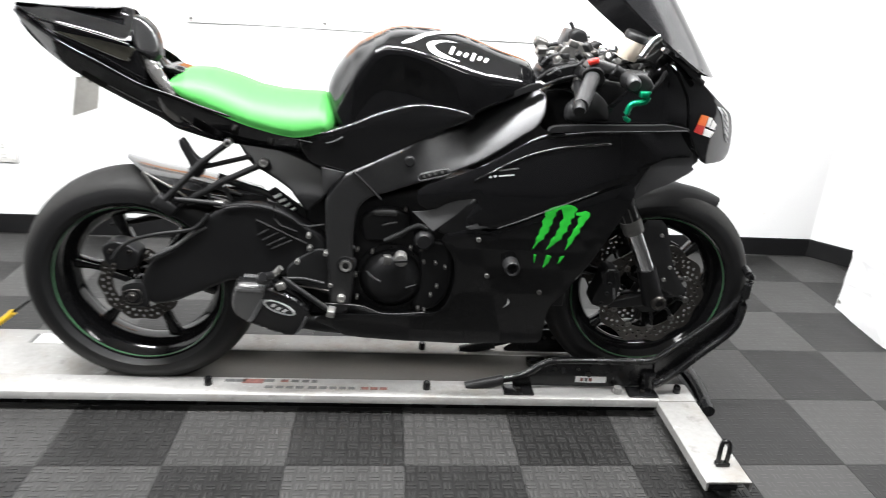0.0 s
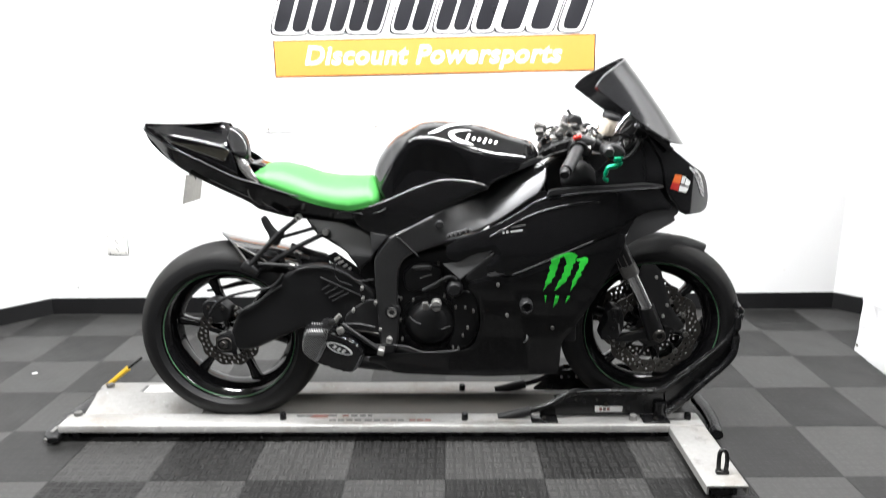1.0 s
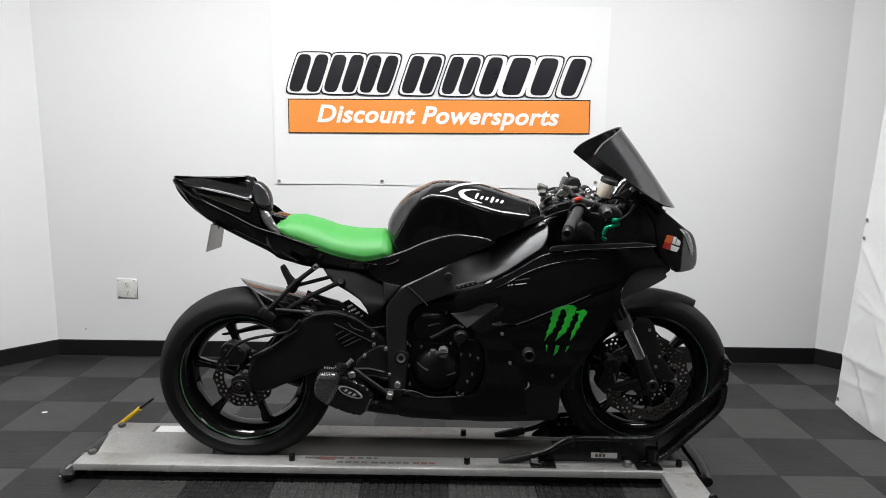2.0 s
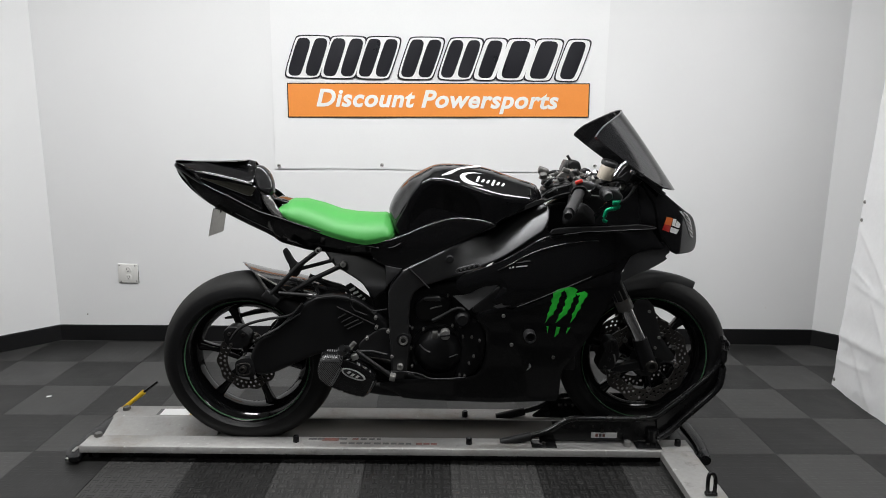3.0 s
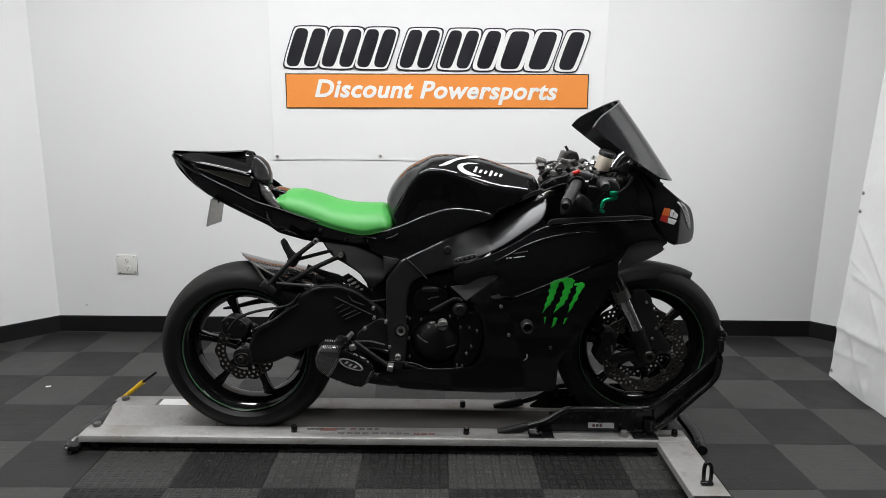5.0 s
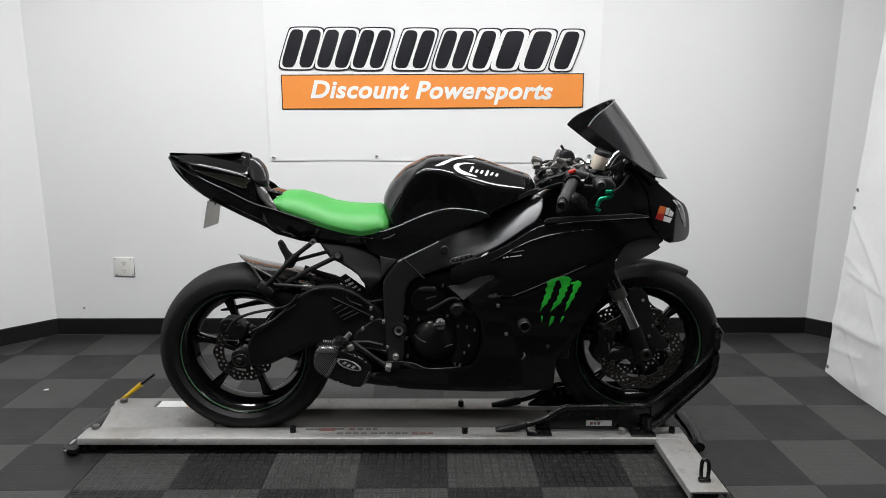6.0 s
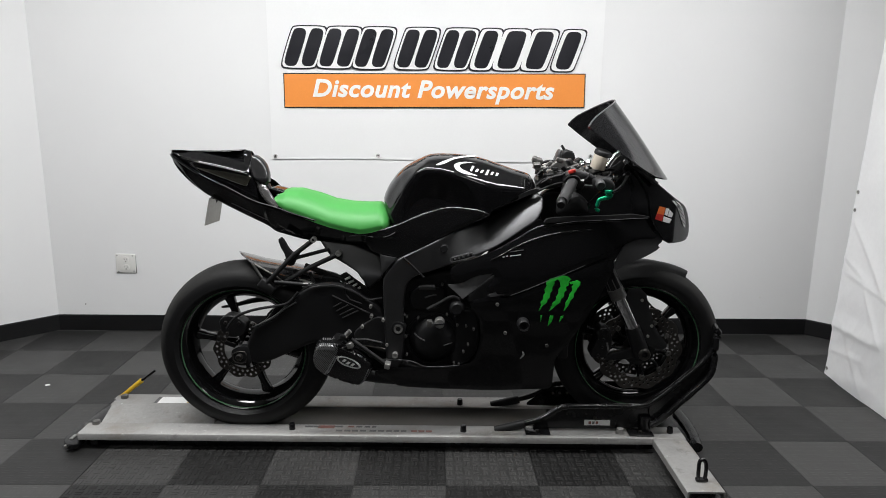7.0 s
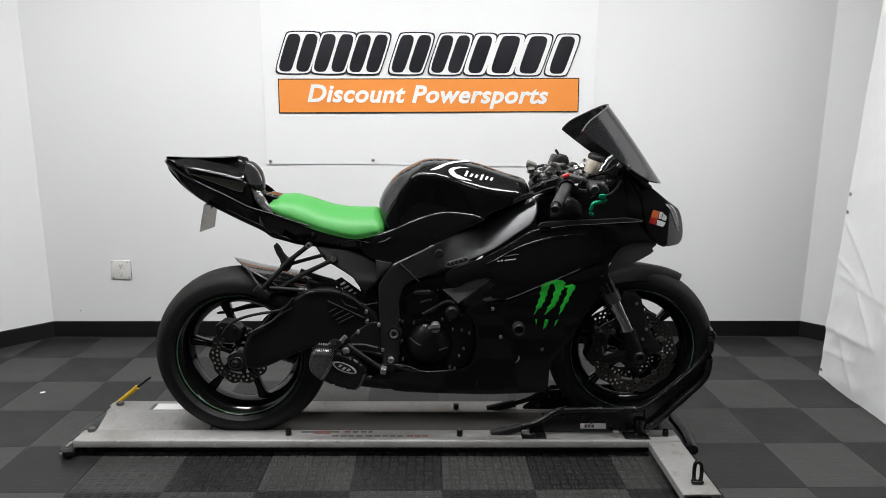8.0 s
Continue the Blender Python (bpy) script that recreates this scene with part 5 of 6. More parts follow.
for o, m, r in (([(-0.575, -0.090, 0.662), (-0.496, -0.090, 0.642), (-0.437, -0.090, 0.627)], GREYPL, 0.006), ([(-0.564, -0.070, 0.640), (-0.491, -0.070, 0.621), (-0.449, -0.070, 0.605)], MATTE, 0.008), ([(-0.534, -0.100, 0.624), (-0.485, -0.100, 0.616), (-0.463, -0.100, 0.608)], STEEL, 0.003), ([(-0.504, -0.050, 0.661), (-0.444, -0.050, 0.637), (-0.384, -0.050, 0.621), (-0.354, -0.050, 0.601)], MATTE, 0.010), ([(-0.598, -0.115, 0.615), (-0.531, -0.115, 0.611), (-0.476, -0.115, 0.606)], MATTE, 0.007), ([(-0.533, -0.100, 0.656), (-0.515, -0.100, 0.612)], MATTE, 0.006), ([(-0.478, -0.100, 0.649), (-0.463, -0.100, 0.612)], MATTE, 0.006)):
    part("guard_strip", tube(o, r, 8, 1), m, bike)
part("brake_switch", block(-0.012, 0.012, -0.01, 0.01, -0.008, 0.008, 0.003, Matrix.Translation((-0.491, -0.110, 0.606))), STEEL, bike)
part("brake_hose", tube([(-0.769, -0.128, 0.447), (-0.747, -0.128, 0.481), (-0.710, -0.128, 0.506), (-0.646, -0.128, 0.524), (-0.570, -0.128, 0.535), (-0.542, -0.128, 0.547), (-0.514, -0.128, 0.583)], 0.005, 8, 3), MATTE, bike)
part("brake_hose", tube([(-0.677, -0.128, 0.453), (-0.612, -0.128, 0.483), (-0.571, -0.128, 0.516), (-0.523, -0.128, 0.546)], 0.003, 8, 2), GREYPL, bike)
part("rear_caliper", sheet([(-0.804, 0.470), (-0.773, 0.492), (-0.733, 0.482), (-0.704, 0.457), (-0.714, 0.418), (-0.757, 0.405), (-0.795, 0.422)], -0.11, thick=0.05, roll=0.005, step=0.007, times=1), ENGINE, bike, "weathered rear brake caliper")
studs(-0.112, [(-0.778, 0.464), (-0.730, 0.463), (-0.774, 0.424), (-0.688, 0.457)], 0.006, RUST)
axle = part("axle_block", sheet([(-0.759, 0.366), (-0.735, 0.378), (-0.695, 0.382), (-0.687, 0.310), (-0.735, 0.308), (-0.759, 0.320)], -0.1275, thick=0.03, roll=0.003, step=0.008), ENGINE, bike, "axle adjuster block")
part("adjuster_frame", tube([(-0.751, -0.137, 0.356), (-0.749, -0.137, 0.327), (-0.721, -0.137, 0.321), (-0.702, -0.137, 0.330), (-0.703, -0.137, 0.363), (-0.726, -0.137, 0.367), (-0.751, -0.137, 0.356)], 0.0024, 8, 1), RUST, axle)
part("axle_nut", lathe([(0.004, -0.002), (0.005, -0.010), (0.010, -0.010), (0.012, -0.006), (0.012, 0.01), (0.004, 0.01)], 18, Matrix.Translation((-0.729, -0.134, 0.343)), True), RUST, axle, "dull axle nut")
for o in ([(-0.396, -0.127, 0.572), (-0.267, -0.127, 0.510)], [(-0.391, -0.127, 0.531), (-0.365, -0.127, 0.547)], [(-0.381, -0.127, 0.516), (-0.341, -0.127, 0.539)], [(-0.370, -0.127, 0.502), (-0.322, -0.127, 0.527)], [(-0.360, -0.127, 0.492), (-0.306, -0.127, 0.519)], [(-0.348, -0.127, 0.621), (-0.349, -0.127, 0.564), (-0.294, -0.127, 0.544)], [(-0.480, -0.127, 0.605), (-0.426, -0.127, 0.614), (-0.372, -0.127, 0.608), (-0.313, -0.127, 0.587), (-0.278, -0.127, 0.557), (-0.223, -0.127, 0.566)]):
    part("swingarm_rib", tube(o, 0.003, 6, 1), MATTE, bike)
a, b = Vector((-0.395, 0.000, 0.642)), Vector((-0.289, 0.000, 0.524))
axis = (b - a).normalized()
side = Vector((0, 1, 0))
across = axis.cross(side)
part("slotted_guard", sheet([(-0.376, 0.630), (-0.357, 0.641), (-0.282, 0.585), (-0.274, 0.533), (-0.298, 0.533), (-0.334, 0.574)], -0.062, thick=0.004, roll=0.002, step=0.008, times=0,
     holes=[[(-0.362, 0.616), (-0.344, 0.624), (-0.340, 0.618), (-0.358, 0.609)], [(-0.350, 0.603), (-0.332, 0.612), (-0.328, 0.606), (-0.346, 0.597)], [(-0.338, 0.589), (-0.320, 0.600), (-0.316, 0.593), (-0.334, 0.583)], [(-0.326, 0.576), (-0.308, 0.587), (-0.304, 0.581), (-0.322, 0.570)]]), MATTE, bike, "black slotted guard plate")
for o in ([(-0.359, -0.066, 0.615), (-0.341, -0.066, 0.624)], [(-0.347, -0.066, 0.603), (-0.329, -0.066, 0.611)], [(-0.335, -0.066, 0.588), (-0.317, -0.066, 0.599)], [(-0.323, -0.066, 0.576), (-0.305, -0.066, 0.587)]):
    part("spring_coil", tube(o, 0.0042, 8, 0), WHITEINK, bike, "white spring coil behind the guard")
part("inner_fender", sheet([(-0.279, 0.602), (-0.222, 0.623), (-0.202, 0.476), (-0.274, 0.492)], -0.07, thick=0.14, roll=0.01), MATTE, bike)
part("battery_tray", sheet([(-0.300, 0.590), (-0.292, 0.640), (-0.235, 0.735), (-0.120, 0.740), (-0.110, 0.560), (-0.270, 0.540)], -0.03, thick=0.10, roll=0.01), MATTE, bike, "black inner tray behind the frame")
part("plate_holder", tube([(-0.826, 0.020, 0.908), (-0.845, 0.030, 0.878)], 0.014, 8, 0), MATTE, bike)
n0, n1 = [Vector(p) for p in [(-0.834, -0.045, 0.898), (-0.856, -0.045, 0.799)]]
f0, f1 = [Vector(p) for p in [(-0.834, 0.085, 0.869), (-0.848, 0.085, 0.796)]]
pl = from_lists([tuple(p) for p in (n0, f0, n0.lerp(n1, 0.9) + (f1 - n1) * 0.2, f1, n1, n0.lerp(n1, 0.5), f0.lerp(f1, 0.5))], [(0, 1, 6, 5), (5, 6, 3, 4)])
bmesh.ops.solidify(pl, geom=list(pl.faces), thickness=0.002)
part("plate", pl, PLATE, bike, "bent bare sheet metal plate below the tail")
decal("tail_lamp", [(-0.866, 1.004), (-0.765, 0.993), (-0.668, 0.977), (-0.690, 0.946), (-0.779, 0.975)], tail_skin, OLIVE, bpy.data.objects["tail_duct"], "smoked tail lamp lens", lift=0.003, times=0)
# Pale tubes are painted highlights along the tail panel edges; gloss ones stay black.
for o, lift, r, m in (([(-0.868, 1.003), (-0.779, 0.974), (-0.691, 0.945), (-0.684, 0.953)], 0.0, 0.0016, SEAM_GLINT), ([(-0.925, 1.033), (-0.889, 1.0255), (-0.766, 1.0045), (-0.680, 0.985)], -0.006, 0.0038, GLOSS), ([(-0.775, 0.950), (-0.744, 0.936), (-0.688, 0.909), (-0.650, 0.893), (-0.574, 0.874), (-0.511, 0.851), (-0.409, 0.824), (-0.313, 0.802)], -0.016, 0.0034, GLOSS), ([(-0.770, 0.950), (-0.744, 0.938), (-0.688, 0.911), (-0.650, 0.895), (-0.574, 0.876), (-0.511, 0.853), (-0.409, 0.826), (-0.330, 0.807)], -0.0188, 0.0013, SEAM_GLINT)):
    part("trim_line", tube([(x, float(tail_mid(x, z)) + lift - 0.001, z) for x, z in o], r, 8, 2), m, bpy.data.objects["tail_fairing"])
part("trim_line", tube([(x, -(float(tail_width(x)) - 0.60 * (float(line_at(TAIL_CHINE, x)) - z)) - 0.001, z) for x, z in [(-0.752, 0.882), (-0.690, 0.855), (-0.625, 0.828)]], 0.0014, 8, 1), SEAM_GLINT, bpy.data.objects["tail_fairing"])
part("cowl_tab", sheet([(-0.623, 0.936), (-0.599, 0.932), (-0.560, 0.921), (-0.573, 0.911), (-0.592, 0.915), (-0.604, 0.916)], -0.050, thick=0.10, roll=0.004, step=0.006), GLOSS, bike, "gloss black seat tongue")

# exhaust
CAN = [(-0.449, 0.417), (-0.376, 0.414), (-0.292, 0.382), (-0.245, 0.338), (-0.274, 0.281), (-0.300, 0.247), (-0.373, 0.269), (-0.431, 0.294), (-0.462, 0.321), (-0.466, 0.363)]
can = part("silencer", inflate(CAN, 0.052, 0.013, step=0.008, y0=-0.125, times=1), CARBOND, bike, "short carbon fibre exhaust silencer")
can_skin0 = inflated_skin(CAN, 0.052, 0.013)
can_skin = lambda x, z: can_skin0(x, z) - 0.125
decal("carbon_sleeve", [(-0.445, 0.419), (-0.375, 0.415), (-0.369, 0.395), (-0.390, 0.347), (-0.415, 0.294), (-0.429, 0.300), (-0.456, 0.323), (-0.462, 0.362)], can_skin, CARBON, can, "bare carbon weave end", lift=0.002)
decal("top_band", [(-0.446, 0.400), (-0.381, 0.399), (-0.381, 0.390), (-0.446, 0.392)], can_skin, GREYINK, can, times=0, lift=0.003)
for o in ([(-0.377, 0.370), (-0.394, 0.337), (-0.406, 0.314), (-0.415, 0.304)], [(-0.262, 0.322), (-0.274, 0.295), (-0.285, 0.274), (-0.293, 0.266)]):
    for shift in (-0.0035, 0.0035):
        part("strap", tube([(x + shift, float(can_skin(np.array([x + shift]), np.array([z]))[0]) - 0.001, z) for x, z in o], 0.0022, 8, 2), SEAM_GLINT, can, "grey edge of the clamp strap")
decal("badge", [(-0.378, 0.364), (-0.368, 0.370), (-0.346, 0.368), (-0.319, 0.358), (-0.297, 0.342), (-0.292, 0.329), (-0.304, 0.323), (-0.327, 0.327), (-0.355, 0.337), (-0.372, 0.351)], can_skin, LENS, can, "pale oval badge with dark bars", lift=0.003)
decal("badge_field", [(-0.370, 0.362), (-0.362, 0.366), (-0.344, 0.364), (-0.319, 0.354), (-0.303, 0.339), (-0.299, 0.331), (-0.307, 0.329), (-0.327, 0.333), (-0.353, 0.343), (-0.366, 0.353)], can_skin, MATTE, can, lift=0.0045)
for x, z in [(-0.352, 0.356), (-0.339, 0.347), (-0.323, 0.341)]:
    bar_decal("badge_bar", x, z, 0.009, 0.011, lambda a, b: can_skin(a, b) - 0.005, LENS, can, -25, 0.005)
part("exhaust_pipe", tube([(-0.283, -0.110, 0.277), (-0.198, -0.110, 0.265), (-0.096, -0.110, 0.267), (0.025, -0.110, 0.286)], 0.026, 14, 2), ENGINE, bike, "blackened exhaust pipe")

# engine covers and foot controls
cx, cy, cz = -0.045, -0.100, 0.409
clutch = part("clutch_cover", lathe([(0, -0.036), (0.030, -0.035), (0.056, -0.031), (0.068, -0.022), (0.074, -0.012), (0.080, -0.008), (0.084, 0.0), (0.084, 0.02), (0, 0.02)], 48, Matrix.Translation((cx, cy, cz))), ENGINE, bike, "round black clutch cover")
for k in range(9):
    t = 2 * math.pi * k / 9 + 0.2
    part("bolt", bolt(cx + 0.089 * math.cos(t), cy, cz + 0.089 * math.sin(t), 0.005), ENGINE, bike)
part("cover_rim", lathe([(0.086, -0.004), (0.098, -0.002), (0.098, 0.02), (0.086, 0.02)], 48, Matrix.Translation((cx, cy, cz)), True), ENGINE, clutch)
part("cover_rib", tube([(-0.109, -0.150, 0.447), (-0.099, -0.150, 0.435), (-0.083, -0.150, 0.424), (-0.072, -0.150, 0.420)], 0.003, 6), GREYPL, clutch)
part("cover_rib", tube([(-0.006, -0.148, 0.402), (0.010, -0.148, 0.408), (0.023, -0.148, 0.413)], 0.002, 6), GREYPL, clutch)
part("cover_rib", tube([(-0.073, -0.120, 0.567), (-0.054, -0.120, 0.574), (-0.034, -0.120, 0.578)], 0.003, 6), GREYPL, clutch)
part("oil_cap", lathe([(0, -0.014), (0.0155, -0.014), (0.0170, -0.011), (0.0170, 0.02), (0, 0.02)], 24, Matrix.Translation((-0.021, -0.145, 0.484))), STEEL, bike, "round steel oil filler cap")
part("cap_slot", block(-0.018, 0.018, -0.003, 0.003, -0.0032, 0.0032, 0.001, Matrix.Translation((-0.021, -0.159, 0.484)) @ pose(0, 0, 0, 0, -6, 0)), MATTE, bike)
part("cap_guard", block(-0.009, 0.009, -0.008, 0.01, -0.012, 0.012, 0.002, Matrix.Translation((-0.056, -0.150, 0.483))), CAST, bike)
part("cylinder_cover", sheet([(-0.133, 0.578), (-0.106, 0.603), (-0.090, 0.612), (-0.034, 0.612), (-0.015, 0.604), (0.001, 0.596), (-0.010, 0.528), (-0.077, 0.521), (-0.121, 0.521)], -0.118, thick=0.04, roll=0.010, step=0.008), ENGINE, bike, "black cylinder head cover")
part("breather_stub", tube([(-0.094, -0.124, 0.605), (-0.067, -0.126, 0.609), (-0.040, -0.124, 0.608)], 0.008, 12, 1), GREYPL, bike, "dull grey hose stub")
part("cover_lip", block(-0.028, 0.028, -0.008, 0.01, -0.006, 0.006, 0.003, Matrix.Translation((-0.064, -0.120, 0.602))), GREYPL, bike)
part("water_pump", lathe([(0, -0.02), (0.018, -0.02), (0.026, -0.010), (0.028, 0.02), (0, 0.02)], 24, Matrix.Translation((0.038, -0.120, 0.532))), ENGINE, bike)
part("side_case", sheet([(0.022, 0.518), (0.082, 0.529), (0.122, 0.499), (0.117, 0.373), (0.078, 0.319), (0.005, 0.311), (0.036, 0.393)], -0.112, thick=0.03, roll=0.012, step=0.009), ENGINE, bike)
part("sump", sheet([(-0.198, 0.326), (-0.137, 0.327), (-0.076, 0.302), (0.106, 0.313), (0.148, 0.244), (-0.178, 0.227)], -0.105, thick=0.2, roll=0.02, step=0.012), ENGINE, bike)
part("coolant_hose", tube([(-0.065, -0.122, 0.525), (-0.026, -0.122, 0.546), (0.021, -0.122, 0.575), (0.045, -0.122, 0.563)], 0.007, 10, 2), MATTE, bike)
studs(-0.124, [(-0.013, 0.616), (-0.136, 0.498), (-0.140, 0.425), (-0.136, 0.358), (0.004, 0.508), (0.032, 0.506), (0.041, 0.469), (0.072, 0.467), (0.099, 0.455), (0.080, 0.398), (0.064, 0.371), (0.031, 0.328), (0.049, 0.324), (-0.097, 0.494)], 0.0042, CAST)
studs(-0.118, [(-0.145, 0.591), (-0.145, 0.506)], 0.005, CHROME)
part("heat_hose", tube([(-0.222, -0.150, 0.349), (-0.175, -0.150, 0.348), (-0.131, -0.150, 0.346), (-0.103, -0.150, 0.338), (-0.071, -0.150, 0.322), (-0.015, -0.150, 0.323), (0.048, -0.150, 0.330)], 0.0022, 8, 2), GREYPL, bike)
part("pivot_boss", lathe([(0.0, -0.004), (0.008, -0.004), (0.0085, -0.010), (0.016, -0.012), (0.017, -0.006), (0.024, -0.006), (0.027, 0.0), (0.027, 0.02), (0, 0.02)], 28, Matrix.Translation((-0.165, -0.137, 0.460))), SATIN, bike, "swingarm pivot boss")
part("pivot_ring", lathe([(0.009, -0.012), (0.0155, -0.0135), (0.016, -0.006), (0.009, -0.006)], 24, Matrix.Translation((-0.165, -0.137, 0.460)), True), STEEL, bike, "steel pivot nut ring")
studs(-0.14, [(-0.291, 0.464), (-0.259, 0.503), (-0.218, 0.490), (-0.205, 0.400), (-0.261, 0.538)], 0.0058)
studs(-0.15, [(-0.176, 0.365)], 0.011)
part("inner_plate", sheet([(-0.379, 0.382), (-0.304, 0.396), (-0.181, 0.402), (-0.169, 0.254), (-0.286, 0.257), (-0.363, 0.313)], -0.062, thick=0.11, roll=0.006, step=0.012), MATTE, bike)
part("footrest_plate", sheet([(-0.323, 0.441), (-0.283, 0.475), (-0.231, 0.505), (-0.191, 0.470), (-0.186, 0.376), (-0.216, 0.367), (-0.276, 0.392), (-0.319, 0.404)], -0.134, thick=0.012, roll=0.004, step=0.008), MATTE, bike, "black footrest plate")
part("footrest_peg", tube([(-0.350, -0.140, 0.424), (-0.362, -0.240, 0.463)], 0.011, 12, 0), ENGINE, bike, "knurled footrest peg")
part("peg_bracket", sheet([(-0.387, 0.443), (-0.360, 0.444), (-0.348, 0.431), (-0.360, 0.421), (-0.388, 0.423)], -0.2, thick=0.03, roll=0.004, step=0.006), GREYPL, bike)
part("peg_bracket", tube([(-0.351, -0.170, 0.434), (-0.337, -0.170, 0.451), (-0.329, -0.170, 0.459)], 0.008, 8, 0), STEEL, bike)
part("peg_bracket", block(-0.011, 0.011, -0.012, 0.012, -0.010, 0.010, 0.003, Matrix.Translation((-0.330, -0.170, 0.408)) @ pose(0, 0, 0, 0, -20, 0)), STEEL, bike)
part("brake_pedal", tube([(-0.326, -0.165, 0.427), (-0.291, -0.165, 0.400), (-0.209, -0.165, 0.339)], 0.0075, 10, 0), SATIN, bike, "rear brake pedal")
part("pedal_tip", block(-0.010, 0.010, -0.02, 0.015, -0.010, 0.010, 0.003, Matrix.Translation((-0.200, -0.175, 0.339)) @ pose(0, 0, 0, 0, 12, 0)), STEEL, bike, "bare steel pedal tip")
part("pedal_rod", tube([(-0.292, -0.155, 0.401), (-0.253, -0.155, 0.397), (-0.210, -0.155, 0.389)], 0.0035, 8, 0), RUST, bike)
part("pedal_rod", tube([(-0.320, -0.155, 0.421), (-0.272, -0.155, 0.422), (-0.221, -0.155, 0.410)], 0.006, 8, 0), ENGINE, bike)

# frame details
fr = bpy.data.objects["frame_spar"]
part("frame_badge", tube([(0.022, -0.143, 0.711), (0.086, -0.143, 0.729)], 0.0095, 12, 0), ENGINE, fr, "capsule shaped badge")
part("badge_rim", tube([(0.018, -0.152, 0.702), (0.086, -0.152, 0.720), (0.098, -0.152, 0.729), (0.086, -0.152, 0.738), (0.020, -0.152, 0.720), (0.010, -0.152, 0.711), (0.018, -0.152, 0.702)], 0.0012, 6, 1), SEAM_GLINT, fr, "bright rim of the badge")
for x, z in [(0.029, 0.714), (0.042, 0.718), (0.057, 0.722), (0.074, 0.727)]:
    bar_decal("badge_bar", x, z, 0.007, 0.006, flat(-0.1528), GREYINK, fr, 12)
part("frame_cap", lathe([(0, -0.005), (0.011, -0.005), (0.014, -0.001), (0.014, 0.01), (0, 0.01)], 20, Matrix.Translation((-0.008, -0.138, 0.747))), MATTE, fr)
part("weld_seam", tube([(-0.149, -0.142, 0.715), (-0.128, -0.142, 0.698), (-0.077, -0.142, 0.646)], 0.0035, 6, 1), SATIN, fr)
both("heel_plate", [(-0.226, 0.722), (-0.171, 0.712), (-0.222, 0.652)], -0.1450, GREYPL, "grey triangular heel plate", thick=0.01, roll=0.002, times=0)

# ---- the dolly under the motorcycle ----
dolly = thing("motorcycle_dolly", 0, 0, 0, "scuffed aluminium rolling dolly with two long rails", "dolly", rz=-0.6)
HALFRAIL = [(-0.088, 0.036), (-0.088, 0.0585), (-0.0855, 0.061), (-0.004, 0.061), (0.0, 0.057), (0.0, 0.036), (-0.006, 0.036), (-0.006, 0.053), (-0.080, 0.053), (-0.082, 0.036)]


def rail(x0, x1, section, y=0.0, flip=1):
    vs = [(x, y + flip * a, b) for x in (x0, x1) for a, b in section]
    k = len(section)
    return from_lists(vs, [(i, (i + 1) % k, (i + 1) % k + k, i + k) for i in range(k)] + [tuple(range(k))[::-1], tuple(range(k, 2 * k))])


near_rail = part("rail", rail(-1.315, 0.757, HALFRAIL), ALU, dolly, "long aluminium rail with scuffs and faded print")
part("rail", rail(-1.312, 0.90, [(0.252, 0.036), (0.252, 0.057), (0.248, 0.061), (0.156, 0.061), (0.152, 0.057), (0.152, 0.036)]), ALU, dolly, "long aluminium rail")
part("under_beam", block(-1.30, 0.76, -0.062, -0.010, 0.004, 0.036, 0.003), BLACKSTEEL, dolly, "black beam under the rail")
part("under_beam", block(-1.30, 0.88, 0.165, 0.235, 0.004, 0.036, 0.003), BLACKSTEEL, dolly)
part("wheel_channel", rail(-0.885, 0.74, [(0.0008, 0.046), (0.012, 0.034), (0.030, 0.029), (0.100, 0.029), (0.125, 0.036), (0.142, 0.048), (0.1512, 0.0585), (0.1512, 0.016), (0.0008, 0.016)]), CHANNEL, dolly, "dull grey metal wheel channel")
ramp = from_lists([(x, y, z) for x in (-1.305, -0.88) for y, z in ((0.045, 0.024), (0.055, 0.028), (0.146, 0.0585), (0.151, 0.0605), (0.151, 0.030), (0.045, 0.016))],
                  [(0, 1, 7, 6), (1, 2, 8, 7), (2, 3, 9, 8), (3, 4, 10, 9), (4, 5, 11, 10), (5, 0, 6, 11), (5, 4, 3, 2, 1, 0), (6, 7, 8, 9, 10, 11)])
part("ramp_cover", ramp, ALU, dolly, "sloping aluminium cover plate over the channel")
part("cover_label", block(-1.135, -1.00, 0.168, 0.222, 0.0612, 0.0620), WHITEINK, dolly, "white paper label")
part("label_edge", block(-1.02, -1.00, 0.169, 0.190, 0.0621, 0.0625), YELLOW, dolly, "yellow corner of the label")
part("label_edge", block(-1.150, -1.137, 0.168, 0.222, 0.0612, 0.0618), GREYINK, dolly)
def prism(outline, z0, z1, bevel=0.003):
    """An upright block over an outline in plan, with softened edges."""
    k = len(outline)
    b = from_lists([(x, y, z) for z in (z0, z1) for x, y in outline], [(i, (i + 1) % k, (i + 1) % k + k, i + k) for i in range(k)] + [tuple(range(k))[::-1], tuple(range(k, 2 * k))])
    bmesh.ops.recalc_face_normals(b, faces=b.faces)
    bmesh.ops.bevel(b, geom=list(b.edges), offset=bevel, segments=2, affect="EDGES", profile=0.5)
    return b


part("cross_bar", prism([(-1.376, -0.060), (-1.360, -0.096), (-1.336, -0.118), (-1.308, -0.110), (-1.300, 0.300), (-1.346, 0.304)], 0.012, 0.032), BLACKSTEEL, dolly, "black steel cross bar")
part("cross_bar_bolt", bolt(-1.348, -0.108, 0.022, 0.006), STEEL, dolly, "steel bolt in the bar's end")


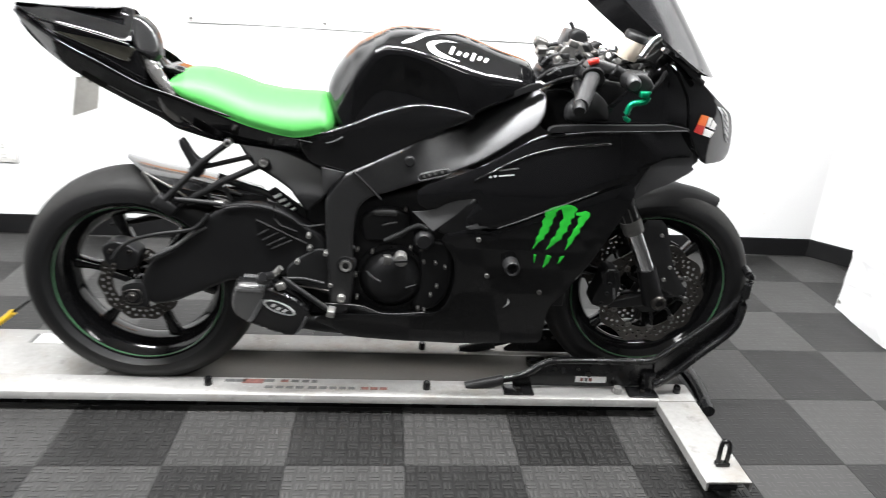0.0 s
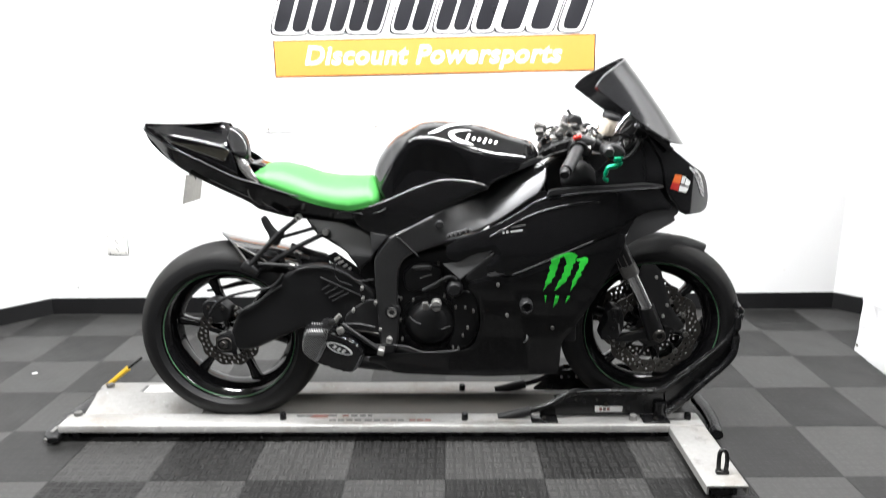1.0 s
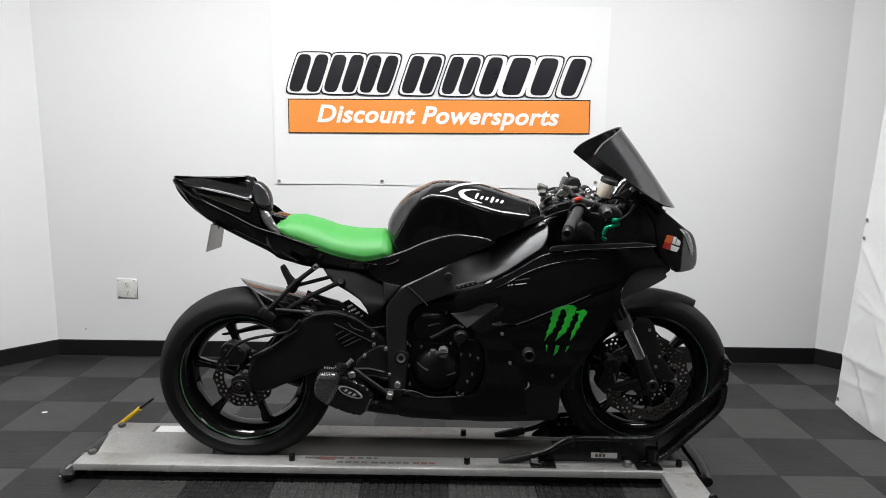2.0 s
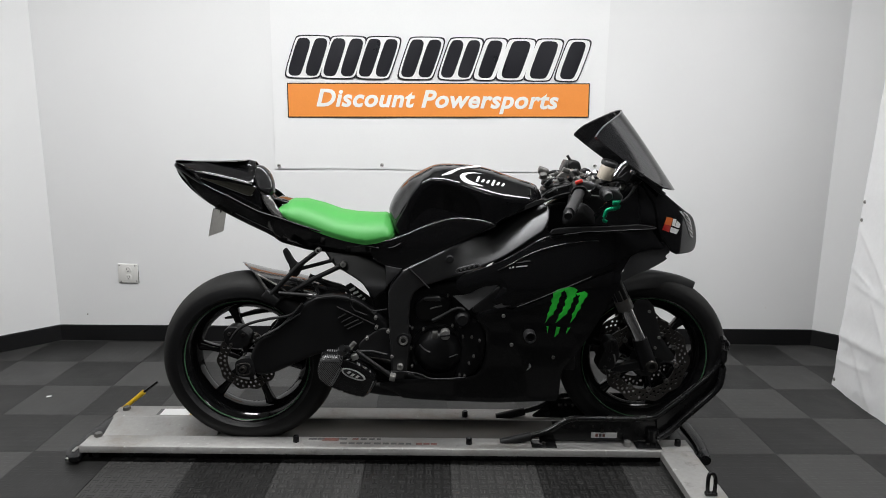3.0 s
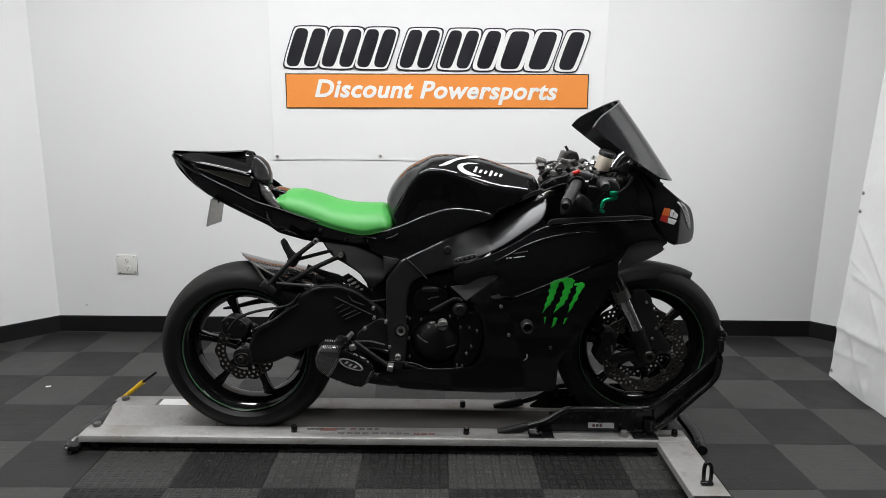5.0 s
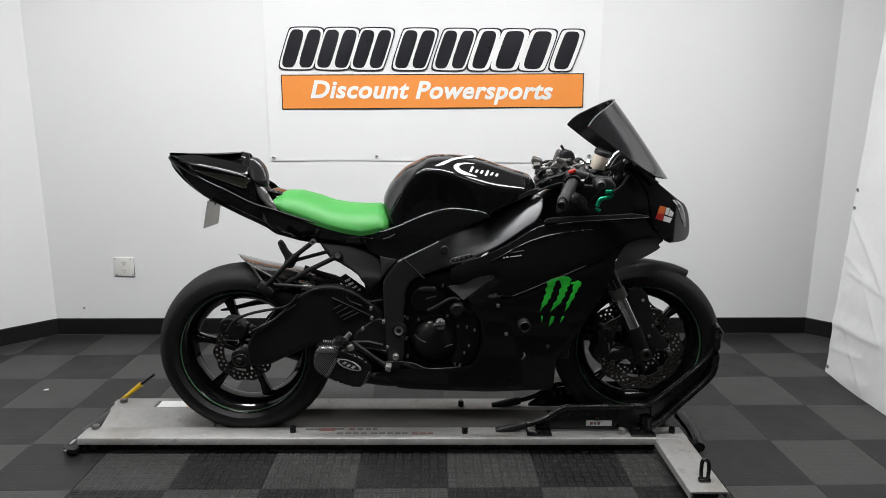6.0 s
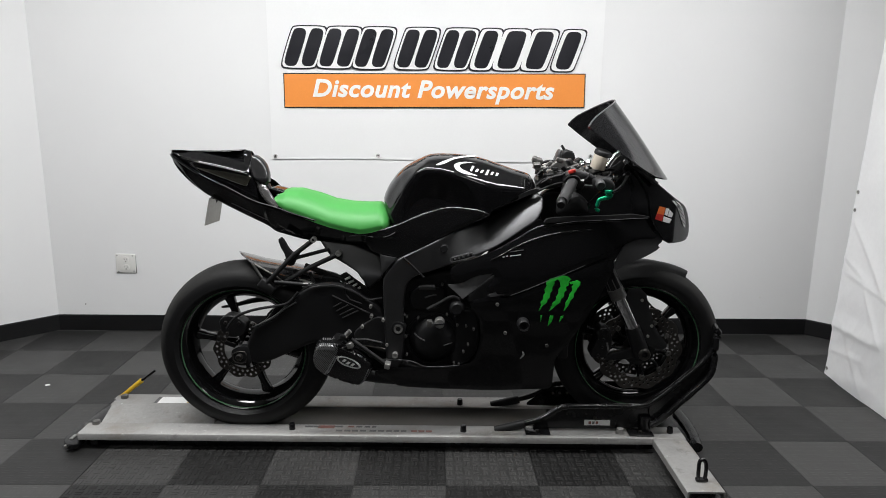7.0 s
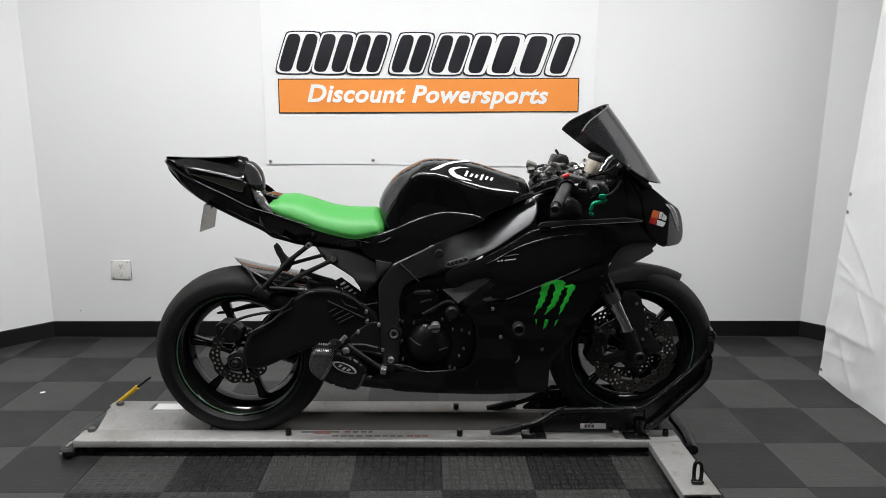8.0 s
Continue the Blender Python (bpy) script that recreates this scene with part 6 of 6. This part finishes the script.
def castor(x, y):
    part("castor", lathe([(0, -0.012), (0.013, -0.012), (0.015, -0.009), (0.015, 0.009), (0.013, 0.012), (0, 0.012)], 20, Matrix.Translation((x, y, 0.0155))), MATTE, dolly, "small black castor")
    part("castor_fork", block(x - 0.006, x + 0.006, y - 0.018, y + 0.018, 0.026, 0.036, 0.002), STEEL, dolly)


for c in ((-1.345, -0.060), (-1.270, -0.055), (-1.345, 0.275), (0.905, -0.05), (0.86, 0.20)):
    castor(*c)
part("outrigger", from_lists([(x, y, z) for y in (-0.432, -0.094) for x, z in ((0.749, 0.034), (0.749, 0.058), (0.753, 0.061), (0.864, 0.061), (0.868, 0.058), (0.868, 0.034), (0.862, 0.034), (0.862, 0.055), (0.755, 0.055), (0.755, 0.034))],
                                       [(i, (i + 1) % 10, (i + 1) % 10 + 10, i + 10) for i in range(10)] + [tuple(range(10))[::-1], tuple(range(10, 20))]), ALU, dolly, "aluminium outrigger arm")
part("corner_plate", block(0.758, 0.868, -0.092, -0.004, 0.056, 0.0625, 0.002), ALU, dolly, "stained aluminium corner plate")
part("outrigger_beam", block(0.775, 0.845, -0.415, -0.095, 0.018, 0.054, 0.003), BLACKSTEEL, dolly)
part("foot", lathe([(0, 0), (0.020, 0), (0.022, 0.004), (0.022, 0.010), (0.010, 0.018), (0, 0.018)], 16, Matrix.Translation((0.812, -0.405, 0.0185)) @ pose(0, 0, 0, -90)), MATTE, dolly)
hz, hx, hy = 0.061, 0.815, -0.370
part("handle_loop", tube([(hx - 0.010, hy, hz), (hx - 0.012, hy + 0.002, hz + 0.030), (hx - 0.011, hy + 0.004, hz + 0.074), (hx + 0.008, hy + 0.004, hz + 0.072), (hx + 0.013, hy + 0.002, hz + 0.045), (hx + 0.010, hy, hz)], 0.0062, 10, 3), BLACKSTEEL, dolly, "black locking handle loop")
part("handle_base", block(hx - 0.019, hx + 0.019, hy - 0.008, hy + 0.008, hz + 0.0005, hz + 0.012, 0.003), BLACKSTEEL, dolly)
arm = [(0.925, 0.142), (0.930, 0.020), (0.908, -0.100)]
part("side_arm", tube([(x, y, 0.040 - 0.004 * i) for i, (x, y) in enumerate(arm)], (0.024, 0.019), 12, 2), BLACKSTEEL, dolly, "black steel side arm")
for x, y, m in ((-1.284, -0.012, CAST), (-1.284, 0.212, CAST)):
    part("bolt", hexagon(0.0145, pose(x, y, 0.061), 0.013), m, dolly, "hexagon bolt head")
for x, y in ((-0.557, -0.040), (0.068, -0.045), (0.824, -0.046), (0.062, 0.180)):
    part("knob", lathe([(0, -0.023), (0.0085, -0.023), (0.0105, -0.020), (0.0115, 0.0), (0, 0.0)], 16, pose(x, y, 0.0612, -90) @ pose(0, 0, 0, 180) @ pose(0, 0, 0, 180)), BLACKSTEEL, dolly, "black rubber stop knob")
part("bolt", lathe([(0, -0.02), (0.012, -0.018), (0.014, 0), (0, 0)], 14, pose(0.640, -0.050, 0.0612, -90)), ALU, dolly, "pale dome nut")
# faded print on the rail, as plain bars
prints = [(-0.50, 0.030, -0.020, GREYINK), (-0.470, 0.026, -0.020, GREYINK), (-0.435, 0.060, -0.022, FADED), (-0.39, 0.030, -0.018, GREYINK), (-0.345, 0.022, -0.018, FADED), (-0.315, 0.022, -0.018, GREYINK), (-0.285, 0.020, -0.018, GREYINK), (-0.26, 0.015, -0.018, GREYINK),
          (-0.385, 0.024, -0.050, GREYINK), (-0.355, 0.022, -0.050, GREYINK), (-0.327, 0.022, -0.050, GREYINK), (-0.298, 0.022, -0.050, GREYINK), (-0.262, 0.024, -0.050, GREYINK), (-0.232, 0.022, -0.050, GREYINK), (-0.203, 0.020, -0.050, GREYINK), (-0.176, 0.020, -0.050, GREYINK), (-0.150, 0.020, -0.050, GREYINK),
          (-0.112, 0.022, -0.050, FADED), (-0.085, 0.022, -0.050, FADED), (-0.058, 0.022, -0.050, FADED)]
for x, w, y, m in prints:
    tall = 0.022 if w > 0.05 else 0.013
    part("print_bar", block(x - w / 2, x + w / 2, y - tall / 2, y + tall / 2, 0.0611, 0.0615), m, near_rail)

# ---- front wheel chock ----
chock = thing("wheel_chock", 0.55, 0.068, 0.0615, "black tubular steel wheel chock clamping the front wheel", "wheel chock", rz=-1.2)
CH = Matrix.Translation((-0.55, 0, -0.0615))


def chock_part(name, bm, material, parent=None, label=""):
    bm.transform(CH)
    return part(name, bm, material, parent or chock, label)


for s, name in ((-1, "near"), (1, "far")):
    flip = lambda pts: [(x, y * -s, z) for x, y, z in pts]
    chock_part("side_plate", sheet([(0.325, 0.075), (0.366, 0.103), (0.414, 0.139), (0.443, 0.144), (0.733, 0.153), (0.759, 0.139), (0.772, 0.068), (0.330, 0.062)], -0.100, thick=0.006, roll=0.002, step=0.02, side=s), BLACKSTEEL, None, "black folded side plate")
    chock_part("foot_tube", tube(flip([(0.186, -0.105, 0.056), (0.236, -0.105, 0.071), (0.334, -0.105, 0.094), (0.379, -0.105, 0.117), (0.419, -0.105, 0.149), (0.459, -0.105, 0.156), (0.562, -0.105, 0.157), (0.725, -0.105, 0.158), (0.763, -0.105, 0.178), (0.926, -0.105, 0.326), (0.962, -0.105, 0.386), (0.978, -0.105, 0.441), (0.965, -0.105, 0.454)]), 0.0105, 10, 2), BLACKSTEEL, None, "bent black steel tube")
    chock_part("grip_sleeve", tube(flip([(0.186, -0.105, 0.056), (0.297, -0.105, 0.085)]), 0.0160, 12, 0), MATTE, None, "ribbed rubber end sleeve")
    chock_part("brace_tube", tube(flip([(0.750, -0.125, 0.092), (0.789, -0.125, 0.117), (0.860, -0.125, 0.195), (0.946, -0.125, 0.278), (0.961, -0.125, 0.326), (0.959, -0.125, 0.431)]), 0.0115, 10, 2), BLACKSTEEL, None, "bent black steel brace")
    chock_part("web_plate", sheet([(0.745, 0.152), (0.766, 0.180), (0.926, 0.326), (0.965, 0.401), (0.967, 0.325), (0.947, 0.277), (0.869, 0.198), (0.793, 0.117), (0.758, 0.095)], -0.108, thick=0.004, roll=0.001, step=0.02, side=s), BLACKSTEEL)
    chock_part("post", tube([(0.735, s * 0.105, 0.064), (0.735, s * 0.105, 0.120)], 0.022, 14, 0), BLACKSTEEL)
top_loop = [(0.970, -0.105, 0.450)][0]
chock_part("cross_tube", tube([(top_loop[0] - 0.004, -0.105, top_loop[2]), (top_loop[0] + 0.006, -0.06, top_loop[2] + 0.004), (top_loop[0] + 0.006, 0.06, top_loop[2] + 0.004), (top_loop[0] - 0.004, 0.105, top_loop[2])], 0.0105, 10, 2), BLACKSTEEL)
for x in (0.34, 0.715):
    pad = chock_part("foot_pad", block(x - 0.045, x + 0.045, -0.150, -0.098, 0.0615, 0.0665, 0.002), BLACKSTEEL)
    chock_part("bolt", hexagon(0.008, pose(x, -0.128, 0.0665), 0.006), RUST, pad)
chock_part("sticker", block(0.515, 0.609, -0.1035, -0.1012, 0.080, 0.101, 0.0005), WHITEINK, None, "small white sticker with faded red print")
for k in range(3):
    chock_part("print_bar", block(0.530 + 0.013 * k, 0.539 + 0.013 * k, -0.1045, -0.1037, 0.085, 0.096), FADED if k != 1 else GREYINK)
chock_part("bolt", bolt(*[(0.553, -0.102, 0.109)][0], 0.007), RUST)
for x, z in [(0.429, 0.119), (0.455, 0.120), (0.484, 0.120)]:
    chock_part("bolt", bolt(x, 0.0945, z, 0.005), STEEL)
for x in (0.47, 0.53, 0.60):
    chock_part("bolt", bolt(x - 0.08, -0.1005, 0.125, 0.004), RUST)
chock_part("base_plate", block(0.40, 0.76, -0.10, 0.10, 0.050, 0.0575, 0.002), BLACKSTEEL)

# ---- yellow-handled screwdriver leaning on the far rail ----
lo, mid, hi = [Vector((p[0], 0.262 + 0.01 * i, p[1])) for i, p in enumerate([(-1.315, 0.048), (-1.229, 0.117), (-1.176, 0.156)])]
driver = thing("screwdriver", lo.x, lo.y, lo.z, "yellow-handled screwdriver leaning on the aluminium rail", "screwdriver")
part("handle", tube([Vector((0, 0, 0)), (mid - lo) * 0.35, (mid - lo) * 0.8, mid - lo], (0.0075, 0.0105), 12, 1), YELLOW, driver, "yellow plastic handle")
part("shaft", tube([mid - lo, hi - lo], 0.005, 8, 0), BLACKSTEEL, driver, "thin dark shaft")

# ---- wall things ----
def print_sheet(name, outline, y, material, parent, label="", times=0):
    return part(name, sheet(outline, y, thick=0.0008, roll=0.0002, step=0.05, times=times), material, parent, label, shade=False)


ban = thing("banner", 0, 0, 0, "white vinyl banner with black and orange print on the wall", "banner")
BY = 1.232
bx0, bx1, bz0, bz1 = -0.893, 0.815, 0.948, 1.86
grid_x, grid_z = np.linspace(bx0, bx1, 61), np.linspace(bz0, bz1, 31)
wave = lambda x, z: 0.0012 * math.sin(4 * x + 2 * z) + 0.0008 * math.sin(11 * x - 5 * z)
vs = [(x, BY + 0.003 + wave(x, z), z + 0.004 * math.sin((x - bx0) * 3.7)) for z in grid_z for x in grid_x]
bsh = from_lists(vs, [(j * 61 + i, j * 61 + i + 1, j * 61 + i + 62, j * 61 + i + 61) for j in range(30) for i in range(60)])
bmesh.ops.solidify(bsh, geom=list(bsh.faces), thickness=0.0008)
part("vinyl", bsh, VINYL, ban)
for p in [(-0.874, 0.964), (-0.338, 0.972), (0.780, 0.981)]:
    part("grommet", lathe([(0.004, -0.0015), (0.007, -0.003), (0.010, -0.0015), (0.010, 0.001), (0.004, 0.001)], 16, Matrix.Translation((p[0], BY - 0.002, p[1])), True), STEEL, ban, "small metal grommet")
    part("grommet_screw", lathe([(0, -0.003), (0.0038, -0.002), (0.0038, 0.004), (0, 0.004)], 10, Matrix.Translation((p[0], BY - 0.001, p[1]))), DARKHOLE, ban)
o = [(-0.814, 1.380), (0.727, 1.397), (0.730, 1.234), (-0.814, 1.216)]
print_sheet("orange_panel_border", [(o[0][0] - 0.005, o[0][1] + 0.005), (o[1][0] + 0.005, o[1][1] + 0.005), (o[2][0] + 0.005, o[2][1] - 0.005), (o[3][0] - 0.005, o[3][1] - 0.005)], BY - 0.002, INK, ban, "dark border line")
print_sheet("orange_panel", o, BY - 0.0032, ORANGE, ban, "orange printed panel")


def slab(x0, x1, z0, z1, lean, grow):
    """A leaning block with cut corners."""
    c = 0.022
    p = [(x0 + c, z0), (x1 - c * 0.4, z0), (x1, z0 + c), (x1, z1 - c), (x1 - c, z1), (x0 + c * 0.4, z1), (x0, z1 - c), (x0, z0 + c)]
    g = [(x + (grow if x > (x0 + x1) / 2 else -grow), z + (grow if z > (z0 + z1) / 2 else -grow)) for x, z in p]
    return [(x + lean * (z - z0), z) for x, z in g]


zt, zb = [(-0.044, 1.606)][0][1], [(-0.042, 1.421)][0][1]
marks = [(505, 560), (566, 622), (628, 682), (702, 758), (772, 826), (834, 868), (874, 918), (924, 966), (978, 1014)]
for i, (a, b) in enumerate(marks):
    xa, xb = -0.829 + (a - 502) * 0.002905, -0.829 + (b - 502) * 0.002905
    for grow, dy, m, lab in ((0.015, 0.0020, INK, "dark outline"), (0.009, 0.0032, WHITEINK, "white gap")):
        print_sheet("block_mark", slab(xa, xb, zb, zt, 0.34, grow), BY - dy - 0.00005 * i, m, ban, lab, times=2)
    w = xb - xa
    for x0, x1 in (((xa, xa + 0.455 * w), (xa + 0.545 * w, xb)) if w > 0.13 else ((xa + 0.1 * w, xa + 0.9 * w),)):
        print_sheet("bar_mark", slab(x0, x1, zb, zt, 0.34, 0.0), BY - 0.0046, INK, ban, "black leaning bar", times=2)

words = bpy.data.curves.new("words", "FONT")
words.body, words.shear, words.offset, words.space_character, words.extrude, words.resolution_u = "Discount Powersports", 0.24, 0.030, 1.06, 0.004, 4
holder = new("words", words)
bpy.context.view_layer.update()
wm = bpy.data.meshes.new_from_object(holder.evaluated_get(bpy.context.evaluated_depsgraph_get()))
bpy.data.objects.remove(holder)
co = np.array([v.co[:] for v in wm.vertices])
(wx0, wz0), (wx1, wz1) = [(-0.671, 1.241), (0.574, 1.358)]
lo2, hi2 = co.min(0), co.max(0)
for v in wm.vertices:
    v.co = (wx0 + (v.co.x - lo2[0]) / (hi2[0] - lo2[0]) * (wx1 - wx0), BY - 0.0044 + (0.0006 if v.co.z < 0 else -0.0006), wz0 + (v.co.y - lo2[1]) / (hi2[1] - lo2[1]) * (wz1 - wz0))
part("lettering", wm, WHITEINK, ban, "white bold slanted lettering", shade=False)

# outlet
(ox0, oz1), (ox1, oz0) = [(-1.757, 0.431), (-1.651, 0.326)]
outlet = thing("wall_outlet", (ox0 + ox1) / 2, BACK, (oz0 + oz1) / 2, "off-white double power outlet on the white wall", "outlet")
ow, oh = (ox1 - ox0) / 2, (oz1 - oz0) / 2
part("cover_plate", block(-ow, ow, -0.007, 0.0, -oh, oh, 0.003, pose(0, 0, 0, 0, 1.5, 0)), OUTLETM, outlet)
# Dark backing block painted as the cover plate's shadow on the wall.
part("shadow_gap", block(-ow * 0.96, ow * 1.02, -0.002, 0.0, -oh * 1.03, oh * 0.9), DARKHOLE, outlet)
for z in (-0.021, 0.021):
    sock = part("socket", lathe([(0, -0.002), (0.0165, -0.002), (0.0175, 0), (0, 0)], 24, Matrix.Translation((0.002, -0.007, z))), OUTLETM, outlet)
    for x, h in ((-0.0065, 0.009), (0.0065, 0.007)):
        part("slot", block(x - 0.0012 + 0.002, x + 0.0012 + 0.002, -0.0096, -0.0088, z - h / 2 + 0.003, z + h / 2 + 0.003), DARKHOLE, sock)
    part("slot", block(-0.001, 0.005, -0.0096, -0.0088, z - 0.011, z - 0.006), DARKHOLE, sock)
for x, z in ((-ow * 0.8, oh * 0.85), (ow * 0.8, -oh * 0.8), (-ow * 0.75, -oh * 0.85), (ow * 0.75, oh * 0.8)):
    part("screw", lathe([(0, -0.003), (0.004, -0.002), (0.004, 0.002), (0, 0.002)], 10, Matrix.Translation((x, -0.006, z))), STEEL, outlet)
for p in [(-1.942, 0.148), (1.771, 0.214)]:
    pale = p[0] > 0
    nail = part("nail_head", lathe([(0, -0.004), (0.004, -0.003), (0.004, 0.003), (0, 0.003)], 10, Matrix.Translation((p[0], BACK, p[1]))), OUTLETM if pale else STEEL)
    tagged(nail, "small pale painted nail head in the white wall" if pale else "small dark nail head in the white wall", "nail")


# hanging white sheet
FOLDS = [((0.000, 0.245), (-0.330, 0.262), 0.012, 0.075), ((-0.06, 0.50), (-0.42, 0.455), 0.008, 0.06), ((-0.02, 0.74), (-0.30, 0.50), 0.007, 0.05), ((-0.10, 0.24), (-0.30, 0.03), 0.007, 0.05),
         ((-0.03, 0.90), (-0.50, 1.02), 0.003, 0.05), ((-0.20, 0.45), (-0.36, 0.27), 0.006, 0.04), ((-0.03, 0.13), (-0.24, 0.16), 0.006, 0.035), ((0.0, 0.57), (-0.14, 0.52), 0.006, 0.03), ((-0.40, 0.40), (-0.70, 0.10), 0.010, 0.06)]


def cloth_point(u, q, y0, y1, z0, z1):
    """A place on the hanging sheet: u from its free edge, q from the floor up, each 0 to 1."""
    y, z = y0 + (y1 - y0) * u, z0 + (z1 - z0) * q
    low = max(0.0, 1 - z / 1.0) ** 1.3
    out = 0.0
    for (ay, az), (by, bz), height, reach in FOLDS:
        dy, dz = by - ay, bz - az
        long = math.hypot(dy, dz)
        along, off = ((y - ay) * dy + (z - az) * dz) / long, ((y - ay) * dz - (z - az) * dy) / long
        past = max(0.0, -along, along - long)
        out += 0.5 * height * max(0.0, 1 - abs(off) / reach - past / 0.07) ** 1.4 * (1.0 if off > 0 else max(0.0, 1 - abs(off) / (0.35 * reach)))
    warp = noise.noise((y * 4, z * 4, 2.0)) * 0.05
    crumple = 0.0
    for size, height, seed in ((0.16, 0.010, 3.1), (0.075, 0.005, 7.7)):
        near, _ = noise.voronoi(((y + warp) / size * 0.8 + z / size * 0.35, (z - warp) / size * 0.75 - y / size * 0.2, seed))
        crumple += height * (near[0] - 0.5)
    soft = 0.004 * math.sin(6.5 * y + 1.3 * z) + 0.003 * math.sin(15 * y + 2.0 + 3 * z)
    rim = max(0.0, 1 - u * 8)
    return Vector((0.042 * z + 0.06 * (y - y0) - out - crumple * (0.10 + 0.9 * low) + soft, y - 0.006 * noise.noise((z * 5.0, 0.3, 1.1)) * rim, z))


def cloth(span):
    nu, nq = 110, 300
    b = from_lists([cloth_point(i / nu, j / nq, *span) for j in range(nq + 1) for i in range(nu + 1)],
                   [(j * (nu + 1) + i, j * (nu + 1) + i + 1, (j + 1) * (nu + 1) + i + 1, (j + 1) * (nu + 1) + i) for j in range(nq) for i in range(nu)])
    bmesh.ops.solidify(b, geom=list(b.faces), thickness=0.0015)
    return b


SPAN = (0.0, -0.75, 0.004, 2.70)
hang = thing("hanging_sheet", 1.818, 0.66, 0.001, "white wrinkled sheet hanging to the floor beside the wall", "curtain")
part("sheet", cloth(SPAN), CLOTH, hang)
for q in (0.012, 0.292, 0.322):
    c = cloth_point(0.022, q, *SPAN) + Vector((-0.003, 0, 0))
    part("grommet", lathe([(0.003, -0.002), (0.007, -0.003), (0.009, 0), (0.003, 0)], 12, Matrix.Translation(c) @ pose(0, 0, 0, 0, 0, -90), True), STEEL, hang, "small metal eyelet")
    part("grommet_hole", lathe([(0, -0.001), (0.0045, -0.001), (0.0045, 0.001), (0, 0.001)], 10, Matrix.Translation(c) @ pose(0, 0, 0, 0, 0, -90)), DARKHOLE, hang)

scrap = thing("paper_scrap", -1.74, 0.483, 0.0012, "tiny torn white paper scrap on the floor", "paper scrap")
part("scrap", block(-0.010, 0.010, -0.006, 0.006, 0.0, 0.003, 0.001, pose(0, 0, 0, 0, 0, 20)), WHITEINK, scrap)

# ---- floor tiles ----
def moulded_tile(ground, bars):
    """A tile whose raised bars are built: ten by ten cells, two bars each, turned from cell to cell."""
    low, cell = -0.0016, T / 10
    vs = [(x, y, z) for z in (-0.0075, low) for x, y in ((0.0004, 0.0004), (T - 0.0004, 0.0004), (T - 0.0004, T - 0.0004), (0.0004, T - 0.0004))]
    fs = [(3, 2, 1, 0), (4, 5, 6, 7), (0, 1, 5, 4), (1, 2, 6, 5), (2, 3, 7, 6), (3, 0, 4, 7)]
    for i in range(10):
        for j in range(10):
            for k in (-1, 1):
                c = ((i + 0.5) * cell, (j + 0.5) * cell)
                n = len(vs)
                for z, la, ac in ((low, 0.40, 0.125), (0.0, 0.37, 0.095)):
                    for p, q in ((-la, k * 0.18 - ac), (la, k * 0.18 - ac), (la, k * 0.18 + ac), (-la, k * 0.18 + ac)):
                        dx, dy = (p, q) if (i + j) % 2 else (-q, p)
                        vs.append((c[0] + dx * cell, c[1] + dy * cell, z))
                fs += [tuple(n + v for v in f) for f in ((4, 5, 6, 7), (0, 1, 5, 4), (1, 2, 6, 5), (2, 3, 7, 6), (3, 0, 4, 7))]
    me = bpy.data.meshes.new("tile")
    me.from_pydata(vs, [], fs)
    me.materials.append(ground)
    me.materials.append(bars)
    me.polygons.foreach_set("material_index", [0] * 6 + [1] * (len(fs) - 6))
    return me


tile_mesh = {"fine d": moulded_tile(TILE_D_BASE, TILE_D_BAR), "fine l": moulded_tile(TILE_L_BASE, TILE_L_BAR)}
for key, m in (("d", TILE_D), ("l", TILE_L)):
    b = block(0.0003, T - 0.0003, 0.0003, T - 0.0003, -0.0075, 0.0, 0.0006, seg=1)
    me = bpy.data.meshes.new("tile")
    b.to_mesh(me)
    b.free()
    me.materials.append(m)
    tile_mesh[key] = me
for i in range(-10, 10):
    for j in range(-13, 5):
        x, y = i * T, j * T
        if x + T < WEST or x > EAST or y + T < SOUTH or y - x - T > 3.335 or x + y > 3.285:
            continue
        key = "d" if (i + j) % 2 == DARK else "l"
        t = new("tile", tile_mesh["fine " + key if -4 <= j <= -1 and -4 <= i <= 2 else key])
        t.location = (x, y, 0)
        t.parent = floor
